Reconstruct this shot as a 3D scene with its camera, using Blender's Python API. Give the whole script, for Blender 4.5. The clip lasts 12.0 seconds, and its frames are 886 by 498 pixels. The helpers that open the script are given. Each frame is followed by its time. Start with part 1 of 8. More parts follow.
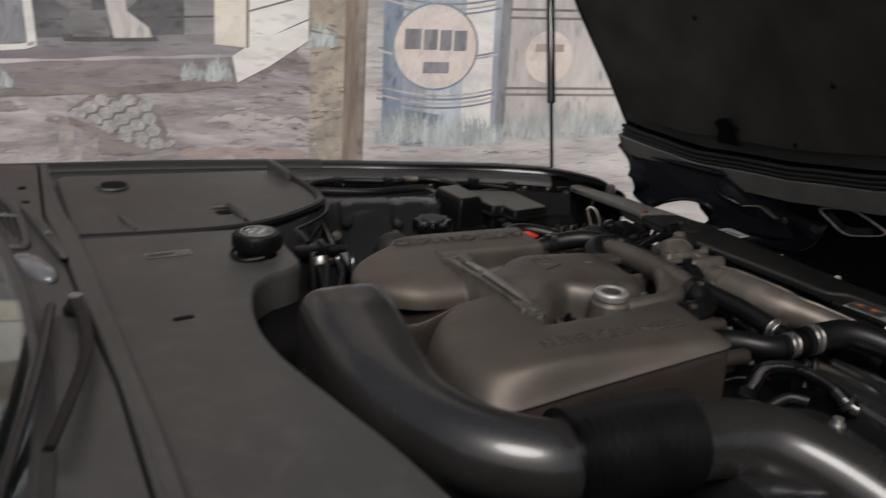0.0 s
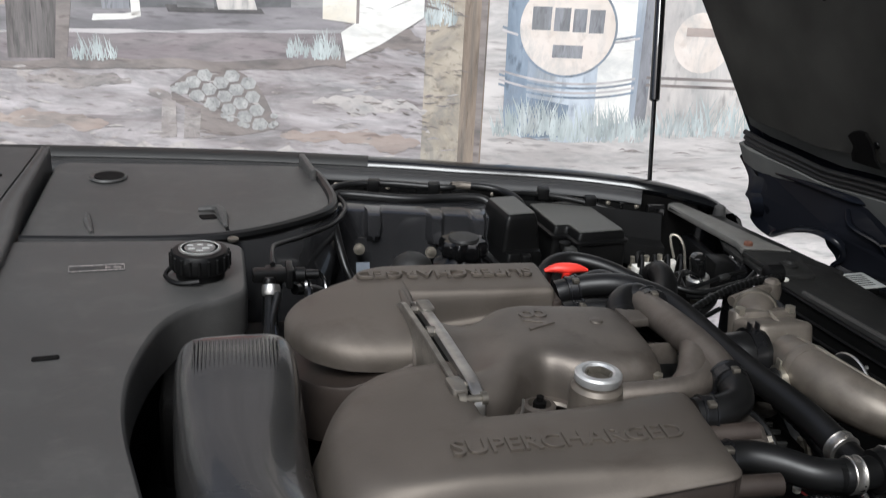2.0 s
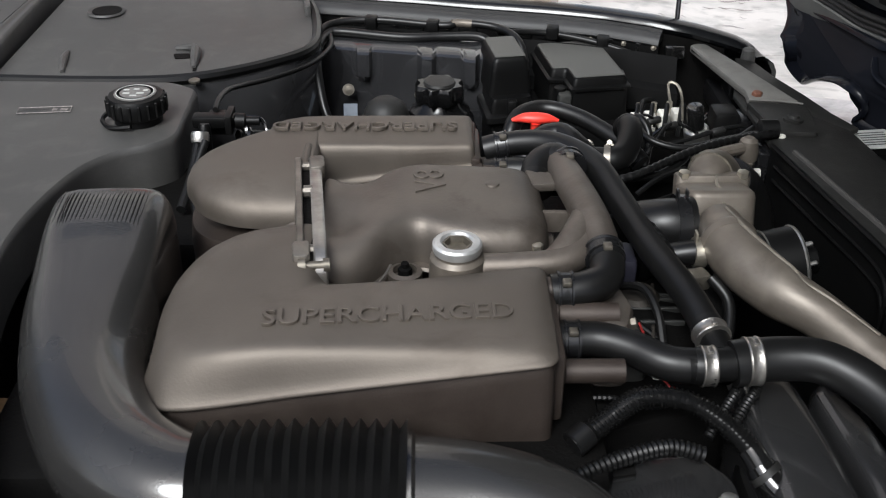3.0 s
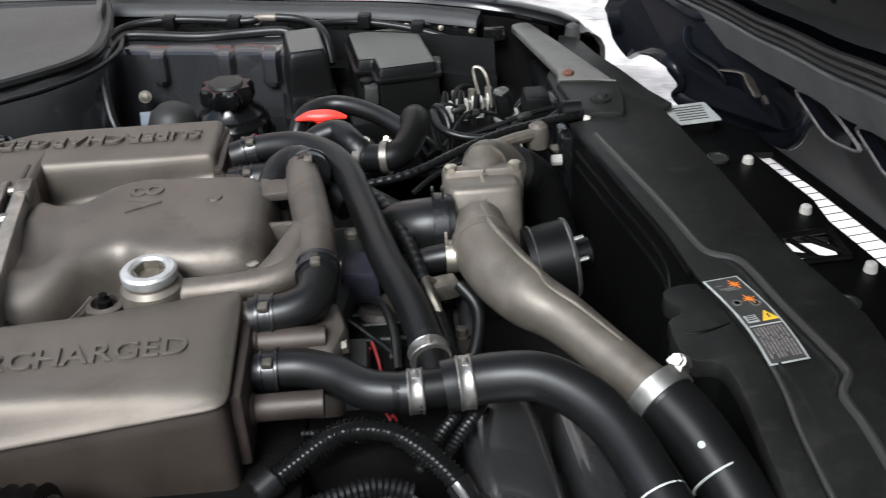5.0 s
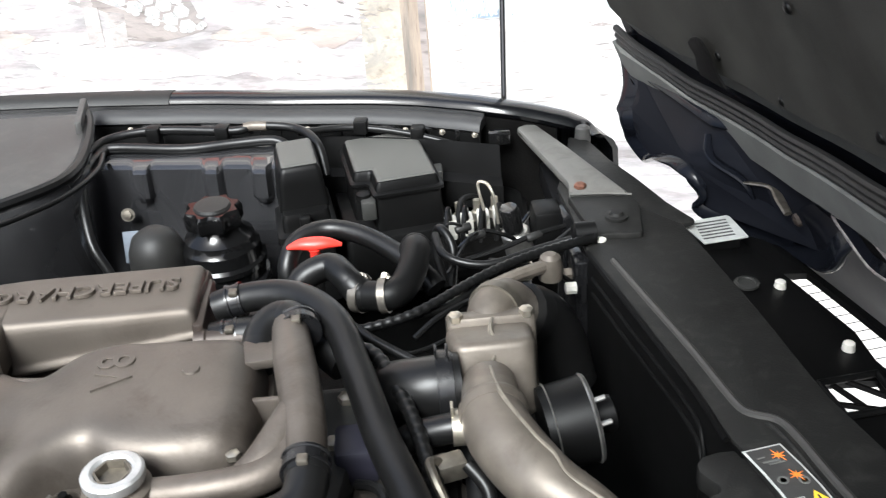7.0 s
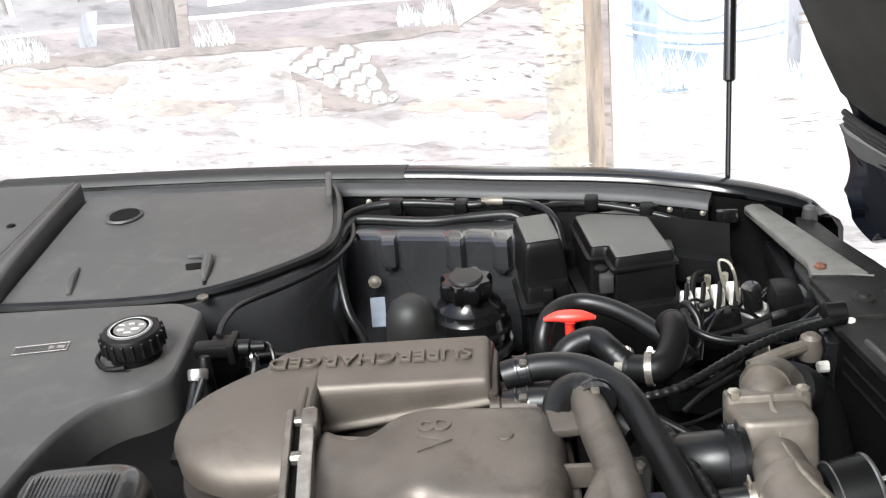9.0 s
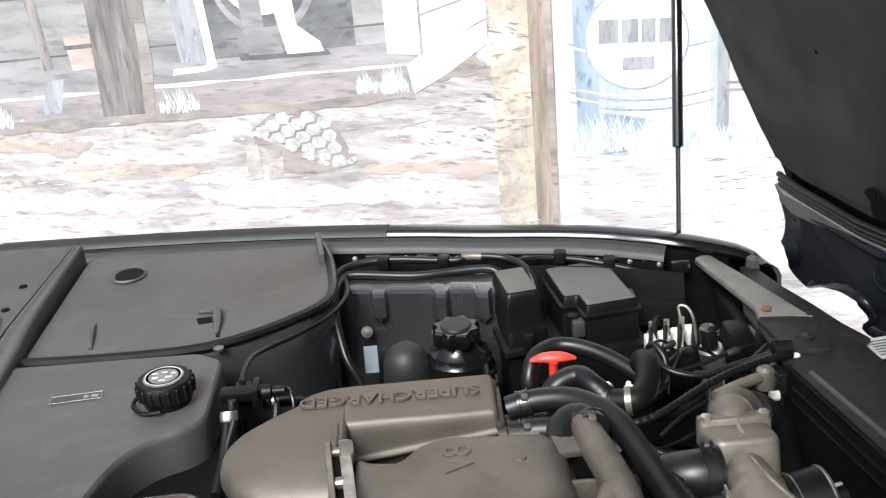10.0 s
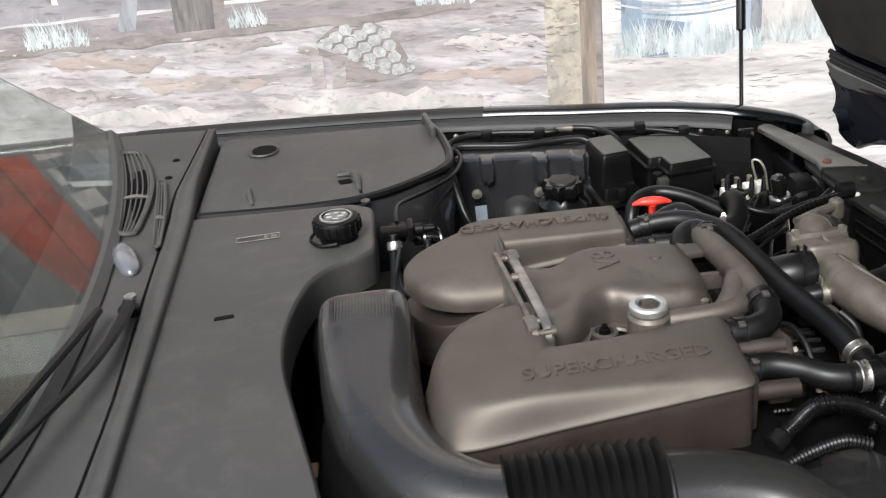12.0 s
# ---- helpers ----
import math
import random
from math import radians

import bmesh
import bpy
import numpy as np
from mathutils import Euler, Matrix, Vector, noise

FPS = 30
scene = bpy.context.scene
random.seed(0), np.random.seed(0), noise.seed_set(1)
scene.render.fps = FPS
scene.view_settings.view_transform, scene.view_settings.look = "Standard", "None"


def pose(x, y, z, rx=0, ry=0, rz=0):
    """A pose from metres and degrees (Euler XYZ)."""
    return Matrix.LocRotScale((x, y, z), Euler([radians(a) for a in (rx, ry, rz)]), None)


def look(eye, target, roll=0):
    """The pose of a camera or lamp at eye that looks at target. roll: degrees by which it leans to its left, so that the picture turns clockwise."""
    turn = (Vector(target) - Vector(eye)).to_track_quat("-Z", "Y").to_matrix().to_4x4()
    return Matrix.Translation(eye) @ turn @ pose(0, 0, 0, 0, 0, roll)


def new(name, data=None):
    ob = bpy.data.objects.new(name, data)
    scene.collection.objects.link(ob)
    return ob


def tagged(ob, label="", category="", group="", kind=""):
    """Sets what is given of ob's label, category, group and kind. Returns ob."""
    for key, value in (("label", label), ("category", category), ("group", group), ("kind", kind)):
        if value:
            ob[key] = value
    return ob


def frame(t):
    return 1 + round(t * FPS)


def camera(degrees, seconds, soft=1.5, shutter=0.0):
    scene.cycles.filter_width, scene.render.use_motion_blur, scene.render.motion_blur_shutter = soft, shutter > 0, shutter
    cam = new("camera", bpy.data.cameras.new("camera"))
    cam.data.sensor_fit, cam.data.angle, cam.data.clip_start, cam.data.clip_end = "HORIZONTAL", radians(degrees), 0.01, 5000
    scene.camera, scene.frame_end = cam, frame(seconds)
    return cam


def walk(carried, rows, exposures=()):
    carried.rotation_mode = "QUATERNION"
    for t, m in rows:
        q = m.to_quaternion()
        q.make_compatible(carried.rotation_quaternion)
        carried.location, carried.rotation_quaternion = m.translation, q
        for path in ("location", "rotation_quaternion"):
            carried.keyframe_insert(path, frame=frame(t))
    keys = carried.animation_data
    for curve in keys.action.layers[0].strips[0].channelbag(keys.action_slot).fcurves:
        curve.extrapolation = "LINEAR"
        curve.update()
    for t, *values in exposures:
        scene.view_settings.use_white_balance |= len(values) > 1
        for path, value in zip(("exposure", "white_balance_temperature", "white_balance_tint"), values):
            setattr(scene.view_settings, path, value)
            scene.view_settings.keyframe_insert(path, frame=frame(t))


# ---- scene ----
cam = camera(46.1, 12.0, 1.1, 0.25)
PATH = [
    (0, (0.303, -0.285, 1.372), (1.109, 1.425, 0.721), 3.94),
    (0.2, (0.382, -0.249, 1.388), (1.239, 1.445, 0.757), 3.04),
    (0.5, (0.488, -0.213, 1.383), (1.298, 1.51, 0.771), 2.71),
    (1, (0.655, -0.169, 1.376), (1.218, 1.638, 0.73), 1.86),
    (1.5, (0.707, -0.109, 1.359), (1.127, 1.73, 0.695), 2.00),
    (2, (0.725, -0.054, 1.345), (1.116, 1.772, 0.629), 3.45),
    (2.5, (0.871, -0.023, 1.327), (1.107, 1.732, 0.397), 2.46),
    (2.7, (0.949, -0.032, 1.354), (1.083, 1.703, 0.368), 2.04),
    (4.3, (1.189, -0.012, 1.41), (1.077, 1.644, 0.294), -2.52),
    (4.5, (1.204, 0.016, 1.387), (1.141, 1.687, 0.29), -2.58),
    (5, (1.288, 0.06, 1.342), (1.359, 1.753, 0.28), -2.80),
    (5.5, (1.299, 0.09, 1.348), (1.55, 1.758, 0.273), -0.74),
    (6, (1.305, 0.129, 1.36), (1.594, 1.805, 0.307), -0.42),
    (6.5, (1.324, 0.167, 1.357), (1.491, 1.887, 0.35), -2.86),
    (7, (1.304, 0.206, 1.379), (1.367, 1.942, 0.387), -4.20),
    (7.5, (1.24, 0.201, 1.409), (1.27, 1.946, 0.433), -3.71),
    (7.7, (1.239, 0.203, 1.403), (1.212, 1.961, 0.451), -4.27),
    (9.3, (1.101, 0.125, 1.461), (0.96, 1.94, 0.634), -5.81),
    (9.5, (1.081, 0.102, 1.472), (0.976, 1.938, 0.685), -5.48),
    (10, (1.04, 0.006, 1.519), (1.058, 1.841, 0.725), -4.73),
    (10.5, (0.99, -0.075, 1.543), (1.144, 1.731, 0.697), -3.79),
    (11, (0.925, -0.131, 1.543), (1.222, 1.638, 0.659), -2.33),
    (11.5, (0.891, -0.177, 1.521), (1.008, 1.61, 0.629), -4.62),
    (12, (0.805, -0.275, 1.517), (0.848, 1.515, 0.625), -5.53),
]
EXPOSURES = [(0.0, -0.34, 6350, 10), (0.5, 0.02, 6050, 8), (1.0, 0.17, 5900, 7), (1.7, 0.35, 5850, 6), (2.7, 0.64, 5930, 6), (4.3, 1.06, 5740, 4), (5.5, 1.33, 5780, 4), (6.5, 1.66, 5860, 4), (7.7, 1.76, 5880, 4), (9.3, 1.60, 5960, 5), (10.5, 1.31, 5940, 5), (11.2, 1.14, 5980, 5), (12.0, 0.95, 6030, 6)]
walk(cam, [(t, look(eye, target, roll)) for t, eye, target, roll in PATH], EXPOSURES)

# ---- world, sun, exposure ----
world = bpy.data.worlds.new("sky_world")
scene.world = world
world.use_nodes = True
wn = world.node_tree
sky = wn.nodes.new("ShaderNodeTexSky")
sky.sky_type, sky.sun_disc = 'NISHITA', False
sky.sun_elevation, sky.sun_rotation = radians(49), radians(204)
sky.air_density, sky.dust_density = 0.7, 6.0
wn.links.new(sky.outputs[0], wn.nodes["Background"].inputs[0])
wn.nodes["Background"].inputs[1].default_value = 0.10
sun = new("sun", bpy.data.lights.new("sun", 'SUN'))
sun.data.energy, sun.data.angle, sun.data.color = 2.0, radians(24), (1.0, 0.98, 0.95)
sun.matrix_world = look((0.9 - 1.2, 1.2 - 2.7, 0.5 + 3.4), (0.9, 1.2, 0.5))


# ---- materials ----
def mat(name, col, rough=0.5, metal=0.0, var=0.25, scale=30.0, bump=0.05, bscale=200.0, dust=0.0, dustcol=(0.22, 0.19, 0.16), coat=0.0, island=False, spec=0.5, stain=None):
    """Base colour varied at two scales, a dust film on the up side of noise, fine relief."""
    m = bpy.data.materials.new(name)
    m.use_nodes = True
    n, l = m.node_tree.nodes, m.node_tree.links
    b = n["Principled BSDF"]
    tc = n.new("ShaderNodeTexCoord")
    big, fine = n.new("ShaderNodeTexNoise"), n.new("ShaderNodeTexNoise")
    for t, s, d in ((big, scale, 5.0), (fine, bscale, 3.0)):
        t.inputs["Scale"].default_value, t.inputs["Detail"].default_value = s, d
        l.new(tc.outputs["Object"], t.inputs["Vector"])
    ramp = n.new("ShaderNodeValToRGB")
    ramp.color_ramp.elements[0].position, ramp.color_ramp.elements[1].position = 0.3, 0.7
    ramp.color_ramp.elements[0].color = tuple(c * (1 - var) for c in col) + (1,)
    ramp.color_ramp.elements[1].color = tuple(min(1, c * (1 + var)) for c in col) + (1,)
    l.new(big.outputs["Fac"], ramp.inputs[0])
    out = ramp.outputs[0]
    if island:
        geo, hsv = n.new("ShaderNodeNewGeometry"), n.new("ShaderNodeHueSaturation")
        mr = n.new("ShaderNodeMapRange")
        mr.inputs[3].default_value, mr.inputs[4].default_value = 0.6, 1.4
        l.new(geo.outputs["Random Per Island"], mr.inputs[0])
        l.new(mr.outputs[0], hsv.inputs["Value"])
        l.new(out, hsv.inputs["Color"])
        out = hsv.outputs[0]
    if dust > 0:
        mix, dr = n.new("ShaderNodeMixRGB"), n.new("ShaderNodeMapRange")
        d2 = n.new("ShaderNodeTexNoise")
        d2.inputs["Scale"].default_value, d2.inputs["Detail"].default_value = scale * 0.35, 8.0
        l.new(tc.outputs["Object"], d2.inputs["Vector"])
        dr.inputs[1].default_value, dr.inputs[2].default_value = 0.3, 0.75
        dr.inputs[3].default_value, dr.inputs[4].default_value = dust * 0.4, dust
        l.new(d2.outputs["Fac"], dr.inputs[0])
        l.new(dr.outputs[0], mix.inputs[0])
        l.new(out, mix.inputs[1])
        mix.inputs[2].default_value = (*dustcol, 1)
        out = mix.outputs[0]
    if stain:
        mix, sr, s2 = n.new("ShaderNodeMixRGB"), n.new("ShaderNodeMapRange"), n.new("ShaderNodeTexNoise")
        s2.inputs["Scale"].default_value, s2.inputs["Detail"].default_value, s2.inputs["Roughness"].default_value = stain[2], 7.0, 0.65
        s2.inputs["Distortion"].default_value = 0.6
        l.new(tc.outputs["Object"], s2.inputs["Vector"])
        sr.inputs[1].default_value, sr.inputs[2].default_value, sr.inputs[3].default_value, sr.inputs[4].default_value = 0.5, 0.72, 0.0, stain[1]
        l.new(s2.outputs["Fac"], sr.inputs[0])
        l.new(sr.outputs[0], mix.inputs[0])
        l.new(out, mix.inputs[1])
        mix.inputs[2].default_value = (*stain[0], 1)
        out = mix.outputs[0]
    l.new(out, b.inputs["Base Color"])
    rr = n.new("ShaderNodeMapRange")
    rr.inputs[3].default_value, rr.inputs[4].default_value = max(0.03, rough - 0.12), min(1, rough + 0.12)
    l.new(big.outputs["Fac"], rr.inputs[0])
    l.new(rr.outputs[0], b.inputs["Roughness"])
    b.inputs["Metallic"].default_value = metal
    b.inputs["Coat Weight"].default_value = coat
    b.inputs["Specular IOR Level"].default_value = spec
    if bump > 0:
        bp = n.new("ShaderNodeBump")
        bp.inputs["Strength"].default_value, bp.inputs["Distance"].default_value = bump, 0.002
        l.new(fine.outputs["Fac"], bp.inputs["Height"])
        l.new(bp.outputs[0], b.inputs["Normal"])
    return m


PINK_PRINT = mat("faded_grey_print", (0.11, 0.105, 0.10), 0.55, 0, 0.5, 180, 0.05, 500, 0.4, (0.14, 0.135, 0.125))
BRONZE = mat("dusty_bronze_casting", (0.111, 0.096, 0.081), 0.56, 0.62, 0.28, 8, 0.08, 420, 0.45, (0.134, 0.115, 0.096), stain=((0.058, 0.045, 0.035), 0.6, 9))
# Brown stain of the casting, darkened further to put shade on the sides
STAINED_SHADED = mat("brown_stained_shaded_casting", (0.047, 0.037, 0.031), 0.5, 0.4, 0.35, 16, 0.12, 500, 0.5, (0.042, 0.032, 0.026), stain=((0.028, 0.02, 0.016), 0.7, 14))
CASTING = mat("dusty_cast_metal", (0.108, 0.093, 0.079), 0.5, 0.65, 0.4, 14, 0.12, 300, 0.55, (0.150, 0.132, 0.114), stain=((0.042, 0.031, 0.023), 0.8, 9))
FLANGE = mat("dirty_worn_flange_steel", (0.22, 0.205, 0.18), 0.42, 0.75, 0.45, 30, 0.2, 300, 0.45, (0.10, 0.085, 0.07), stain=((0.06, 0.048, 0.038), 0.6, 22))
BOTTLE = mat("glossy_black_bottle_plastic", (0.004, 0.004, 0.0042), 0.16, 0, 0.2, 20, 0.02, 200, 0.1, (0.012, 0.0118, 0.0115), spec=0.32)
ALU = mat("weathered_aluminium", (0.116, 0.101, 0.084), 0.46, 0.45, 0.4, 40, 0.10, 130, 0.55, (0.164, 0.142, 0.117), stain=((0.06, 0.047, 0.036), 0.6, 20))
GRIME = mat("dusty_brown_engine_metal", (0.028, 0.0245, 0.021), 0.6, 0.2, 0.45, 30, 0.35, 260, 0.5, (0.06, 0.052, 0.043), spec=0.3)
BAND = mat("worn_bright_steel_band", (0.38, 0.365, 0.34), 0.36, 0.9, 0.35, 45, 0.2, 300, 0.35, (0.16, 0.14, 0.12))
PLUG = mat("worn_satin_steel", (0.5, 0.5, 0.49), 0.48, 0.75, 0.15, 90, 0.1, 400)
TEAL = mat("teal_plastic", (0.02, 0.2, 0.16), 0.5, 0, 0.15, 60, 0.05, 300)
PURPLE = mat("purple_black_plastic", (0.012, 0.011, 0.017), 0.5, 0, 0.2, 30, 0.1, 300, 0.3, (0.018, 0.017, 0.021))
DULL_ORANGE = mat("dull_orange_plastic", (0.10, 0.042, 0.018), 0.5, 0, 0.2, 60, 0.05, 300)
DUSTY_PLASTIC = mat("dusty_black_plastic", (0.031, 0.0305, 0.0297), 0.5, 0, 0.18, 8, 0.14, 700, 0.55, (0.067, 0.065, 0.061), spec=0.45, stain=((0.088, 0.085, 0.079), 0.4, 24))
GREY_TRIM = mat("dusty_grey_trim", (0.032, 0.031, 0.029), 0.5, 0, 0.25, 10, 0.15, 500, 0.5, (0.056, 0.053, 0.049), spec=0.35)
LEDGE = mat("smooth_grey_pad_edge", (0.06, 0.061, 0.056), 0.7, 0, 0.2, 9, 0.2, 700, 0.3, (0.08, 0.079, 0.073), spec=0.15)
BRACKET = mat("dusty_grey_beige_bracket", (0.10, 0.098, 0.09), 0.55, 0, 0.25, 22, 0.15, 500, 0.5, (0.14, 0.134, 0.122), spec=0.35, stain=((0.05, 0.046, 0.04), 0.5, 30))
VENT_RIM = mat("pale_dusty_vent_plastic", (0.075, 0.074, 0.07), 0.5, 0, 0.2, 20, 0.1, 500, 0.4, (0.12, 0.116, 0.108), spec=0.4)
SMOKE = mat("glossy_smoke_grey_plastic", (0.10, 0.105, 0.115), 0.12, 0, 0.2, 20, 0.02, 200, 0.1, (0.16, 0.16, 0.16), coat=0.8, spec=0.6)
# Lighter grey for box tops: light from above is put into it
LIT_TOP_GREY = mat("lit_top_grey_plastic", (0.065, 0.065, 0.06), 0.55, 0, 0.15, 12, 0.1, 600, 0.3, (0.095, 0.09, 0.083), spec=0.3)
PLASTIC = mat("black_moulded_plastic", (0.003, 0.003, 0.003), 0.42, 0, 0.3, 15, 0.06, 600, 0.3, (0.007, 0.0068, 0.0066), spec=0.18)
COVER_BLACK = mat("matt_black_cover", (0.011, 0.011, 0.0105), 0.5, 0, 0.2, 20, 0.1, 600, 0.4, (0.022, 0.021, 0.0195), spec=0.3)
BOX_PLASTIC = mat("grey_black_box_plastic", (0.024, 0.0245, 0.023), 0.55, 0, 0.12, 20, 0.1, 600, 0.4, (0.045, 0.044, 0.041), spec=0.35)
GLOSS = mat("glossy_black_plastic", (0.005, 0.005, 0.005), 0.14, 0, 0.2, 20, 0.03, 300, 0.1, (0.02, 0.019, 0.018), coat=0.5, spec=0.55)
RUBBER = mat("black_rubber", (0.0042, 0.0042, 0.0042), 0.36, 0, 0.25, 25, 0.03, 160, 0.3, (0.0095, 0.0092, 0.009), spec=0.3)
SHIELD = mat("glossy_grey_black_sheet", (0.014, 0.014, 0.0152), 0.14, 0, 0.25, 14, 0.02, 60, 0.3, (0.045, 0.045, 0.046), coat=0.7, spec=0.5)
SIDE = mat("glossy_grey_black_side", (0.024, 0.024, 0.026), 0.2, 0, 0.25, 12, 0.03, 80, 0.4, (0.06, 0.06, 0.06), coat=1.0, spec=0.5)
DUCT = mat("satin_black_duct", (0.012, 0.012, 0.0122), 0.25, 0, 0.25, 10, 0.05, 400, 0.5, (0.04, 0.038, 0.035), coat=0.35, spec=0.5)
LOBE = mat("satin_black_filter_box", (0.012, 0.012, 0.0125), 0.24, 0, 0.25, 12, 0.03, 300, 0.4, (0.034, 0.0335, 0.033), coat=0.6, spec=0.5)
# Near-black: shade deep in the bay and in openings is put into it
DARK = mat("shade_black_engine_metal", (0.0025, 0.0024, 0.0023), 0.65, 0.2, 0.4, 25, 0.3, 300, 0.35, (0.006, 0.0055, 0.005), spec=0.1)
PAINT = mat("black_car_paint", (0.004, 0.0043, 0.005), 0.2, 0, 0.1, 6, 0.0, 200, 0.08, (0.02, 0.02, 0.021), coat=0.3, spec=0.35)
# Greyer than the black paint: the bright wall's reflection is put into colour
GUTTER = mat("reflection_grey_gutter_paint", (0.024, 0.024, 0.025), 0.5, 0, 0.25, 10, 0.04, 200, 0.4, (0.05, 0.049, 0.047), spec=0.3)
INNER_PAINT = mat("satin_black_sheet_metal", (0.006, 0.006, 0.0066), 0.28, 0, 0.3, 12, 0.05, 200, 0.3, (0.012, 0.012, 0.0122), coat=0.2, spec=0.35)
BLUE_PAINT = mat("dark_blue_black_paint", (0.0055, 0.0060, 0.0082), 0.34, 0, 0.25, 9, 0.02, 200, 0.1, (0.012, 0.0122, 0.014), spec=0.05)
PANEL_TOP = mat("dusty_scuffed_black_panel", (0.008, 0.008, 0.0078), 0.48, 0, 0.35, 14, 0.15, 400, 0.6, (0.024, 0.0235, 0.022), spec=0.15, stain=((0.05, 0.048, 0.044), 0.35, 45))
HINGE_PAINT = mat("glossy_blue_black_pressing", (0.004, 0.0048, 0.0075), 0.16, 0, 0.2, 9, 0.02, 200, 0.15, (0.02, 0.021, 0.024), coat=0.0, spec=0.14)
FELT = mat("dark_grey_felt_pad", (0.042, 0.041, 0.0365), 0.95, 0, 0.35, 9, 0.5, 900, 0.35, (0.080, 0.077, 0.068), spec=0.05)
SEAL = mat("grey_foam_seal", (0.125, 0.126, 0.117), 0.8, 0, 0.2, 15, 0.2, 500, spec=0.2)
STEEL = mat("bright_steel", (0.5, 0.49, 0.465), 0.4, 0.95, 0.3, 60, 0.05, 400, 0.15, (0.3, 0.27, 0.22))
DULL_STEEL = mat("dull_oily_steel", (0.16, 0.145, 0.12), 0.45, 0.8, 0.3, 80, 0.1, 400)
ZINC = mat("zinc_plated_steel", (0.5, 0.46, 0.38), 0.38, 0.9, 0.2, 80, 0.1, 400)
RED = mat("red_plastic", (0.75, 0.045, 0.03), 0.4, 0, 0.1, 40, 0.02, 300)
WHITE_PART = mat("off_white_plastic", (0.62, 0.6, 0.54), 0.5, 0, 0.15, 60, 0.03, 300)
PAPER = mat("printed_grey_label", (0.42, 0.43, 0.41), 0.5, 0, 0.15, 60, 0.0, 300)
INK = mat("dark_print", (0.03, 0.03, 0.03), 0.5, 0, 0.1, 60, 0.0, 300)
ORANGE = mat("orange_print", (0.8, 0.22, 0.03), 0.5, 0, 0.1, 60, 0.0, 300)
YELLOW = mat("yellow_print", (0.85, 0.55, 0.04), 0.5, 0, 0.1, 60, 0.0, 300)
# Worn print, and the painted highlight on the bonnet's rims
PRINT_AND_GLINT = mat("worn_print_and_rim_glint", (0.2, 0.18, 0.17), 0.6, 0, 0.5, 260, 0.0, 300)
PALE_BLUE = mat("pale_blue_grey_tag", (0.13, 0.15, 0.18), 0.5, 0, 0.2, 60, 0.0, 300)
WIRE_RED = mat("dull_red_insulation", (0.28, 0.02, 0.018), 0.5, 0, 0.2, 60, 0.05, 300)
ALU_EDGE = mat("bright_aluminium", (0.2, 0.178, 0.145), 0.42, 0.4, 0.3, 60, 0.2, 400)
AMBER = mat("amber_connector", (0.20, 0.12, 0.045), 0.5, 0, 0.2, 60, 0.05, 300)
CONCRETE = mat("pale_concrete", (0.48, 0.46, 0.43), 0.9, 0, 0.15, 2, 0.3, 60)


# ---- geometry helpers ----
ROOT = {}


def thing(name, base, label, category, group="", kind="", shift=(0, 0, 0)):
    """An Empty at the thing's base, moved by shift together with all its parts."""
    ob = new(name)
    ob.location, ob.empty_display_size = Vector(base) + Vector(shift), 0.05
    ROOT[ob] = Vector(base)
    return tagged(ob, label, category, group, kind)


def mesh_of(name, bm, material, smooth=35):
    me = bpy.data.meshes.new(name)
    bmesh.ops.recalc_face_normals(bm, faces=bm.faces)
    bm.to_mesh(me)
    bm.free()
    me.materials.append(material)
    if smooth:
        me.shade_smooth()
        me.set_sharp_from_angle(angle=radians(smooth))
    return me


def part(name, bm, material, parent, label="", smooth=35):
    base = ROOT[parent]
    bmesh.ops.translate(bm, verts=bm.verts, vec=-base)
    ob = new(name, mesh_of(name, bm, material, smooth))
    ob.parent = parent
    ROOT[ob] = base
    return tagged(ob, label)


def solo(name, bm, material, base, label, category, group="", kind="", smooth=35):
    bmesh.ops.translate(bm, verts=bm.verts, vec=-Vector(base))
    ob = new(name, mesh_of(name, bm, material, smooth))
    ob.location = base
    ROOT[ob] = Vector(base)
    return tagged(ob, label, category, group, kind)


def box(x0, x1, y0, y1, z0, z1, bevel=0.004, seg=2, turn=0.0, bm=None):
    """A bevelled box between corners, turned about its middle by degrees."""
    b = bmesh.new()
    m = Matrix.Translation(((x0 + x1) / 2, (y0 + y1) / 2, (z0 + z1) / 2)) @ Matrix.Rotation(radians(turn), 4, 'Z') @ Matrix.Diagonal((x1 - x0, y1 - y0, z1 - z0, 1))
    bmesh.ops.create_cube(b, size=1, matrix=m)
    if bevel > 0:
        bmesh.ops.bevel(b, geom=b.edges[:], offset=bevel, segments=seg, affect='EDGES', profile=0.5)
    return merge(bm, b) if bm else b


def merge(a, b):
    """Adds b to a."""
    me = bpy.data.meshes.new("tmp")
    b.to_mesh(me)
    b.free()
    a.from_mesh(me)
    bpy.data.meshes.remove(me)
    return a


def moved(bm, m):
    bmesh.ops.transform(bm, matrix=m, verts=bm.verts)
    return bm


def smooth_line(pts, steps=6, closed=False):
    """Catmull-Rom through pts (tuples of any length)."""
    p = [np.array(q, float) for q in pts]
    out = []
    n = len(p)
    for i in range(n if closed else n - 1):
        a, b, c, d = (p[(i - 1) % n], p[i], p[(i + 1) % n], p[(i + 2) % n]) if closed else (p[max(i - 1, 0)], p[i], p[i + 1], p[min(i + 2, n - 1)])
        for k in range(steps):
            t = k / steps
            out.append(0.5 * (2 * b + (c - a) * t + (2 * a - 5 * b + 4 * c - d) * t * t + (3 * b - a - 3 * c + d) * t ** 3))
    if not closed:
        out.append(p[-1])
    return out


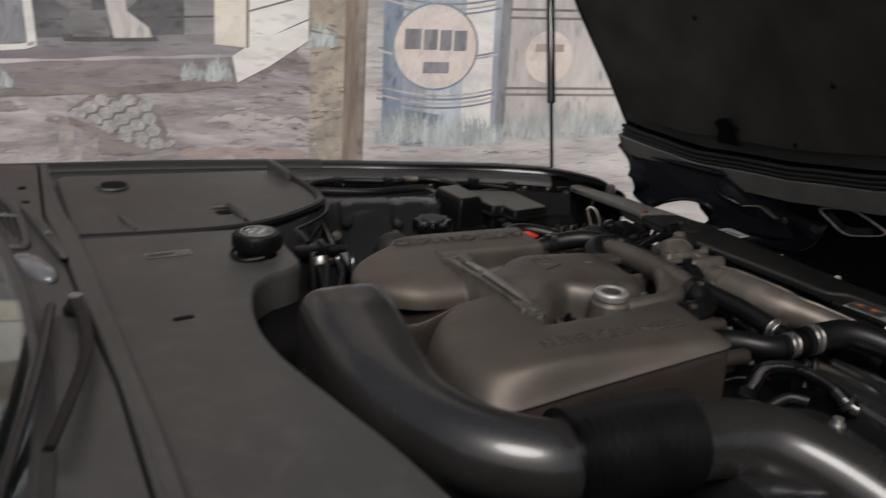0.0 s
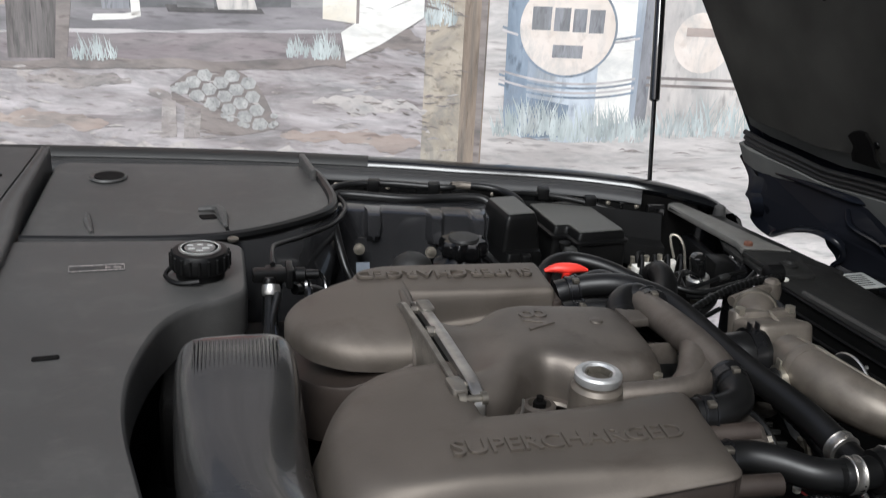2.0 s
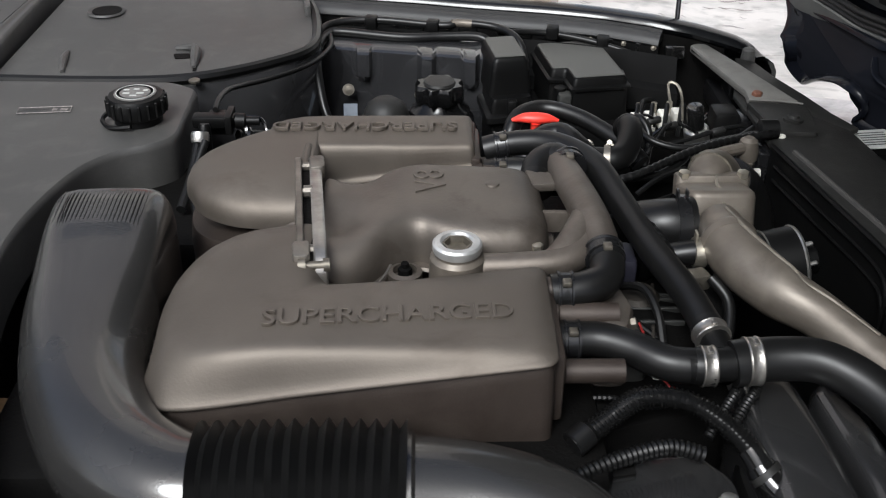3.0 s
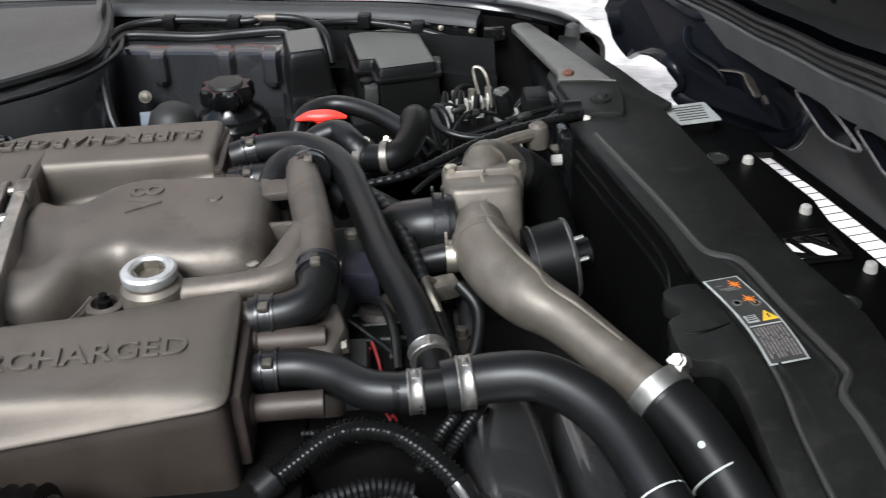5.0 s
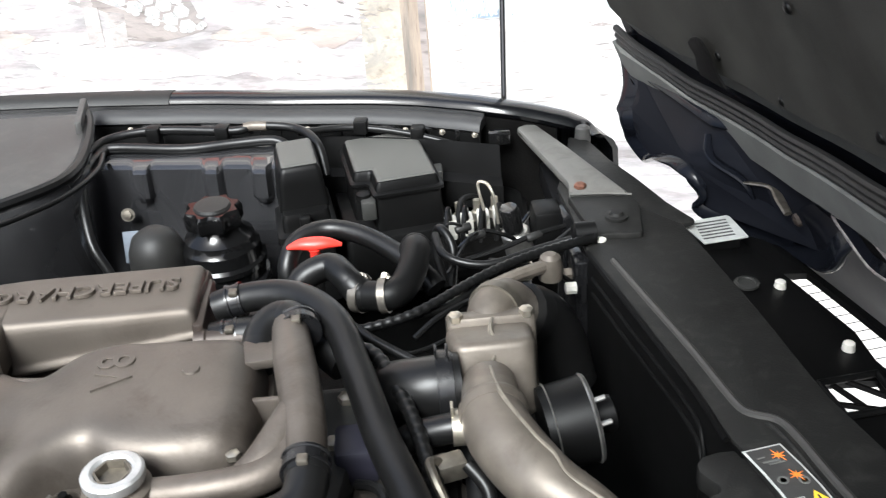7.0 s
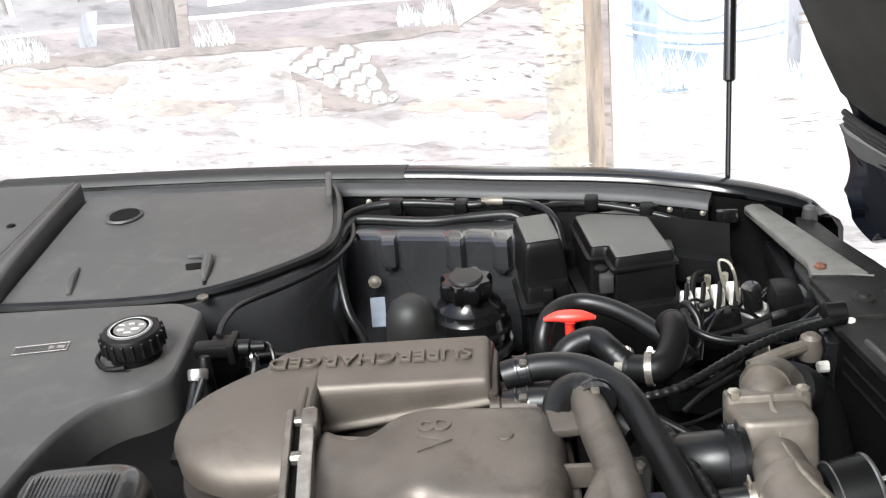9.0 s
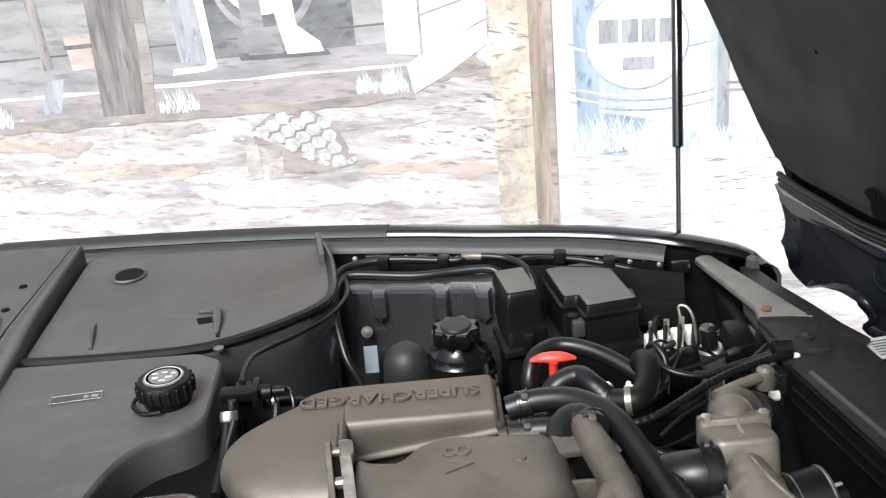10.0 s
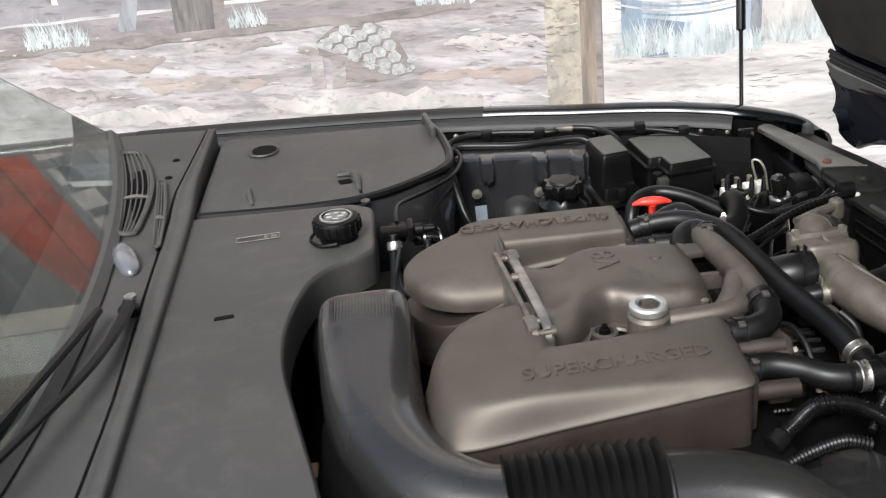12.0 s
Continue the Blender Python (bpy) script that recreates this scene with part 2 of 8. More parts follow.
def loft(rings, caps=True, closed=False):
    bm = bmesh.new()
    vs = [[bm.verts.new(tuple(v)) for v in r] for r in rings]
    n = len(vs[0])
    for a, b in zip(vs, vs[1:] + vs[:1] if closed else vs[1:]):
        for i in range(n):
            bm.faces.new((a[i], a[(i + 1) % n], b[(i + 1) % n], b[i]))
    if caps and not closed:
        bm.faces.new(vs[0][::-1])
        bm.faces.new(vs[-1])
    return bm


def tube(pts, r, steps=6, seg=14, flat=1.0, ribs=None):
    """A hose through pts; r a number or a radius at each point; ribs: (from, to, count, depth) as fractions of its length."""
    rr = [r] * len(pts) if not hasattr(r, "__len__") else r
    line = smooth_line([(*p, q) for p, q in zip(pts, rr)], steps)
    if ribs:
        f0, f1, cnt, dep = ribs
        seglen = np.cumsum([0] + [np.linalg.norm(line[i + 1][:3] - line[i][:3]) for i in range(len(line) - 1)])
        tot = seglen[-1]
        samples = [s for s in seglen / tot if s < f0 or s > f1] + list(np.linspace(f0, f1, cnt * 4 + 1))
        samples.sort()
        res = []
        for s in samples:
            q = np.array([np.interp(s * tot, seglen, [l[k] for l in line]) for k in range(4)])
            if f0 <= s <= f1:
                q[3] += dep * math.cos((s - f0) / (f1 - f0) * cnt * 2 * math.pi) - dep
            res.append(q)
        line = res
    rings = []
    up = Vector((0, 0, 1))
    for i, q in enumerate(line):
        d = Vector(line[min(i + 1, len(line) - 1)][:3] - line[max(i - 1, 0)][:3]).normalized()
        s = d.cross(up)
        s = s.normalized() if s.length > 0.05 else Vector((1, 0, 0))
        if rings and s.dot(side) < 0:
            s = -s
        side = s
        u = s.cross(d)
        rings.append([Vector(q[:3]) + float(q[3]) * (s * math.cos(a) + u * math.sin(a) * flat) for a in (2 * math.pi * k / seg for k in range(seg))])
    return loft(rings)


def lathe(profile, at, seg=24, axis=(0, 0, 1)):
    """Turned shape: profile of (radius, height) along axis from at."""
    rot = Vector((0, 0, 1)).rotation_difference(Vector(axis).normalized()).to_matrix().to_4x4()
    m = Matrix.Translation(at) @ rot
    return loft([[m @ Vector((r * math.cos(a), r * math.sin(a), h)) for a in (2 * math.pi * k / seg for k in range(seg))] for r, h in profile])


def prism(outline, z0, z1, bevel=0.004, seg=2, slope=(0, 0)):
    """An upright slab with a plan outline; slope tilts its top and foot along x and y."""
    def tilt(x, y, z):
        return (x, y, z + slope[0] * (x - outline[0][0]) + slope[1] * (y - outline[0][1]))
    bm = loft([[tilt(x, y, z0) for x, y in outline], [tilt(x, y, z1) for x, y in outline]])
    bm.normal_update()
    if bevel:
        es = [e for e in bm.edges if len(e.link_faces) == 2 and e.calc_face_angle(0) > 0.6]
        bmesh.ops.bevel(bm, geom=es, offset=bevel, segments=seg, affect='EDGES', profile=0.5)
    return bm


def rounded(outline, r=0.01, n=4):
    """Plan outline with rounded corners."""
    out = []
    k = len(outline)
    for i in range(k):
        p, a, b = Vector(outline[i]), Vector(outline[i - 1]), Vector(outline[(i + 1) % k])
        q = min(r, (a - p).length * 0.45, (b - p).length * 0.45)
        s, e = p + (a - p).normalized() * q, p + (b - p).normalized() * q
        for j in range(n + 1):
            t = j / n
            out.append(tuple((1 - t) ** 2 * s + 2 * t * (1 - t) * p + t * t * e))
    return out


def offset(outline, d):
    """Moves a counter- or clockwise outline inwards by d."""
    n = len(outline)
    area = sum(outline[i][0] * outline[(i + 1) % n][1] - outline[(i + 1) % n][0] * outline[i][1] for i in range(n))
    s = 1 if area > 0 else -1
    out = []
    for i in range(n):
        a, b, c = Vector(outline[i - 1]), Vector(outline[i]), Vector(outline[(i + 1) % n])
        e, f = (b - a).normalized(), (c - b).normalized()
        t = (e + f).normalized()
        nv = Vector((-t.y, t.x)) * s
        out.append(tuple(b + nv * d / max(0.5, math.sqrt(max(0.0, (1 + e.dot(f)) / 2)))))
    return out


def clamp(at, axis, r, name, label, width=0.014, group="hose clamps"):
    """A worm-drive hose clamp: band, screw housing, screw."""
    c = thing(name, at, label, "hose clamp", group)
    steel = STEEL if r > 0.025 else FLANGE
    ax = Vector(axis).normalized()
    part("band", lathe([(r, -width / 2), (r + 0.0022, -width / 2), (r + 0.0022, width / 2), (r, width / 2)], at, 24, axis), steel, c)
    s = ax.cross(Vector((0, 0, 1))).normalized()
    p = Vector(at) + Vector((0, 0, r * 0.8)) - s * (r * 0.75)
    q = 1.15 if r > 0.025 else 0.7
    up = (Vector((0, 0, 0.8)) - s * 0.75).normalized()
    run = up.cross(ax).normalized()
    part("screw_housing", lathe([(0.0035 * q, -0.007 * q), (0.0055 * q, -0.006 * q), (0.0055 * q, 0.006 * q), (0.0035 * q, 0.007 * q)], p + up * 0.003 * q, 12, run), steel, c)
    part("saddle", loft([[p + up * h * q + ax * w * q + run * d * q for w, h in ((-0.007, -0.003), (0.007, -0.003), (0.006, 0.0015), (-0.006, 0.0015))] for d in (-0.009, 0.009)]), steel, c)
    part("screw", lathe([(0.0046 * q, 0), (0.0046 * q, 0.005 * q), (0.0036 * q, 0.006 * q), (0.002 * q, 0.006 * q)], p + up * 0.003 * q - run * 0.0125 * q, 6, run), ZINC, c, "hex screw head")
    part("thread", lathe([((0.0034 if k % 2 else 0.0026) * q, 0.0013 * k * q) for k in range(9)], p + up * 0.003 * q + run * 0.006 * q, 12, run), ZINC, c, "threaded screw tail")
    part("band_end", loft([[Vector(at) + (ax * w) + (s * math.cos(g) + Vector((0, 0, 1)) * math.sin(g)) * (r + e) for w, e in ((-0.005, 0.0022), (0.005, 0.0022), (0.005, 0.0032), (-0.005, 0.0032))] for g in np.linspace(2.2, 2.9, 6)]), steel, c, "free end of the band")
    return c


def spring_clip(at, axis, r, label="dark spring hose clip", group="hose clips"):
    """A wire-band spring clip with two ears."""
    c = thing("hose_clip", at, label, "hose clip", group)
    part("band", lathe([(r, -0.006), (r + 0.002, -0.006), (r + 0.002, 0.006), (r, 0.006)], at, 20, axis), ZINC if "bright" in label else INNER_PAINT, c)
    for d in (-0.005, 0.005):
        p = Vector(at)
        part("ear", box(p.x + d - 0.0012, p.x + d + 0.0012, p.y - 0.005, p.y + 0.005, p.z + r - 0.002, p.z + r + 0.011, 0.0005), ZINC if "bright" in label else INNER_PAINT, c)
    return c


def ear_clamp(at, axis, r, label="black crimped ear clamp on a rubber hose"):
    """A black crimp band with raised edges and a small buckle."""
    c = thing("hose_clamp", at, label, "hose clamp", "hose clamps")
    part("band", lathe([(r, -0.0075), (r + 0.0024, -0.0072), (r + 0.0024, -0.0052), (r + 0.0012, -0.0045), (r + 0.0012, 0.0045), (r + 0.0024, 0.0052), (r + 0.0024, 0.0072), (r, 0.0075)], at, 22, axis), INNER_PAINT, c)
    p = Vector(at) + Vector((0, -0.55, 0.84)) * (r + 0.0022)
    part("buckle", box(p.x - 0.0042, p.x + 0.0042, p.y - 0.0045, p.y + 0.0045, p.z - 0.0025, p.z + 0.003, 0.0012), DULL_STEEL, c, "dull metal buckle")
    return c


def letters(word, size, m, depth=0.0012, squeeze=1.0):
    """Raised letters in the built-in font, laid by the matrix m."""
    cu = bpy.data.curves.new("letters", 'FONT')
    cu.body, cu.size, cu.extrude, cu.align_x, cu.bevel_depth, cu.resolution_u = word, size, depth, 'CENTER', 0.0003, 3
    cu.space_character = squeeze
    ob = bpy.data.objects.new("letters", cu)
    me = bpy.data.meshes.new_from_object(ob)
    bpy.data.objects.remove(ob)
    bm = bmesh.new()
    bm.from_mesh(me)
    bpy.data.meshes.remove(me)
    return moved(bm, m)


# ---- large structure: ground, painted wall, car shell ----
MID = 0.885                                   # the car's middle line (y)
ground = solo("ground", box(-60, 60, -60, 60, -0.2, 0.0, 0), CONCRETE, (0, 0, 0), "pale concrete ground under the car", "ground", kind="structure")

WALL_AT, WALL_T, WALL_N = Vector((0.9, 2.78, 0)), Vector((1, -0.24, 0)).normalized(), Vector((-0.24, -1, 0)).normalized()


def on_wall(u, z, out=0.0):
    return WALL_AT + WALL_T * u + WALL_N * out + Vector((0, 0, z))


def wall_shape(outline, out, thick=0.0003):
    """A flat painted shape on the wall from (u, z) points."""
    bm = bmesh.new()
    a = [bm.verts.new(on_wall(u, z, out)) for u, z in outline]
    b = [bm.verts.new(on_wall(u, z, out - thick)) for u, z in outline]
    bm.faces.new(a)
    for i in range(len(a)):
        bm.faces.new((a[i], b[i], b[(i + 1) % len(a)], a[(i + 1) % len(a)]))
    return bm


def wall_paint(name, c0, c1, scale=(3, 12), rough=0.75, c2=None):
    """Brushed mural paint: two colours mixed by streaky noise along the wall, and fine strokes."""
    m = bpy.data.materials.new(name)
    m.use_nodes = True
    n, l = m.node_tree.nodes, m.node_tree.links
    b = n["Principled BSDF"]
    tc, mp = n.new("ShaderNodeTexCoord"), n.new("ShaderNodeMapping")
    mp.inputs["Rotation"].default_value = (0, 0, math.atan(0.24))
    mp.inputs["Scale"].default_value = (scale[0], 1, scale[1])
    l.new(tc.outputs["Object"], mp.inputs["Vector"])
    no, fi = n.new("ShaderNodeTexNoise"), n.new("ShaderNodeTexNoise")
    no.inputs["Scale"].default_value, no.inputs["Detail"].default_value, no.inputs["Roughness"].default_value = 1.0, 8.0, 0.62
    no.inputs["Distortion"].default_value = 0.4
    fi.inputs["Scale"].default_value, fi.inputs["Detail"].default_value = 5.0, 6.0
    l.new(mp.outputs[0], no.inputs["Vector"])
    l.new(mp.outputs[0], fi.inputs["Vector"])
    r = n.new("ShaderNodeValToRGB")
    r.color_ramp.elements[0].position, r.color_ramp.elements[1].position = 0.36, 0.64
    r.color_ramp.elements[0].color, r.color_ramp.elements[1].color = (*c0, 1), (*c1, 1)
    l.new(no.outputs["Fac"], r.inputs[0])
    mx, fr = n.new("ShaderNodeMixRGB"), n.new("ShaderNodeMapRange")
    fr.inputs[1].default_value, fr.inputs[2].default_value, fr.inputs[3].default_value, fr.inputs[4].default_value = 0.56, 0.72, 0.0, 0.75
    l.new(fi.outputs["Fac"], fr.inputs[0])
    l.new(fr.outputs[0], mx.inputs[0])
    l.new(r.outputs[0], mx.inputs[1])
    mx.inputs[2].default_value = (*(c2 or tuple(c * 0.55 for c in c0)), 1)
    mp2, da, dr, mx2 = n.new("ShaderNodeMapping"), n.new("ShaderNodeTexNoise"), n.new("ShaderNodeMapRange"), n.new("ShaderNodeMixRGB")
    mp2.inputs["Rotation"].default_value = (0, 0, math.atan(0.24))
    mp2.inputs["Scale"].default_value = (scale[0] * 0.7, 1, scale[1] * 0.45)
    da.inputs["Scale"].default_value, da.inputs["Detail"].default_value, da.inputs["Roughness"].default_value, da.inputs["Distortion"].default_value = 1.6, 12.0, 0.72, 0.8
    l.new(tc.outputs["Object"], mp2.inputs["Vector"])
    l.new(mp2.outputs[0], da.inputs["Vector"])
    dr.inputs[1].default_value, dr.inputs[2].default_value, dr.inputs[3].default_value, dr.inputs[4].default_value = 0.47, 0.62, 0.0, 0.55
    l.new(da.outputs["Fac"], dr.inputs[0])
    l.new(dr.outputs[0], mx2.inputs[0])
    l.new(mx.outputs[0], mx2.inputs[1])
    g = sum(c0) / 3
    mx2.inputs[2].default_value = (g * 0.72, g * 0.73, g * 0.72, 1)
    l.new(mx2.outputs[0], b.inputs["Base Color"])
    b.inputs["Roughness"].default_value = rough
    bp = n.new("ShaderNodeBump")
    bp.inputs["Strength"].default_value, bp.inputs["Distance"].default_value = 0.2, 0.003
    l.new(fi.outputs["Fac"], bp.inputs["Height"])
    l.new(bp.outputs[0], b.inputs["Normal"])
    return m


M_SOIL = wall_paint("mural_soil", (0.27, 0.24, 0.238), (0.58, 0.545, 0.55), (3, 17), c2=(0.19, 0.165, 0.16))
M_SKY = wall_paint("mural_pale_ground", (0.44, 0.41, 0.395), (0.68, 0.645, 0.62), (3, 17), c2=(0.3, 0.28, 0.27))
M_FLOOR = wall_paint("mural_porch_floor", (0.2, 0.19, 0.2), (0.36, 0.34, 0.35), (2, 10))
M_STEP = wall_paint("mural_step_face", (0.23, 0.2, 0.208), (0.35, 0.31, 0.312), (3, 18))
M_DARK = wall_paint("mural_dark_grey", (0.1, 0.1, 0.105), (0.2, 0.2, 0.205), (4, 8))
M_GREY = wall_paint("mural_grey_boards", (0.2, 0.197, 0.2), (0.34, 0.33, 0.33), (2, 9))
M_CREAM = wall_paint("mural_cream_boards", (0.72, 0.66, 0.55), (0.84, 0.8, 0.71), (3, 9), c2=(0.6, 0.53, 0.43))
M_WHITE = wall_paint("mural_white_boards", (0.76, 0.74, 0.69), (0.88, 0.87, 0.83), (3, 9), c2=(0.6, 0.58, 0.53))
M_WOOD = wall_paint("mural_weathered_post", (0.115, 0.104, 0.10), (0.28, 0.255, 0.245), (22, 2.5))
M_BROWN = wall_paint("mural_brown_timber", (0.19, 0.15, 0.118), (0.34, 0.275, 0.215), (30, 3))
M_OCHRE = wall_paint("mural_ochre_strip", (0.34, 0.295, 0.235), (0.5, 0.445, 0.365), (9, 12))
M_BLUE = wall_paint("mural_blue_drum", (0.34, 0.385, 0.45), (0.60, 0.65, 0.70), (9, 3), c2=(0.27, 0.30, 0.35))
M_DRUM_SHADE = wall_paint("mural_drum_shade", (0.2, 0.25, 0.31), (0.33, 0.39, 0.47), (12, 4))
M_GREYDRUM = wall_paint("mural_grey_drum", (0.5, 0.47, 0.45), (0.68, 0.64, 0.6), (9, 3))
M_SIGN = wall_paint("mural_sign_cream", (0.68, 0.60, 0.53), (0.82, 0.75, 0.69), (6, 6), c2=(0.58, 0.5, 0.44))
M_GRASS = wall_paint("mural_grass", (0.40, 0.45, 0.445), (0.64, 0.69, 0.68), (30, 6))
M_PLATE = wall_paint("mural_pale_plates", (0.33, 0.33, 0.325), (0.55, 0.545, 0.53), (30, 30))
M_RED = wall_paint("mural_faded_red", (0.42, 0.09, 0.06), (0.55, 0.16, 0.11), (4, 6), c2=(0.5, 0.3, 0.25))

wall_bm = loft([[on_wall(u, z, o) for u, o in ((-9, 0), (9, 0), (9, -0.25), (-9, -0.25))] for z in (0, 4.2)])
mural_wall = solo("wall_mural", wall_bm, M_SOIL, (0.9, 2.78, 0), "masonry wall with a faded painted street scene", "wall", kind="structure", smooth=0)

LIP = [(0.12, 1.835), (0.45, 1.822), (0.75, 1.795), (1.0, 1.754), (1.13, 1.722), (1.26, 1.694), (1.345, 1.668), (1.4, 1.643), (1.451, 1.621), (1.499, 1.611), (1.53, 1.604), (1.562, 1.596), (1.585, 1.585), (1.596, 1.555)]


def lip_y(x):
    return float(np.interp(x, [p[0] for p in LIP], [p[1] for p in LIP]))


def sweep_rail(section, mirror=False, x_from=-0.9, x_to=1.61, taper=False):
    """Carries a section of (inward, height) points along the wing's edge line."""
    line = [p for p in smooth_line([(-0.9, 1.80), (-0.4, 1.82)] + LIP, 6) if x_from <= p[0] <= x_to]
    rings = []
    for i, p in enumerate(line):
        d = line[min(i + 1, len(line) - 1)] - line[max(i - 1, 0)]
        d = d / np.linalg.norm(d)
        nx, ny = d[1], -d[0]
        ring = []
        tip = min(1.0, max(0.12, (1.600 - p[0]) / 0.05)) if taper else 1.0
        dip = 0.037 * max(0.0, (p[0] - 1.42) / 0.178) ** 1.5
        for w, z in section:
            if taper:
                w, z = 0.012 + (w - 0.012) * min(1.0, tip + 0.25), 0.815 - 0.006 * (1 - tip) ** 2 - (0.815 - z) * tip
            x, y = p[0] + nx * w, p[1] + ny * w
            ring.append((x, 2 * MID - y if mirror else y, z - dip))
        rings.append(ring)
    return loft(rings)


def wing(mirror):
    w = thing("front_wing", (0.9, 2 * MID - 1.9 if mirror else 1.9, 0.2), "glossy black painted front wing of the car", "car wing", "front wings")
    part("outer_skin", sweep_rail([(-0.003, 0.810), (0.0, 0.8155), (0.007, 0.8195), (0.018, 0.8212), (0.029, 0.8200), (0.037, 0.8160), (0.040, 0.810), (0.036, 0.803), (0.014, 0.80), (-0.02, 0.78), (-0.055, 0.70), (-0.075, 0.58), (-0.08, 0.30), (-0.06, 0.30), (-0.05, 0.6), (-0.02, 0.74), (-0.005, 0.79)], mirror, -0.9, 1.597, True), PAINT, w, smooth=50)
    # Added strip over part of the lip; it darkens the bright wall reflection
    part("dulling_strip", sweep_rail([(0.002, 0.814), (0.005, 0.8196), (0.012, 0.8217), (0.020, 0.8221), (0.029, 0.8211), (0.038, 0.8170), (0.0425, 0.8105), (0.039, 0.804), (0.020, 0.812)], mirror, 0.2, 0.99), COVER_BLACK, w, "matt black strip added to dull the edge's reflection")
    part("edge_seal", sweep_rail([(0.040, 0.803), (0.0415, 0.809), (0.045, 0.8095), (0.047, 0.804), (0.044, 0.80)], mirror, 0.35, 1.45), RUBBER, w, "black rubber edge seal")
    part("gutter", sweep_rail([(0.036, 0.800), (0.048, 0.8055), (0.060, 0.8035), (0.068, 0.798), (0.0705, 0.791), (0.066, 0.787), (0.060, 0.790), (0.036, 0.790)], mirror, 0.2, 1.45), GUTTER, w, "satin inner gutter, wall reflection put into its grey", smooth=50)
    # Added backing: stops bright wall and ground showing through below the lip
    part("gap_backing", sweep_rail([(0.016, 0.800), (0.034, 0.800), (0.036, 0.70), (0.036, 0.45), (0.016, 0.45)], mirror, 0.2, 1.54), DARK, w, "dark backing added under the edge to close a gap")
    # Drop of the gutter in near-black: its shade is put into the colour
    part("gutter_drop", sweep_rail([(0.060, 0.789), (0.067, 0.786), (0.069, 0.70), (0.060, 0.70)], mirror, 0.2, 1.45), PLASTIC, w, "face below the gutter, darkened for shade")
    return w


wing(False)
wing(True)

# inner wing panels, bulkhead, bay floor
inner_far = thing("inner_wing_panel", (1.0, 1.62, 0.35), "satin black pressed inner wing with ribs", "body panel", "inner wings")
part("panel", loft([[(x, lip_y(x) - 0.105 - d, z) for d, z in ((0, 0.785), (0.01, 0.74), (0.03, 0.735), (0.05, 0.62), (0.05, 0.3), (0.03, 0.3), (0.03, 0.6), (0.0, 0.72))] for x in np.linspace(0.4, 1.44, 16)]), PLASTIC, inner_far)
for x in (0.90, 0.99, 1.08, 1.17, 1.259, 1.313, 1.365, 1.41):
    y = lip_y(x) - 0.075
    part("edge_bolt", lathe([(0.0045, 0), (0.0045, 0.002), (0.003, 0.002), (0.003, 0.005), (0.0015, 0.0055)], (x, y, 0.784), 8, (0, -0.9, 0.4)), DULL_STEEL, inner_far, "small bolt head")
    part("edge_bracket", box(x + 0.018, x + 0.05, y - 0.010, y + 0.004, 0.768, 0.790, 0.003), GLOSS, inner_far, "small pressed bracket")
inner_near = thing("inner_wing_panel", (1.0, 0.13, 0.35), "satin black pressed inner wing in shade", "body panel", "inner wings")
part("panel", loft([[(x, 2 * MID - lip_y(x) + 0.105 + d, z) for d, z in ((0, 0.785), (0.01, 0.74), (0.03, 0.735), (0.05, 0.62), (0.05, 0.3), (0.03, 0.3), (0.03, 0.6), (0.0, 0.72))] for x in np.linspace(0.4, 1.62, 16)]), PLASTIC, inner_near)
solo("bulkhead", box(0.36, 0.42, 0.0, 1.74, 0.3, 0.80, 0.01), INNER_PAINT, (0.39, 0.87, 0.3), "black sheet metal bulkhead behind the engine", "body panel", kind="structure")
# Undertray and block are coloured near-black to hold the bay's shade
solo("undertray", box(0.4, 1.75, -0.02, 1.78, 0.28, 0.31, 0.005), DARK, (1.0, 0.88, 0.28), "near-black undertray below the engine, shade in its colour", "body panel", kind="structure")

# engine block masses below the covers
engine = thing("engine_block", (1.0, MID, 0.32), "near-black V-shaped engine block, shade in its colour", "engine")
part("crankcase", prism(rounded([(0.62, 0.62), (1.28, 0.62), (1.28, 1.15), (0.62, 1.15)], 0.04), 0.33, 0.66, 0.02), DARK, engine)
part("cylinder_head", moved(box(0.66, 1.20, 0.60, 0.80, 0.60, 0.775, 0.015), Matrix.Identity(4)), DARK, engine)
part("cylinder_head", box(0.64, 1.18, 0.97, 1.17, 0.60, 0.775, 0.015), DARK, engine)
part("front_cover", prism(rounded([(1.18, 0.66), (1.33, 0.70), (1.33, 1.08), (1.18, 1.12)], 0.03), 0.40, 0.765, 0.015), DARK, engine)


# ---- bonnet ----
HA = radians(66)
HD, HN = Vector((-math.cos(HA), 0, math.sin(HA))), Vector((math.sin(HA), 0, math.cos(HA)))


def hood_at(y, v, n=0.0):
    """A point of the raised bonnet: y across, v up from its hinge edge, n outwards; the bonnet is crowned across."""
    return Vector((1.66, y, 0.78)) + HD * v + HN * (n + max(0.115 * (1 - ((y - MID) / 0.75) ** 2), 0.01 + 0.06 * max(0.0, v - 0.1)))


def hood_edge(v):
    return float(np.interp(v, (-0.1, 0.1, 0.24, 0.35, 0.46, 0.8, 1.25), (0.76, 0.745, 0.80, 0.855, 0.90, 0.94, 0.95)))


def seal_v(y):
    """Height of the seal line along the bonnet's front."""
    return float(np.interp(y, (0.1, 0.4, 0.62, 0.76, 0.98, 1.19, 1.43, 1.63), (0.345, 0.265, 0.19, 0.134, 0.068, 0.034, 0.024, 0.062)))


def slot_v(y):
    return float(np.interp(y, (0.1, 0.4, 0.7, 0.9, 1.11, 1.3), (0.10, 0.02, -0.06, -0.10, -0.155, -0.18)))


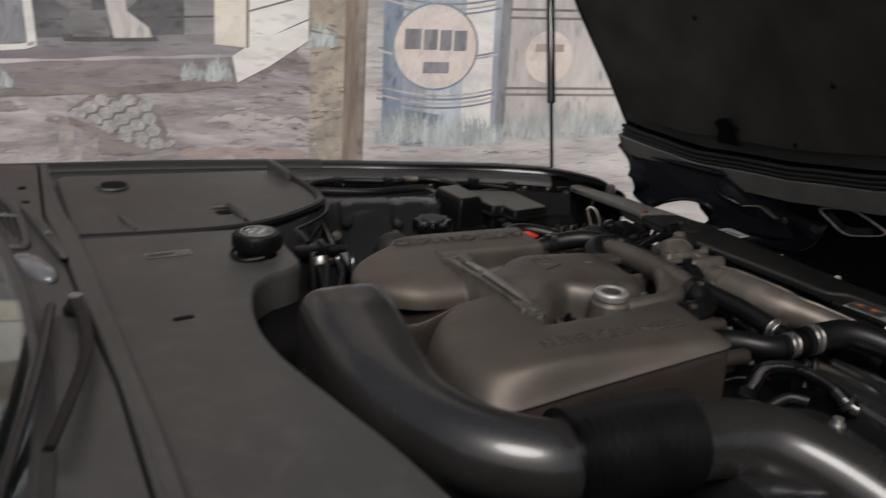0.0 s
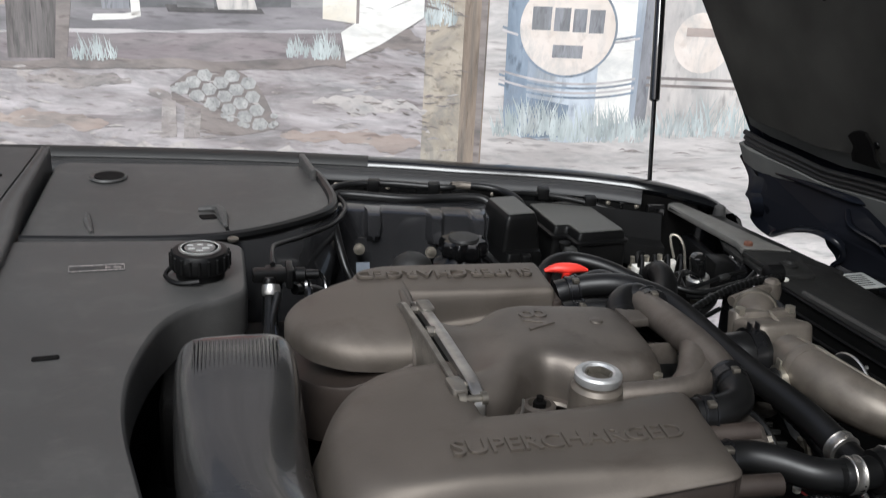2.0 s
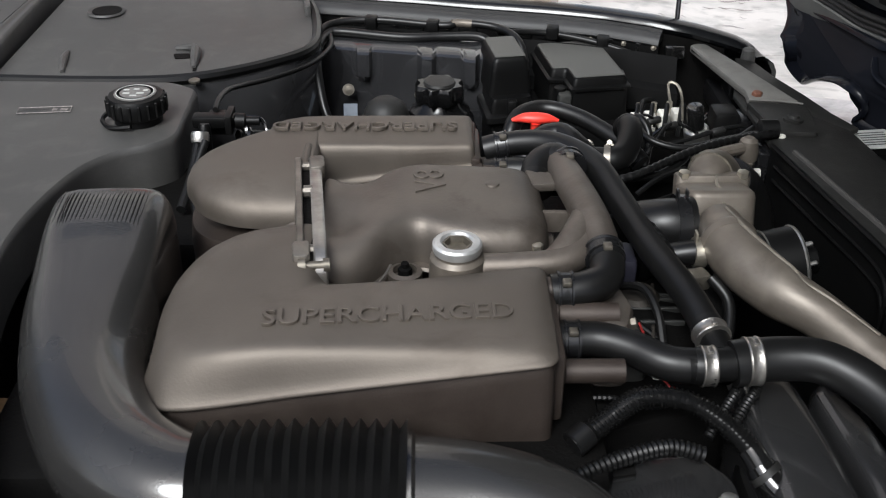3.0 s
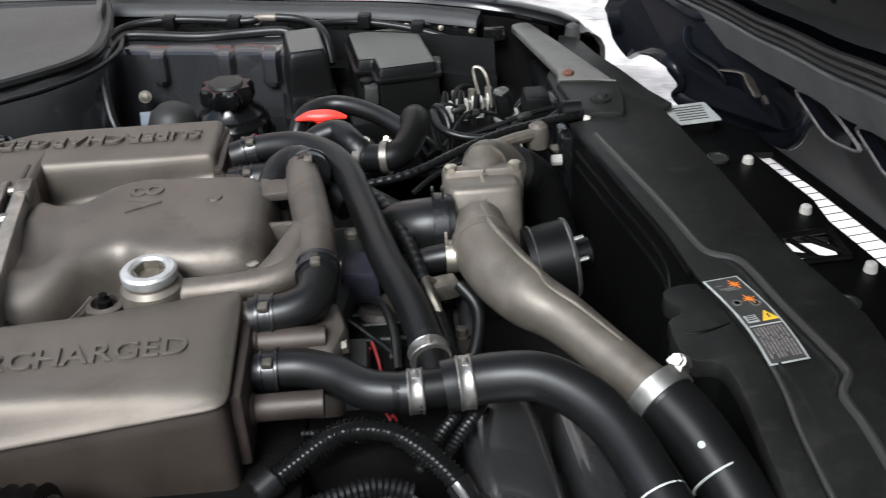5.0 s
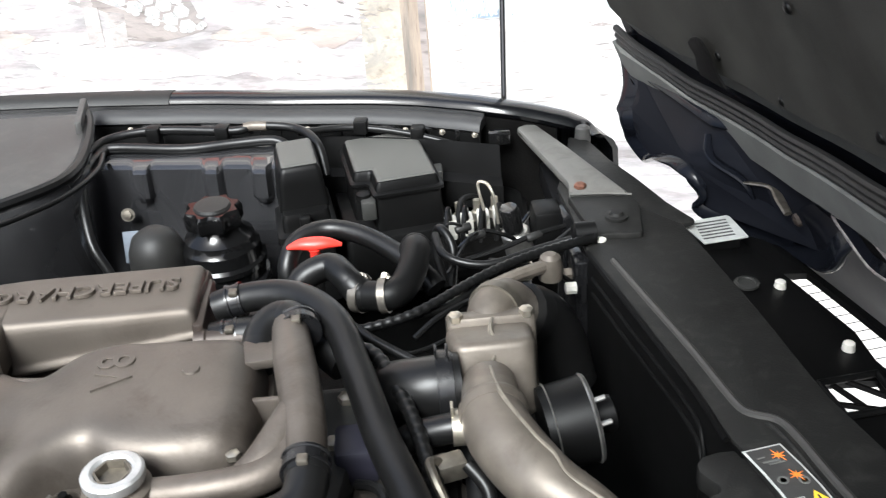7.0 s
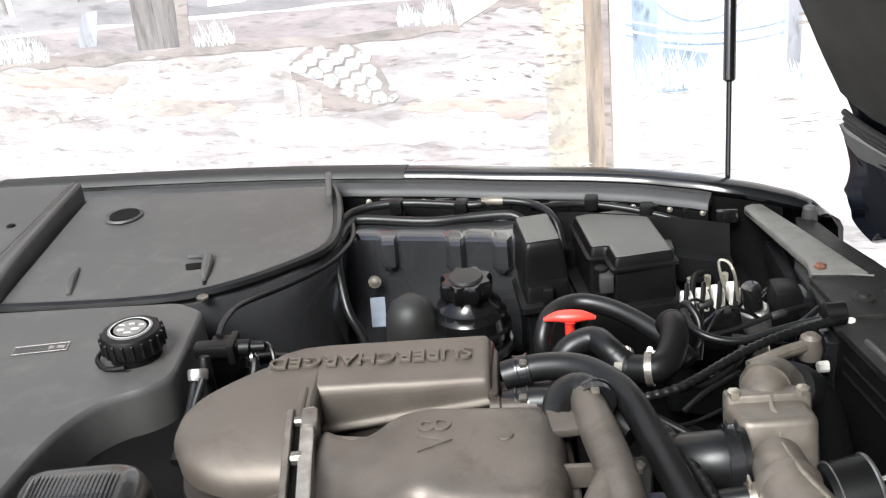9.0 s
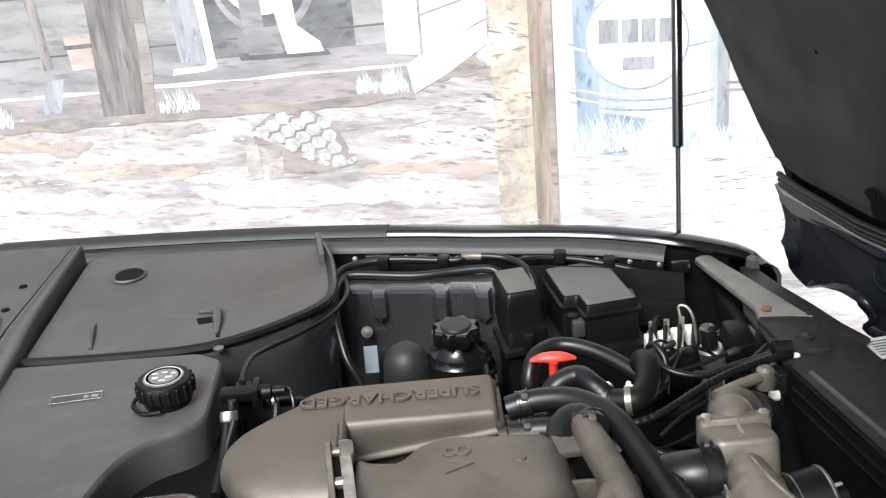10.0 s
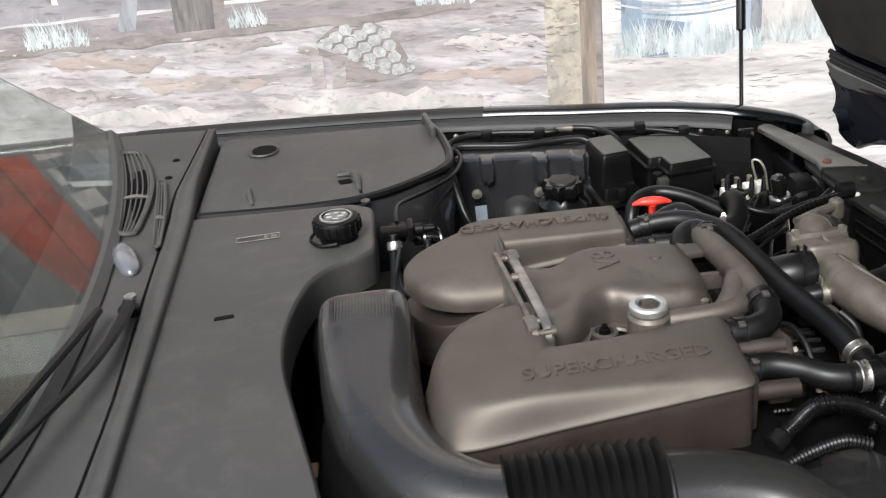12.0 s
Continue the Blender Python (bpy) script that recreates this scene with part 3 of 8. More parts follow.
def corner_at(y, z, n=0.0):
    """The bonnet's hinge corner, bent back to the seal to fit the camera's views; n outwards."""
    t = min(1.0, max(0.0, (z - 0.79) / 0.08))
    w = min(1.0, max(0.0, (1.36 - y) / 0.1))
    return Vector((1.659 + 0.075 * w * w * (3 - 2 * w) - 0.149 * (y - 1.345) - 0.4 * (z - 0.761) + 0.07 * t * t * (3 - 2 * t), y, z)) + HN * n


bonnet = thing("bonnet", (1.66, MID, 0.60), "raised black front-hinged car bonnet seen from beneath", "car bonnet")


def hood_sheet(lo, hi, y0, y1, n0, n1, cols=28, rows=10, wave=None):
    """A sheet of the bonnet between heights lo(y) and hi(y), and widths y0(v), y1(v), from depth n0 to n1."""
    bm = bmesh.new()
    grid = []
    for n in (n0, n1):
        g = []
        for i in range(rows + 1):
            row = []
            for j in range(cols + 1):
                f, h = j / cols, i / rows
                y = y0(0) + (y1(0) - y0(0)) * f
                v = lo(y) + (hi(y) - lo(y)) * h
                y = y0(v) + (y1(v) - y0(v)) * f
                row.append(bm.verts.new(hood_at(y, v, n + (wave(y, v) if wave else 0))))
            g.append(row)
        grid.append(g)
    a, b = grid
    for i in range(rows):
        for j in range(cols):
            bm.faces.new((a[i][j], a[i][j + 1], a[i + 1][j + 1], a[i + 1][j]))
            bm.faces.new((b[i][j], b[i + 1][j], b[i + 1][j + 1], b[i][j + 1]))
    for i in range(rows):
        for j in (0, cols):
            bm.faces.new((a[i][j], a[i + 1][j], b[i + 1][j], b[i][j]))
    for j in range(cols):
        for i in (0, rows):
            bm.faces.new((a[i][j], b[i][j], b[i][j + 1], a[i][j + 1]))
    return bm


def edge_lo(v, d=0.0):
    return MID - hood_edge(v) + d


def edge_hi(v, d=0.0):
    return MID + hood_edge(v) - d


def pad_wave(y, v):
    return 0.006 * math.sin(y * 9 + 2 * v) * math.sin(v * 11 + y) + 0.004 * noise.noise((y * 14, v * 14, 0))


part("outer_skin", hood_sheet(lambda y: max(-0.02, slot_v(y)), lambda y: 1.22, edge_lo, edge_hi, 0.045, 0.051), PAINT, bonnet)
part("insulation_pad", hood_sheet(lambda y: seal_v(y) + 0.112, lambda y: 1.15, lambda v: edge_lo(v, 0.07), lambda v: edge_hi(v, 0.05), 0.004, 0.03, 40, 40, pad_wave), FELT, bonnet, "dark grey felt insulation pad with dimples")
part("pad_ledge", hood_sheet(lambda y: seal_v(y) + 0.076, lambda y: seal_v(y) + 0.135, lambda v: edge_lo(v, 0.05), lambda v: edge_hi(v, 0.02), 0.018, 0.03), LEDGE, bonnet, "smooth grey ledge below the pad")
part("ledge_gap", hood_sheet(lambda y: seal_v(y) + 0.04, lambda y: seal_v(y) + 0.09, lambda v: edge_lo(v, 0.05), lambda v: edge_hi(v, 0.02), 0.024, 0.03), HINGE_PAINT, bonnet, "dark painted gap")
part("seal_strip", hood_sheet(lambda y: seal_v(y), lambda y: seal_v(y) + 0.046, lambda v: edge_lo(v, 0.03), lambda v: edge_hi(v, 0.0), -0.006, 0.014, 40, 4), SEAL, bonnet, "grey foam seal strip")
for k in (0.050, 0.059, 0.069):
    part("seal_bead", tube([hood_at(y, seal_v(y) + k, 0.002 + 0.12 * (k - 0.05)) for y in np.linspace(0.2, 1.62, 24)], 0.005, 2, 8), COVER_BLACK, bonnet, "black rubber bead")


def frame_sheet():
    """The lower inner frame: panel with oval lightening holes pressed below the seal."""
    return hood_sheet(lambda y: slot_v(y) - 0.01, lambda y: seal_v(y) + 0.004, lambda v: 0.15, lambda v: 1.40, 0.012, 0.02, 40, 8, lambda y, v: 0.006 * math.exp(-((v - slot_v(y)) / 0.05) ** 2))


part("inner_frame", frame_sheet(), BLUE_PAINT, bonnet, "dark blue-black inner frame")
for yc in (0.56, 0.722, 0.885, 1.047):
    rim = smooth_line([(yc + 0.082, 0.010), (yc + 0.04, 0.002), (yc - 0.005, 0.001), (yc - 0.05, 0.018), (yc - 0.082, 0.042), (yc - 0.03, 0.056), (yc + 0.025, 0.060), (yc + 0.06, 0.034)], 3, True)

    def inside(f, n, dy=0.0, dv=0.0):
        """The opening's outline drawn in by a factor at depth n."""
        return [hood_at(yc + dy + (a - yc) * f, seal_v(yc + (a - yc) * f) - (0.03 + dv + (b - 0.03) * f), n) for a, b in rim]
    part("hole_rim", loft([inside(1.0, 0.009), inside(0.96, 0.0), inside(0.86, -0.001), inside(0.66, 0.008, 0.006, -0.004)], False), HINGE_PAINT, bonnet, "pressed slanted rim")
    # Pale edge: the rim's highlight is put into its colour
    part("rim_glint", loft([inside(0.97, 0.0), inside(0.93, -0.003), inside(0.88, -0.0025), inside(0.86, 0.0)], False), PRINT_AND_GLINT, bonnet, "rim edge painted pale as its highlight")
    # No hole is cut; a dark sheet stands for the opening's shade
    part("hole", loft([inside(0.66, 0.008, 0.006, -0.004), inside(0.62, 0.006, 0.006, -0.004)]), DARK, bonnet, "dark sheet standing for the shaded opening")
CORNER = [(1.584, 0.856), (1.640, 0.860), (1.652, 0.851), (1.632, 0.843), (1.593, 0.829), (1.572, 0.815), (1.567, 0.804), (1.552, 0.799), (1.546, 0.785), (1.556, 0.766), (1.539, 0.751), (1.508, 0.746), (1.490, 0.752), (1.448, 0.774), (1.39, 0.796), (1.352, 0.800), (1.334, 0.790), (1.337, 0.772), (1.350, 0.754), (1.335, 0.738), (1.29, 0.728), (1.23, 0.732), (1.17, 0.752), (1.13, 0.785), (1.12, 0.825), (1.15, 0.855), (1.239, 0.864), (1.315, 0.868), (1.45, 0.862)]
for lo_side, wsign in ((edge_hi, 1), (edge_lo, -1)):
    part("edge_fold", loft([[hood_at(lo_side(v) - wsign * d, v, n) for d, n in ((0.045, 0.030), (0.012, 0.016), (0.0, 0.022), (-0.002, 0.048), (0.045, 0.048))] for v in np.linspace(0.06, 1.2, 40)]), HINGE_PAINT, bonnet, "folded painted edge")
cor = smooth_line(CORNER, 3, True)
def dish(d, n, f=1.0):
    """The corner plate's outline drawn in by d and then scaled by f, at depth n."""
    ring = offset(cor, d)
    return [corner_at(1.38 + (y - 1.38) * f, 0.810 + (z - 0.810) * f, n) for y, z in ring]


part("hinge_plate", loft([dish(0.0, 0.008), dish(0.0, 0.0), dish(0.002, -0.003), dish(0.005, -0.004), dish(0.008, 0.0, 0.98), dish(0.008, 0.008, 0.90)], False), HINGE_PAINT, bonnet, "pressed blue-black corner plate with a scalloped edge", smooth=50)
part("plate_face", loft([dish(0.008, 0.008, 0.90), dish(0.008, 0.012, 0.75), dish(0.008, 0.010, 0.5), dish(0.008, 0.012, 0.3), dish(0.008, 0.012, 0.1)]), BLUE_PAINT, bonnet, "deep blue-black hollow of the plate", smooth=60)
part("plate_rib", tube([corner_at(y, z, 0.004) for y, z in ((1.36, 0.845), (1.335, 0.825), (1.30, 0.808), (1.29, 0.785))], [0.004, 0.007, 0.007, 0.004], 5, 10, 0.6), HINGE_PAINT, bonnet, "pressed rib")
# Dark disc in place of a hole, with the shade as its colour
part("plate_hole", lathe([(0.006, 0), (0.007, 0.001), (0.003, 0.0012)], corner_at(1.583, 0.836, 0.002), 10, -HN), DARK, bonnet, "small dark disc standing for a shaded hole")
part("hinge_bolt", lathe([(0.008, 0), (0.008, 0.004), (0.005, 0.006), (0.003, 0.0065)], corner_at(1.205, 0.806, -0.004), 8, -HN), STAINED_SHADED, bonnet, "rusty hinge bolt")
part("hinge_arm", tube([corner_at(1.295, 0.812, -0.006), corner_at(1.270, 0.818, -0.010), corner_at(1.245, 0.813, -0.010), corner_at(1.222, 0.806, -0.008)], [0.003, 0.005, 0.006, 0.005], 5, 8, 0.5), DULL_STEEL, bonnet, "bare metal hinge arm")
for y, v in ((1.30, 0.17), (1.16, 0.16), (1.05, 0.30), (0.80, 0.27), (0.93, 0.22), (1.35, 0.40)):
    p = hood_at(y, v, 0.004)
    part("pad_clip", lathe([(0.0065, 0), (0.006, 0.002), (0.003, 0.004)], p, 12, -HN), PLASTIC, bonnet, "black push clip")

NOTCH = [(1.344, 0.183), (1.332, 0.191), (1.315, 0.196), (1.302, 0.195), (1.294, 0.180), (1.293, 0.152), (1.283, 0.136), (1.346, 0.136), (1.345, 0.150), (1.336, 0.165)]
# Pad is whole here; a dark slab stands for the cut-out's shade
part("pad_notch", loft([[hood_at(y, v, -0.006) for y, v in NOTCH], [hood_at(1.315 + (y - 1.315) * 0.96, 0.165 + (v - 0.165) * 0.96, -0.009) for y, v in NOTCH]]), DARK, bonnet, "dark slab on the pad standing for a shaded cut-out")

# gas strut on the far side
strut = thing("gas_strut", (1.452, 1.605, 0.735), "slim black gas strut holding the bonnet open", "gas strut")
S0, S1 = Vector((1.459, 1.624, 0.752)), Vector((1.485, 1.775, 1.24))
sd = (S1 - S0).normalized()
part("rod", tube([S0, S0 + sd * 0.1, S0 + sd * 0.23], 0.0042, 2, 10), GLOSS, strut)
part("cylinder", lathe([(0.006, 0), (0.0095, 0.003), (0.0095, 0.27), (0.006, 0.275)], S0 + sd * 0.20, 16, sd), GLOSS, strut)
part("end_socket", lathe([(0.006, -0.012), (0.008, -0.008), (0.008, 0.02), (0.005, 0.026)], S0, 12, sd), PLASTIC, strut)
part("ball_stud", lathe([(0.006, 0), (0.006, 0.02), (0.011, 0.022), (0.011, 0.028)], (1.459, 1.624, 0.725), 10), ZINC, strut)

# ---- front panel ----
slam = thing("radiator_top_cover", (1.6, MID, 0.60), "black plastic cover panel over the radiator", "car panel")
part("top_panel", prism([(1.503, 1.34), (1.505, 1.22), (1.53, 1.08), (1.552, 0.96), (1.566, 0.885), (1.571, 0.87), (1.578, 0.835), (1.586, 0.79), (1.591, 0.741), (1.590, 0.70), (1.586, 0.66), (1.584, 0.60), (1.58, 0.40), (1.57, 0.2), (1.66, 0.2), (1.70, 0.5), (1.70, 0.80), (1.668, 0.93), (1.653, 1.08), (1.628, 1.27), (1.575, 1.34)], 0.768, 0.776, 0.002), PANEL_TOP, slam)
part("far_panel", prism([(1.503, 1.343), (1.575, 1.343), (1.628, 1.273), (1.648, 1.285), (1.627, 1.335), (1.607, 1.405), (1.583, 1.475), (1.568, 1.54), (1.543, 1.557), (1.53, 1.50), (1.50, 1.40)], 0.764, 0.772, 0.003), PANEL_TOP, slam)
part("rear_face", loft([[(x, y, 0.772), (x + 0.006, y, 0.772), (x + 0.006, y, 0.45), (x, y, 0.45)] for x, y in ((1.505, 1.22), (1.53, 1.08), (1.552, 0.96), (1.566, 0.885), (1.570, 0.872))]), PLASTIC, slam)
RIDGE = [(1.53, 1.20), (1.551, 1.10), (1.570, 1.01), (1.583, 0.935), (1.592, 0.917), (1.611, 0.906), (1.620, 0.885), (1.630, 0.827), (1.641, 0.775), (1.650, 0.730), (1.648, 0.715), (1.636, 0.697), (1.636, 0.675), (1.638, 0.651), (1.636, 0.55), (1.63, 0.40)]
# Lighter grey than the panel: the ridge's highlight is put into its colour
part("ridge", tube([(x, y, 0.7755) for x, y in RIDGE], 0.0045, 3, 8), GREY_TRIM, slam, "raised moulded ridge")
part("ridge", tube([(x - 0.010, y - 0.004, 0.7755) for x, y in RIDGE[5:12]], 0.003, 3, 8), PANEL_TOP, slam, "raised moulded ridge")
part("edge_bead", tube([(1.591, 0.741, 0.776), (1.5905, 0.70, 0.776), (1.5865, 0.66, 0.776), (1.5845, 0.60, 0.776), (1.581, 0.45, 0.775)], 0.0025, 3, 8), GREY_TRIM, slam, "raised edge bead")
part("gusset", tube([(1.597, 0.738, 0.777), (1.602, 0.715, 0.7775), (1.603, 0.67, 0.776), (1.60, 0.62, 0.775)], [0.003, 0.0028, 0.002, 0.001], 3, 6), PANEL_TOP, slam, "raised moulded gusset")


def front_lip():
    """The lower strip ahead of the panel, with a long slot and a latch window through it."""
    bm = bmesh.new()
    ys = [0.15, 0.25, 0.4, 0.5, 0.6, 0.7, 0.8, 0.845, 0.865, 0.9, 0.945, 0.97, 0.995, 1.03, 1.08, 1.13, 1.18, 1.205, 1.25, 1.29, 1.33]

    def xs(y):
        f = 1.832 - 0.20 * (y - MID) - 0.10 * (y - MID) ** 2 * (1 if y > MID else -0.5)
        w = 0.028 if y > 1.03 else 0.04
        return (1.64 + 0.03 * (MID - y), 1.692, max(1.70, min(1.748, f - w - 0.01)), f - w, f, f + 0.012)

    def solid(k, y):
        if k == 3:
            return not (0.4 < y < 1.20 and not 0.845 < y < 0.865)
        return not (k == 1 and 0.945 < y < 0.995)
    drop = (0, 0.006, 0.010, 0.012, 0.014, 0.016)
    for y0, y1 in zip(ys, ys[1:]):
        for k in range(5):
            if not solid(k, 0.5 * (y0 + y1)):
                continue
            p = [(xs(y0)[k], y0, drop[k]), (xs(y0)[k + 1], y0, drop[k + 1]), (xs(y1)[k + 1], y1, drop[k + 1]), (xs(y1)[k], y1, drop[k])]
            lo = [bm.verts.new((x, y, 0.738 - d)) for x, y, d in p]
            hi = [bm.verts.new((x, y, 0.746 - d)) for x, y, d in p]
            bm.faces.new(hi)
            bm.faces.new(lo[::-1])
            for i in range(4):
                bm.faces.new((hi[i], lo[i], lo[(i + 1) % 4], hi[(i + 1) % 4]))
    bmesh.ops.remove_doubles(bm, verts=bm.verts, dist=0.0002)
    return bm


part("front_strip", front_lip(), PLASTIC, slam)

# ---- rear of the bay: cowl, windscreen ----
cowl = thing("cowl_panel", (0.30, MID, 0.75), "grey-black plastic cowl with louvred vents below the windscreen", "car panel")
YS = np.linspace(0.02, 1.72, 28)


def base_x(y):
    """Foot of the windscreen."""
    return 0.19 + 0.15 * (1 - ((y - MID) / 0.9) ** 2)


def strip_x(y, f):
    """Across the trim strip, f from its windscreen side 0 to its engine side 1."""
    lo = float(np.interp(y, (0.02, 0.76, 1.05, 1.27, 1.39, 1.65, 1.72), (0.425, 0.428, 0.414, 0.407, 0.397, 0.408, 0.41)))
    hi = float(np.interp(y, (0.02, 0.6, 0.9, 1.1, 1.3, 1.44, 1.65, 1.72), (0.452, 0.455, 0.448, 0.444, 0.439, 0.426, 0.424, 0.424)))
    return lo + (hi - lo) * f


STRIP = [(0.0, 0.80), (0.0, 0.842), (0.05, 0.8455), (0.18, 0.8462), (0.30, 0.8445), (0.40, 0.8435), (0.60, 0.8440), (0.80, 0.8455), (0.92, 0.8445), (0.99, 0.8395), (1.0, 0.833), (1.0, 0.80)]
part("trim_strip", loft([[(strip_x(y, f), y, z) for f, z in STRIP] for y in YS]), DUSTY_PLASTIC, cowl, "dusty grey-black trim strip with a soft crease", smooth=60)
part("tray", loft([[(base_x(y), y, 0.848), (base_x(y) + 0.03, y, 0.8475), (strip_x(y, 0) - 0.014, y, 0.843), (strip_x(y, 0) - 0.005, y, 0.842), (strip_x(y, 0) - 0.004, y, 0.838), (strip_x(y, 0) - 0.004, y, 0.81), (base_x(y), y, 0.82)] for y in YS]), DUSTY_PLASTIC, cowl)
part("channel", loft([[(strip_x(y, 0) - 0.004, y, 0.836), (strip_x(y, 0), y, 0.836), (strip_x(y, 0), y, 0.80), (strip_x(y, 0) - 0.004, y, 0.80)] for y in YS]), DARK, cowl, "dark joint beside the strip")
part("screen_edge", loft([[(base_x(y) - 0.012, y, 0.862), (base_x(y) + 0.010, y, 0.864), (base_x(y) + 0.022, y, 0.852), (base_x(y) + 0.016, y, 0.845), (base_x(y) - 0.012, y, 0.85)] for y in YS]), DUSTY_PLASTIC, cowl)


def vent(side, y0, y1, wide, rows):
    """A long curved grille: raised frame, dark floor, lengthwise slats and one cross bar; side(y) is its inner edge."""
    ys = np.linspace(y0, y1, 9)
    z = 0.853
    half = lambda y: wide * (0.35 + 0.65 * math.sin(math.pi * min(1.0, max(0.0, (y - y0) / (y1 - y0) * 0.72 + 0.08))))
    rim = [(side(y), y, z) for y in ys] + [(side(y) + half(y), y, z - 0.003) for y in ys[::-1]]
    part("vent_frame", tube(rim + [rim[0]], 0.0048 if wide > 0.03 else 0.0022, 3, 8), DUSTY_PLASTIC, cowl, "dusty vent frame")
    # Floor is coloured near-black for the shade between the slats
    part("vent_floor", loft([[(side(y) + 0.002, y, 0.848), (side(y) + half(y) - 0.002, y, 0.846), (side(y) + half(y) - 0.002, y, 0.842), (side(y) + 0.002, y, 0.842)] for y in ys]), DARK, cowl, "near-black floor for the vent's shade")
    for k in range(rows):
        f = (k + 0.7) / (rows + 0.4)
        part("slat", tube([(side(y) + half(y) * f, y, z - 0.001 - 0.002 * f) for y in ys], 0.0013, 3, 6), VENT_RIM, cowl)
    ym = y0 + 0.38 * (y1 - y0)
    part("cross_bar", tube([(side(ym), ym, z + 0.001), (side(ym) + half(ym) * 0.5, ym + 0.002, z + 0.002), (side(ym) + half(ym), ym, z - 0.002)], [0.002, 0.004, 0.002], 4, 8), VENT_RIM, cowl)


vent(lambda y: base_x(y) + 0.016, 1.235, 1.605, 0.052, 5)
vent(lambda y: 0.362 + 0.15 * (1.44 - y), 1.175, 1.44, 0.015, 3)
vent(lambda y: base_x(y) + 0.016, 0.165, 0.535, 0.052, 5)
nozzle = thing("washer_lens", (0.365, 1.145, 0.845), "glossy smoke-grey plastic end piece at the vent", "trim")
part("shell", loft([[(0.363 - 0.35 * 0.055 * math.sin(t) + 0.021 * math.cos(t) * math.cos(a), 1.148 + 0.055 * math.sin(t), 0.846 + 0.018 * math.cos(t) * max(0.0, math.sin(a))) for a in np.linspace(0, math.pi, 14)] for t in np.linspace(-1.5, 1.5, 16)]), SMOKE, nozzle, smooth=80)
for y in (1.475, 1.56):
    part("cowl_plug", lathe([(0.007, 0), (0.006, 0.002), (0.002, 0.003)], (0.372, y, 0.844), 12), DARK, cowl, "small dark blanking plug")
GLASS = bpy.data.materials.new("windscreen_glass")
GLASS.use_nodes = True
gb = GLASS.node_tree.nodes["Principled BSDF"]
gb.inputs["Base Color"].default_value, gb.inputs["Roughness"].default_value, gb.inputs["Transmission Weight"].default_value, gb.inputs["IOR"].default_value = (0.75, 0.82, 0.78, 1), 0.02, 1.0, 1.52
screen = thing("windscreen", (0.25, MID, 0.84), "sloping car windscreen reflecting its surroundings", "windscreen")
SCREEN = lambda y, h, o: (base_x(y) - 1.35 * h + 0.5 * o, y, 0.858 + h + 0.85 * o)
part("pane", loft([[SCREEN(y, 0, 0), SCREEN(y, 0.55, 0), SCREEN(y, 0.55, 0.005), SCREEN(y, 0, 0.005)] for y in np.linspace(0.06, 1.71, 16)]), GLASS, screen)
part("dark_border", loft([[SCREEN(y, 0.0, -0.003), SCREEN(y, 0.045, -0.003), SCREEN(y, 0.045, -0.001), SCREEN(y, 0.0, -0.001)] for y in np.linspace(0.06, 1.71, 16)]), INK, screen, "black printed border")
# Added dark dashboard and box, so that the glass shows its reflections
dash = thing("dashboard", (-0.2, MID, 0.70), "dark dashboard added behind the windscreen", "dashboard")
part("top", box(-0.75, 0.14, 0.12, 1.65, 0.70, 0.83, 0.03), FELT, dash)
part("cabin_shade", box(-1.6, -0.8, 0.1, 1.67, 0.5, 1.35, 0.05), FELT, dash, "dark box added to stand for the cabin's shade")
for px, py, ty in ((0.402, 0.985, 0.40), (0.39, 0.42, -0.02)):
    w = thing("wiper_arm", (px, py, 0.842), "black wiper arm resting on the glass", "wiper", "wipers")
    part("pivot", lathe([(0.015, 0), (0.015, 0.010), (0.010, 0.014), (0.006, 0.015)], (px, py, 0.842), 16), PLASTIC, w)
    part("nut", lathe([(0.009, 0), (0.009, 0.006), (0.005, 0.008)], (px + 0.002, py + 0.012, 0.858), 6), STEEL, w, "bright pivot nut")
    part("arm", tube([(px, py + 0.008, 0.856), (px + 0.004, py - 0.06, 0.862), (px - 0.008, py - 0.2, 0.874), (px - 0.06, py - 0.42, 0.895)], [0.010, 0.009, 0.007, 0.006], 5, 8, 0.6), PLASTIC, w)
    part("blade", tube([(px - 0.03, py - 0.03, 0.868), (px - 0.06, py - 0.25, 0.884), (px - 0.12, ty, 0.905)], 0.006, 5, 8), RUBBER, w)

# ---- coolant tank cover and battery lid ----
tank = thing("bulkhead_cover", (0.56, 0.9, 0.70), "dusty black plastic cover with coolant filler", "engine cover")
TANK = rounded([(0.434, 0.06), (0.434, 1.31), (0.70, 1.305), (0.737, 1.28), (0.72, 0.06)], 0.012, 4)[:20] + [tuple(p) for p in smooth_line([(0.739, 1.15), (0.734, 1.125), (0.712, 1.104), (0.680, 1.088), (0.652, 1.057), (0.634, 1.01), (0.621, 0.94), (0.618, 0.88), (0.625, 0.81), (0.642, 0.73), (0.660, 0.65), (0.679, 0.56), (0.70, 0.40), (0.712, 0.22), (0.72, 0.06)], 3)]
part("top", loft([[(x, y, z) for x, y in offset(TANK, d)] for d, z in ((0.004, 0.768), (0.0, 0.771), (0.0, 0.823), (0.0015, 0.8285), (0.0045, 0.8315), (0.008, 0.832))]), DUSTY_PLASTIC, tank)
# Added near-black body: the shaded recess under the cover, as colour
part("tank_body", loft([[(x, y, z) for x, y in offset(TANK, d)] for d, z in ((0.022, 0.45), (0.018, 0.769))]), PLASTIC, tank, "near-black body below the cover, for the shade there")
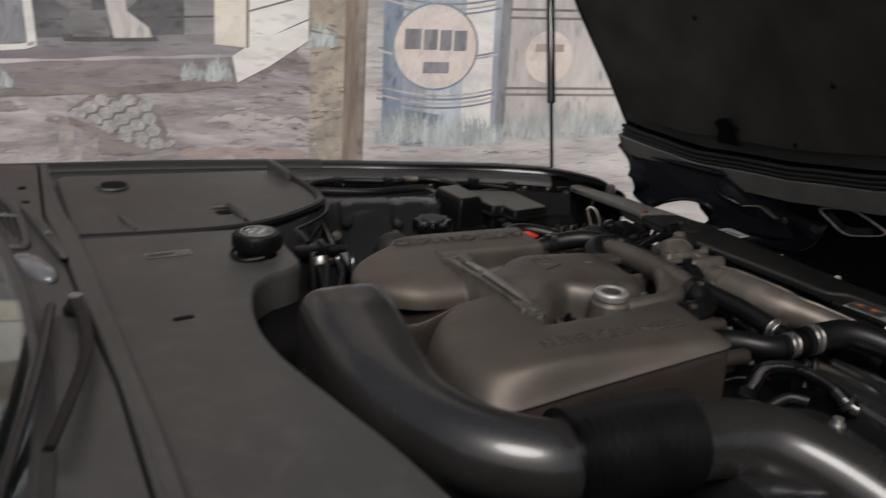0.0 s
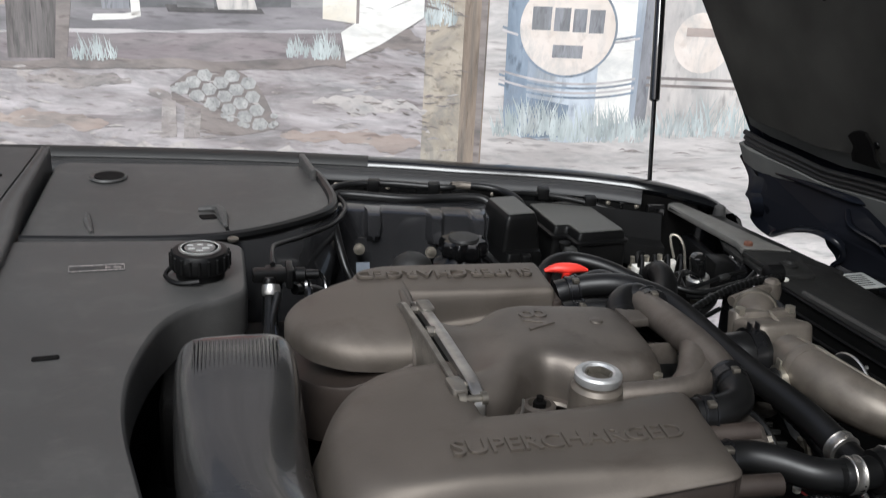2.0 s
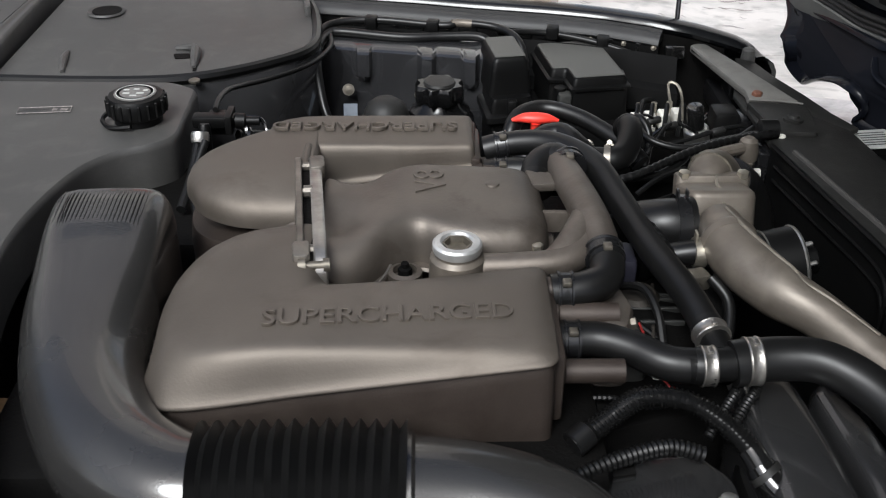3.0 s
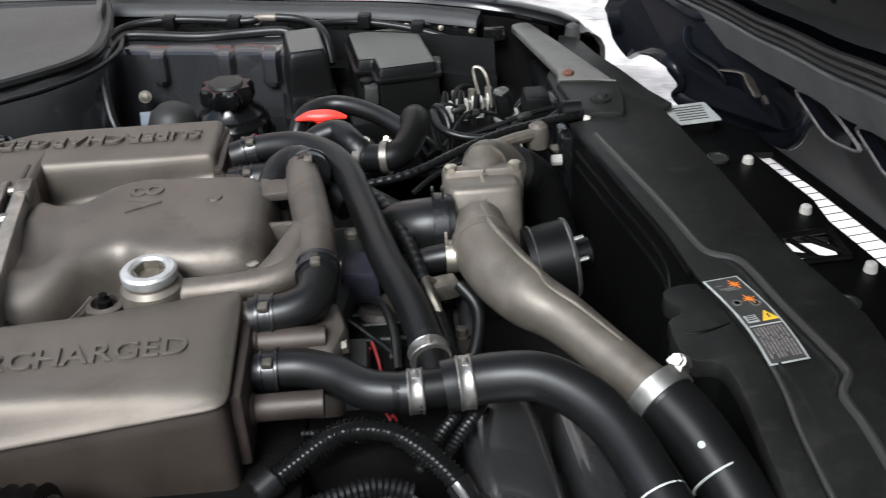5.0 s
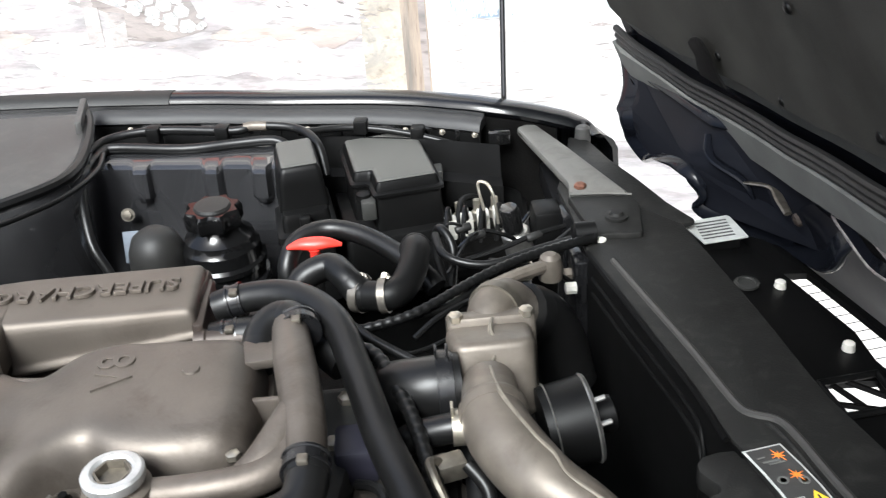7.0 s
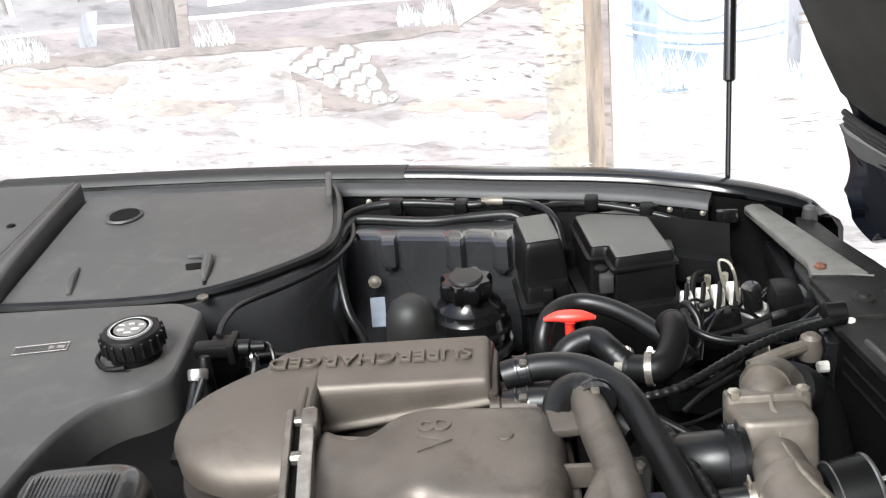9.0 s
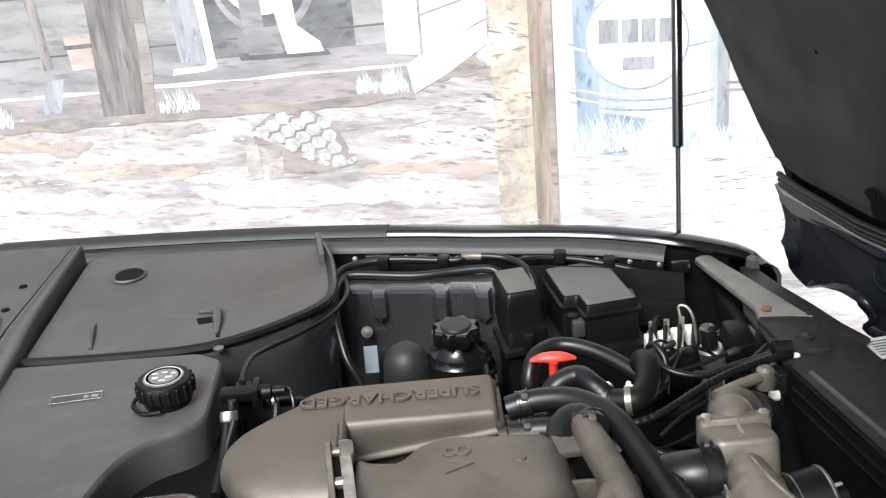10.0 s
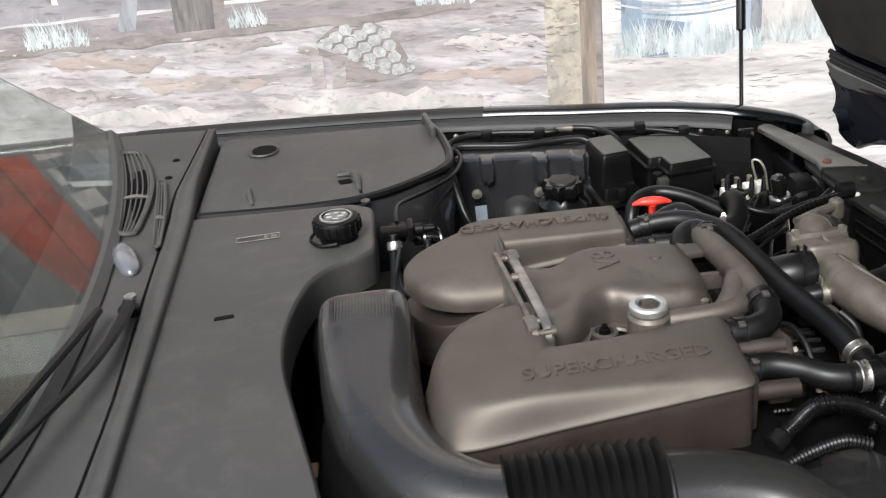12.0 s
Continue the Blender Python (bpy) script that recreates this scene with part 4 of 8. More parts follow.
cap = part("coolant_cap", lathe([(0.030, -0.012), (0.030, 0), (0.034, 0), (0.036, 0.003), (0.036, 0.02), (0.033, 0.025), (0.026, 0.026)], (0.682, 1.178, 0.842), 28), PLASTIC, tank, "ribbed black coolant cap")
part("printed_top", lathe([(0.026, 0), (0.026, 0.0012), (0.012, 0.0014)], (0.682, 1.178, 0.868), 24), PINK_PRINT, cap, "faded grey printed disc")
part("printed_ring", lathe([(0.0235, 0), (0.0235, 0.0006), (0.0225, 0.0006), (0.0225, 0)], (0.682, 1.178, 0.8693), 28), PAPER, cap, "white printed ring")
for dx, dy, w, h in ((-0.012, 0.007, 0.007, 0.0015), (0.0, 0.009, 0.007, 0.0015), (0.012, 0.006, 0.006, 0.0015), (-0.010, -0.004, 0.008, 0.002), (0.007, -0.003, 0.009, 0.002), (0.0, -0.011, 0.008, 0.0015)):
    part("print_bar", box(0.682 + dx - w / 2, 0.682 + dx + w / 2, 1.178 + dy - h, 1.178 + dy + h, 0.8693, 0.8699, 0), PAPER, cap, "white print")
part("tether", tube([(0.648, 1.178, 0.845), (0.64, 1.165, 0.838), (0.655, 1.145, 0.836), (0.682, 1.139, 0.84)], 0.003, 4, 6), PLASTIC, cap)
for k in range(20):
    a = 2 * math.pi * k / 20
    part("grip_rib", box(0.682 + 0.0362 * math.cos(a) - 0.0016, 0.682 + 0.0362 * math.cos(a) + 0.0016, 1.178 + 0.0362 * math.sin(a) - 0.0016, 1.178 + 0.0362 * math.sin(a) + 0.0016, 0.845, 0.864, 0.0006, 1), PLASTIC, cap)

lid = thing("battery_cover", (0.65, 1.5, 0.74), "dusty black plastic cover with rounded raised lip", "engine cover")
LID = rounded([(0.435, 1.33), (0.60, 1.322), (0.72, 1.335), (0.83, 1.40), (0.882, 1.47), (0.872, 1.60), (0.85, 1.685), (0.435, 1.71)], 0.03, 4)
part("top", prism(LID, 0.74, 0.822, 0.006, 3), DUSTY_PLASTIC, lid)
part("side_skirt", loft([[(x, y, z) for x, y in offset(LID, d)] for d, z in ((0.012, 0.60), (0.004, 0.70), (-0.002, 0.745), (-0.004, 0.80), (-0.002, 0.812))]), SIDE, lid, "glossy black side")
part("lip", tube([(x, y, 0.822) for x, y in smooth_line([(0.44, 1.335), (0.60, 1.328), (0.72, 1.342), (0.825, 1.405), (0.874, 1.472), (0.866, 1.60), (0.846, 1.68)], 3)], 0.008, 2, 8), RUBBER, lid, "black rubber lip")

# ---- charge cooler covers ----
COVER = [(1.14, 0.644), (1.09, 0.6437), (1.04, 0.6433), (0.99, 0.643), (0.95, 0.6425), (0.925, 0.6422), (0.90, 0.642), (0.862, 0.643), (0.832, 0.652), (0.81, 0.670), (0.797, 0.695), (0.79, 0.725), (0.788, 0.755), (0.792, 0.785), (0.802, 0.812), (0.82, 0.835), (0.845, 0.850), (0.872, 0.857), (0.940, 0.859), (0.943, 0.815), (0.945, 0.752), (1.0, 0.7513), (1.07, 0.7508), (1.14, 0.75)]


def casting(outline, levels, radius, rise=None, flip=None, shift=0.0, low=None, share=None, top=None):
    """A cast shell from (inset, height) levels over a plan outline; rise(x, y, level) lifts it; flip mirrors it across a line y; low is a second outline that the first levels share in."""
    rings = []
    for k, (ins, z) in enumerate(levels):
        plan = outline if not low else [tuple(Vector(a).lerp(Vector(b), share[k])) for a, b in zip(outline, low)]
        ring = rounded(offset(plan, ins), max(0.004, radius - max(ins, 0) * 0.6), 4)
        rings.append([(x + shift, 2 * flip - y if flip else y, z + (rise(x, y, k) if rise else 0)) for x, y in ring])
    bm = loft(rings)
    if top:
        bm.faces.ensure_lookup_table()
        rim = set(bm.faces[-1].verts)
        tris = set(bmesh.ops.triangulate(bm, faces=[bm.faces[-1]])["faces"])
        inner = [e for e in bm.edges if len(e.link_faces) == 2 and all(f in tris for f in e.link_faces)]
        cutv = bmesh.ops.subdivide_edges(bm, edges=inner, cuts=7, use_grid_fill=True)
        for v in {g for g in cutv["geom_inner"] if isinstance(g, bmesh.types.BMVert)} - rim:
            v.co.z = top(v.co.x - shift, 2 * flip - v.co.y if flip else v.co.y)
    return bm


SKIRT = list(COVER)
SKIRT[-4:] = [(0.945, 0.772), (1.0, 0.7713), (1.07, 0.7706), (1.14, 0.77)]
SKIRT[6:13] = [(0.90, 0.641), (0.862, 0.6395), (0.834, 0.6395), (0.812, 0.644), (0.798, 0.664), (0.791, 0.705), (0.788, 0.75)]
BODY = [(-0.005, 0.765), (-0.005, 0.80), (-0.004, 0.840), (-0.003, 0.852), (-0.0015, 0.8545)]
SHELL = [(-0.004, 0.8535), (-0.0065, 0.8550), (-0.0066, 0.8566), (-0.0050, 0.8580), (-0.0030, 0.8592), (-0.0005, 0.8612), (0.0020, 0.8632), (0.0045, 0.8648), (0.0075, 0.8662), (0.0110, 0.8672), (0.0160, 0.8678), (0.024, 0.868), (0.036, 0.868)]
SHARE = (1.0, 1.0, 1.0, 0.98, 0.93, 0.82, 0.66, 0.48, 0.31, 0.17, 0.06, 0.0, 0.0)
EASE = (1.0, 1.0, 1.0, 0.98, 0.93, 0.80, 0.62, 0.42, 0.25, 0.12, 0.04, 0.0, 0.0)
ROUND = (-0.024, -0.024, -0.024, -0.0230, -0.0205, -0.0170, -0.0140, -0.0115, -0.0092, -0.0070, -0.0046, -0.0017, 0.0)
DROOP = (0, 0, 0, 0.02, 0.06, 0.16, 0.32, 0.52, 0.70, 0.85, 0.95, 1.0, 1.0)


def sink(x, y, k):
    """The joint line drops towards the rear of the cover."""
    return min(0.004, 0.135 * (x - 1.11)) + 0.06 * (y - 0.70)


def soft_at(x, y):
    """1 where the cover is rounded over, at its rear and inner side."""
    return max(0.0, min(1.0, (0.96 - x) / 0.08)) * max(0.0, min(1.0, (y - 0.672) / 0.05))


def body_rise(x, y, k):
    return sink(x, y, k) + (ROUND[0] * soft_at(x, y) if k > 1 else 0.0)


def shell_rise(x, y, k):
    droop = -0.024 * max(0.0, (0.925 - x) / 0.135) ** 2 * DROOP[k]
    return droop + soft_at(x, y) * ROUND[k] + sink(x, y, k) * EASE[k] + 0.06 * (y - 0.70) * (1 - EASE[k])


def tail_dome(seg=48):
    """The swollen tail of the far cover: sections across it, boxy at the outer side and round at the inner."""
    rings = []
    for x, y0, y1, top in smooth_line([(0.786, 0.757, 0.773, 0.838), (0.787, 0.750, 0.780, 0.842), (0.790, 0.742, 0.788, 0.8465), (0.797, 0.731, 0.80, 0.852), (0.81, 0.716, 0.823, 0.858), (0.832, 0.700, 0.842, 0.8635), (0.862, 0.679, 0.855, 0.867), (0.90, 0.656, 0.859, 0.869), (0.936, 0.643, 0.860, 0.8695), (0.943, 0.645, 0.857, 0.867), (0.946, 0.649, 0.853, 0.863)], 4):
        yc, hw, ring = (y0 + y1) / 2 - 0.012, (y1 - y0) / 2, []
        for k in range(seg + 1):
            a = math.pi * k / seg
            ca, sa = math.cos(a), abs(math.sin(a))
            sq = 0.62 if ca > 0 else 0.40
            w = (y1 - yc) if ca > 0 else (yc - y0)
            y = yc + w * math.copysign(abs(ca) ** sq, ca)
            z = 0.828 + (top - 0.828 + 0.05 * (y - 0.75) * (ca < 0)) * sa ** sq
            ring.append((1.14 - (1.14 - x) * 0.912 - 0.040, 2 * MID - y, z))
        rings.append(ring)
    return loft(rings)


SHORT = [(1.14 - (1.14 - x) * 0.912, y) for x, y in COVER]
SHORT[5:12] = [(x, y) for (x, _), y in zip(SHORT[5:12], (0.653, 0.662, 0.684, 0.703, 0.719, 0.734, 0.745))]
SHORT[-6:-3] = [(0.951, 0.859), (0.953, 0.815), (0.955, 0.752)]
SHORT_FOOT = SHORT[:-4] + [(0.955, 0.733), (1.02, 0.733), (1.07, 0.7325), (1.134, 0.732)]
SHORT[:5] = [(1.134, 0.651), (1.09, 0.651), (1.04, 0.651), (0.99, 0.651), (0.955, 0.651)]
SHORT[-4:] = [(0.955, 0.729), (1.02, 0.729), (1.07, 0.7285), (1.134, 0.728)]
BAR_SHELL = [(-0.001, 0.833), (-0.004, 0.835), (-0.0045, 0.839), (-0.001, 0.841), (0.0, 0.845), (0.0005, 0.849), (0.001, 0.854), (0.0018, 0.8595), (0.0028, 0.8630), (0.0045, 0.8658), (0.0070, 0.8674), (0.011, 0.868), (0.03, 0.868)]
BAR = [(1.14, 0.644), (1.04, 0.6433), (0.965, 0.643), (0.935, 0.646), (0.91, 0.658), (0.896, 0.678), (0.893, 0.70), (0.90, 0.722), (0.92, 0.737), (0.95, 0.740), (1.04, 0.740), (1.14, 0.7395)]
for flip, shift, plan, foot, crown in ((None, 0.0, COVER, SKIRT, COVER), (MID, -0.040, SHORT, SHORT_FOOT, BAR)):
    c = thing("charge_cooler", (0.97, 0.70 if not flip else 1.07, 0.77), "dusty bronze charge cooler cover with raised SUPERCHARGED lettering", "engine part", "charge coolers", shift=(0, 0, 0) if flip else (0.006, 0.003, 0))
    # Side takes a darker bronze: its shade is in the colour, with stain
    part("body", casting(plan, BODY, 0.012, body_rise, flip, shift, foot, (1, 1, 1, 1, 1)), STAINED_SHADED, c, "cast side, brown stain and shade in one colour")
    part("lid", casting(crown, BAR_SHELL if flip else SHELL, 0.009 if flip else 0.016, shell_rise if not flip else lambda x, y, k: shell_rise(x, min(y, 0.672), k), flip, shift, foot if not flip else None, SHARE, lambda x, y: 0.868 + shell_rise(x, y if crown is COVER else min(y, 0.672), 12)), BRONZE, c, smooth=70)
    if flip:
        part("tail", tail_dome(), BRONZE, c, "rounded cast tail", smooth=60)
    yy = 0.690 if not flip else 2 * MID - 0.690
    rot = Matrix.Rotation(0.05 if not flip else math.pi, 4, 'Z') @ Matrix.Rotation(0.06, 4, 'X')
    part("lettering", letters("SUPERCHARGED", 0.029, Matrix.Translation((1.005 + (-0.033 if flip else 0.0), yy - 0.004 if not flip else yy + 0.010, 0.8678)) @ rot, 0.0018, 1.0), BRONZE, c)
    sy = (lambda y: y) if not flip else (lambda y: 2 * MID - y)
    xe = 1.142 + shift - (0.008 if flip else 0)
    part("end_plate", box(xe, xe + 0.012, min(sy(0.656), sy(0.742 if flip else 0.772)), max(sy(0.656), sy(0.742 if flip else 0.772)), 0.782, 0.852, 0.004), STAINED_SHADED, c, "brown stained end plate")
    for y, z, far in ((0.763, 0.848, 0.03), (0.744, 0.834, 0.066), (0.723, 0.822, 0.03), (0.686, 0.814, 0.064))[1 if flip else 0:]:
        part("pipe_stub", lathe([(0.0125, 0), (0.0125, 0.010), (0.011, 0.012), (0.011, far)], (1.146 + shift - (0.010 if flip else 0), sy(y), z), 16, (1, 0, 0)), STAINED_SHADED, c, "brown stained pipe stub")

# rolled collar where the far cover meets the joint
COLLAR = [(0.951, 0.742, 0.8685), (0.951, 0.785, 0.8675), (0.951, 0.815, 0.864), (0.951, 0.838, 0.857), (0.951, 0.854, 0.846), (0.951, 0.861, 0.828)]
part("collar", tube([(x - 0.040, 2 * MID - y, z) for x, y, z in COLLAR], [0.004, 0.0055, 0.006, 0.006, 0.006, 0.005], 5, 10), BRONZE, c, "rolled cast collar")

# ---- middle of the engine: supercharger casing, flange, plug ----
casing = thing("supercharger_casing", (1.06, 0.9, 0.80), "dusty bronze cast inlet casing with a raised V8 mark", "engine part")
CASE = [(0.938, 0.782), (0.965, 0.792), (0.99, 0.815), (1.012, 0.846), (1.045, 0.853), (1.065, 0.835), (1.10, 0.832), (1.158, 0.838), (1.168, 0.90), (1.162, 0.992), (1.02, 0.998), (0.985, 0.975), (0.962, 0.968), (0.938, 0.985)]


def case_shell(stations, seg=44):
    """Sections across the casing at x from y0 to y1, top height, squareness; a hollow runs between its two inlets."""
    rings = []
    for x, y0, y1, top, sq in smooth_line(stations, 5):
        yc, hw, ring = (y0 + y1) / 2, (y1 - y0) / 2, []
        for k in range(seg + 1):
            a = math.pi * k / seg
            y = yc + hw * math.copysign(abs(math.cos(a)) ** sq, math.cos(a))
            z = 0.79 + (top - 0.79) * abs(math.sin(a)) ** sq
            z -= 0.020 * math.exp(-((y - 0.872) / 0.026) ** 2 - ((x - 0.952) / 0.024) ** 2)
            ring.append((x, y, z))
        rings.append(ring)
    return loft(rings)


part("shell", case_shell([(0.934, 0.785, 0.985, 0.858, 0.45), (0.939, 0.782, 0.986, 0.866, 0.42), (0.962, 0.790, 0.972, 0.866, 0.46), (0.985, 0.808, 0.974, 0.868, 0.44), (1.008, 0.838, 0.992, 0.8705, 0.40), (1.035, 0.853, 0.998, 0.872, 0.36), (1.062, 0.840, 0.998, 0.872, 0.36), (1.095, 0.832, 0.997, 0.8715, 0.36), (1.135, 0.834, 0.995, 0.8705, 0.38), (1.152, 0.838, 0.992, 0.866, 0.42), (1.162, 0.845, 0.987, 0.857, 0.48), (1.167, 0.855, 0.978, 0.842, 0.6), (1.168, 0.865, 0.968, 0.825, 0.7)]), CASTING, casing, smooth=60)
part("skirt_flange", casting(CASE, [(-0.008, 0.818), (-0.010, 0.821), (-0.008, 0.824)], 0.014), CASTING, casing, "thin cast flange")
part("raised_mark", letters("V8", 0.046, Matrix.Translation((1.062, 0.938, 0.8722)) @ Matrix.Rotation(math.pi * 0.52, 4, 'Z'), 0.0012), CASTING, casing)
part("cast_pad", lathe([(0.008, 0), (0.007, 0.0025), (0.003, 0.003)], (1.112, 0.93, 0.8705), 12), CASTING, casing, "small bright cast pad")
part("stud_boss", lathe([(0.017, 0), (0.017, 0.018), (0.012, 0.02), (0.012, 0.012)], (1.022, 0.826, 0.812), 18), CASTING, casing)
part("stud", lathe([(0.007, 0), (0.007, 0.008), (0.004, 0.009), (0.004, 0.014)], (1.022, 0.826, 0.826), 6), DARK, casing, "dark hex stud")
part("outlet_pipe", tube([(1.085, 0.808, 0.846), (1.13, 0.804, 0.850), (1.175, 0.808, 0.853), (1.20, 0.828, 0.858), (1.206, 0.86, 0.863)], [0.0135, 0.0135, 0.014, 0.0145, 0.016], 6, 14), CASTING, casing)
part("cross_pipe", tube([(1.190, 0.995, 0.862), (1.197, 0.94, 0.866), (1.206, 0.88, 0.866), (1.211, 0.835, 0.864), (1.212, 0.806, 0.861)], [0.0165, 0.018, 0.018, 0.017, 0.016], 6, 16), CASTING, casing)
part("bracket_web", box(1.155, 1.20, 0.965, 0.975, 0.845, 0.864, 0.002), CASTING, casing)
part("bracket_web", box(1.158, 1.20, 0.90, 0.906, 0.83, 0.855, 0.002), CASTING, casing)
part("corner_bolt", lathe([(0.006, 0), (0.006, 0.005), (0.003, 0.006)], (1.152, 0.842, 0.846), 6), ZINC, casing)

plug = thing("oil_filler_plug", (1.071, 0.811, 0.84), "round silver hex-socket plug on a bronze boss", "filler plug", shift=(0.001, -0.006, 0.009))
part("boss", lathe([(0.027, -0.02), (0.026, 0.006), (0.022, 0.010), (0.022, 0.014)], (1.071, 0.811, 0.845), 28), ALU, plug, "bronze-coloured cast boss")
part("disc", lathe([(0.0225, 0), (0.0235, 0.002), (0.0235, 0.008), (0.0215, 0.010), (0.0165, 0.0105), (0.0140, 0.0085), (0.0135, 0.001)], (1.071, 0.811, 0.858), 32), PLUG, plug)
part("socket", lathe([(0.0150, 0.0015), (0.0150, 0.0088), (0.0128, 0.0088), (0.0118, 0.0025), (0.004, 0.002)], (1.071, 0.811, 0.858), 6), DULL_STEEL, plug, "hexagonal socket recess")

flange = thing("joint_flange", (0.921, 0.88, 0.79), "pair of bright clamped flange plates between castings", "engine part", shift=(0.005, 0.002, 0.001))
TURN = Matrix.Translation((0.921, 0.88, 0.84)) @ Matrix.Rotation(radians(6.5), 4, 'Z') @ Matrix.Translation((-0.921, -0.88, -0.84))
for x, hw, lab in ((0.9110, 0.0034, "worn bronze-grey band half"), (0.9290, 0.0062, "worn bright band half")):
    side_view = rounded([(0.768, 0.80), (0.994, 0.80), (0.994, 0.868), (0.975, 0.8775), (0.89, 0.879), (0.79, 0.876), (0.770, 0.866)], 0.012)
    part("band", moved(loft([[(x - hw, y, z) for y, z in side_view], [(x - hw * 0.75, 0.881 + (y - 0.881) * 1.012, z + 0.001) for y, z in side_view], [(x + hw * 0.75, 0.881 + (y - 0.881) * 1.012, z + 0.001) for y, z in side_view], [(x + hw, y, z) for y, z in side_view]]), TURN), BAND if hw > 0.005 else FLANGE, flange, lab)
part("core", moved(box(0.908, 0.934, 0.772, 0.990, 0.80, 0.870, 0.004), TURN), DARK, flange, "dark joint between the bands")
part("clamp_bolt", lathe([(0.0085, -0.013), (0.0085, -0.006), (0.0047, -0.006), (0.0047, 0.010), (0.0068, 0.010), (0.0068, 0.016), (0.0034, 0.017)], (0.933, 0.776, 0.866), 12, (1, 0.11, 0)), DULL_STEEL, flange, "dull clamp bolt")
for y, z, r in ((0.80, 0.868, 0.006), (0.905, 0.874, 0.007), (0.965, 0.872, 0.0055)):
    part("tie_bolt", lathe([(r * 0.6, -0.012), (r * 0.6, -0.005), (r, -0.005), (r, 0.004), (r * 0.6, 0.004), (r * 0.6, 0.014)], (0.921 - 0.115 * (y - 0.88), y, z), 10, (1, 0.11, 0)), FLANGE, flange, "worn bright tie bolt")
for x, y, z in ((0.9115, 0.79, 0.872), (0.931, 0.96, 0.876)):
    part("lug", moved(prism(rounded([(x - 0.008, y - 0.014), (x + 0.008, y - 0.014), (x + 0.008, y + 0.014), (x - 0.008, y + 0.014)], 0.005), z - 0.01, z + 0.0055, 0.002), TURN), FLANGE, flange, "worn bright lug")

# ---- intake duct along the near side ----
duct = thing("intake_duct", (0.9, 0.6, 0.70), "fat satin black intake duct curving round the engine", "air duct")


def duct_body(stations, seg=32):
    """Sections from box-like to round: (x, y, z, half width, half height, squareness)."""
    line = smooth_line(stations, 5)
    rings = []
    for i, q in enumerate(line):
        d = Vector(line[min(i + 1, len(line) - 1)][:3] - line[max(i - 1, 0)][:3])
        d.z = 0
        d.normalize()
        s = d.cross(Vector((0, 0, 1)))
        ring = []
        for a in (2 * math.pi * k / seg for k in range(seg)):
            ca, sa = math.cos(a), math.sin(a)
            ring.append(Vector(q[:3]) + s * (q[3] * math.copysign(abs(ca) ** q[5], ca)) + Vector((0, 0, 1)) * (q[4] * math.copysign(abs(sa) ** q[5], sa)))
        rings.append(ring)
    return loft(rings)


part("elbow", duct_body([(0.722, 0.920, 0.795, 0.050, 0.064, 0.5), (0.723, 0.912, 0.797, 0.058, 0.078, 0.42), (0.724, 0.896, 0.80, 0.061, 0.083, 0.42), (0.725, 0.858, 0.80, 0.062, 0.080, 0.46), (0.727, 0.815, 0.80, 0.062, 0.071, 0.58), (0.731, 0.752, 0.80, 0.060, 0.060, 0.8), (0.746, 0.682, 0.797, 0.054, 0.053, 0.95), (0.785, 0.610, 0.792, 0.051, 0.051, 1.0), (0.838, 0.572, 0.789, 0.049, 0.049, 1.0), (0.872, 0.566, 0.787, 0.049, 0.049, 1.0)]), DUCT, duct)
part("throat", tube([(0.724, 0.893, 0.77), (0.725, 0.925, 0.74), (0.72, 0.96, 0.68), (0.725, 0.98, 0.60)], [0.045, 0.05, 0.05, 0.05], 5, 20), DUCT, duct, "black throat below the duct")
part("bellows", tube([(0.866, 0.565, 0.788), (0.91, 0.565, 0.789), (0.96, 0.567, 0.789), (1.026, 0.567, 0.787)], 0.0595, 4, 28, 1.0, (0.0, 1.0, 13, 0.0042)), RUBBER, duct, "ribbed rubber bellows")
part("front_pipe", tube([(1.02, 0.566, 0.785), (1.08, 0.563, 0.782), (1.14, 0.545, 0.775), (1.19, 0.50, 0.758), (1.235, 0.435, 0.73), (1.28, 0.35, 0.70)], [0.05, 0.048, 0.046, 0.046, 0.047, 0.05], 6, 22), DUCT, duct)
for k in range(21):
    part("rib", tube([(0.683 + 0.0041 * k, 0.893, 0.8826), (0.683 + 0.0041 * k, 0.884, 0.8829), (0.683 + 0.0041 * k, 0.858, 0.8798), (0.683 + 0.0041 * k, 0.843, 0.8765)], [0.0005, 0.0009, 0.0008, 0.0003], 3, 6), DUCT, duct, "thin moulded rib")
part("bead", lathe([(0.050, -0.006), (0.053, -0.003), (0.053, 0.003), (0.050, 0.006)], (1.028, 0.566, 0.785), 28, (1, 0, 0)), DUCT, duct)
conn_b = thing("sensor_connector", (0.705, 0.62, 0.72), "amber plug on a dark wiring lead", "connector")
part("plug", box(0.642, 0.658, 0.705, 0.735, 0.735, 0.75, 0.003), AMBER, conn_b)
part("lead", tube([(0.65, 0.70, 0.74), (0.645, 0.66, 0.73), (0.66, 0.6, 0.72), (0.68, 0.54, 0.70)], 0.005, 5, 8), RUBBER, conn_b)


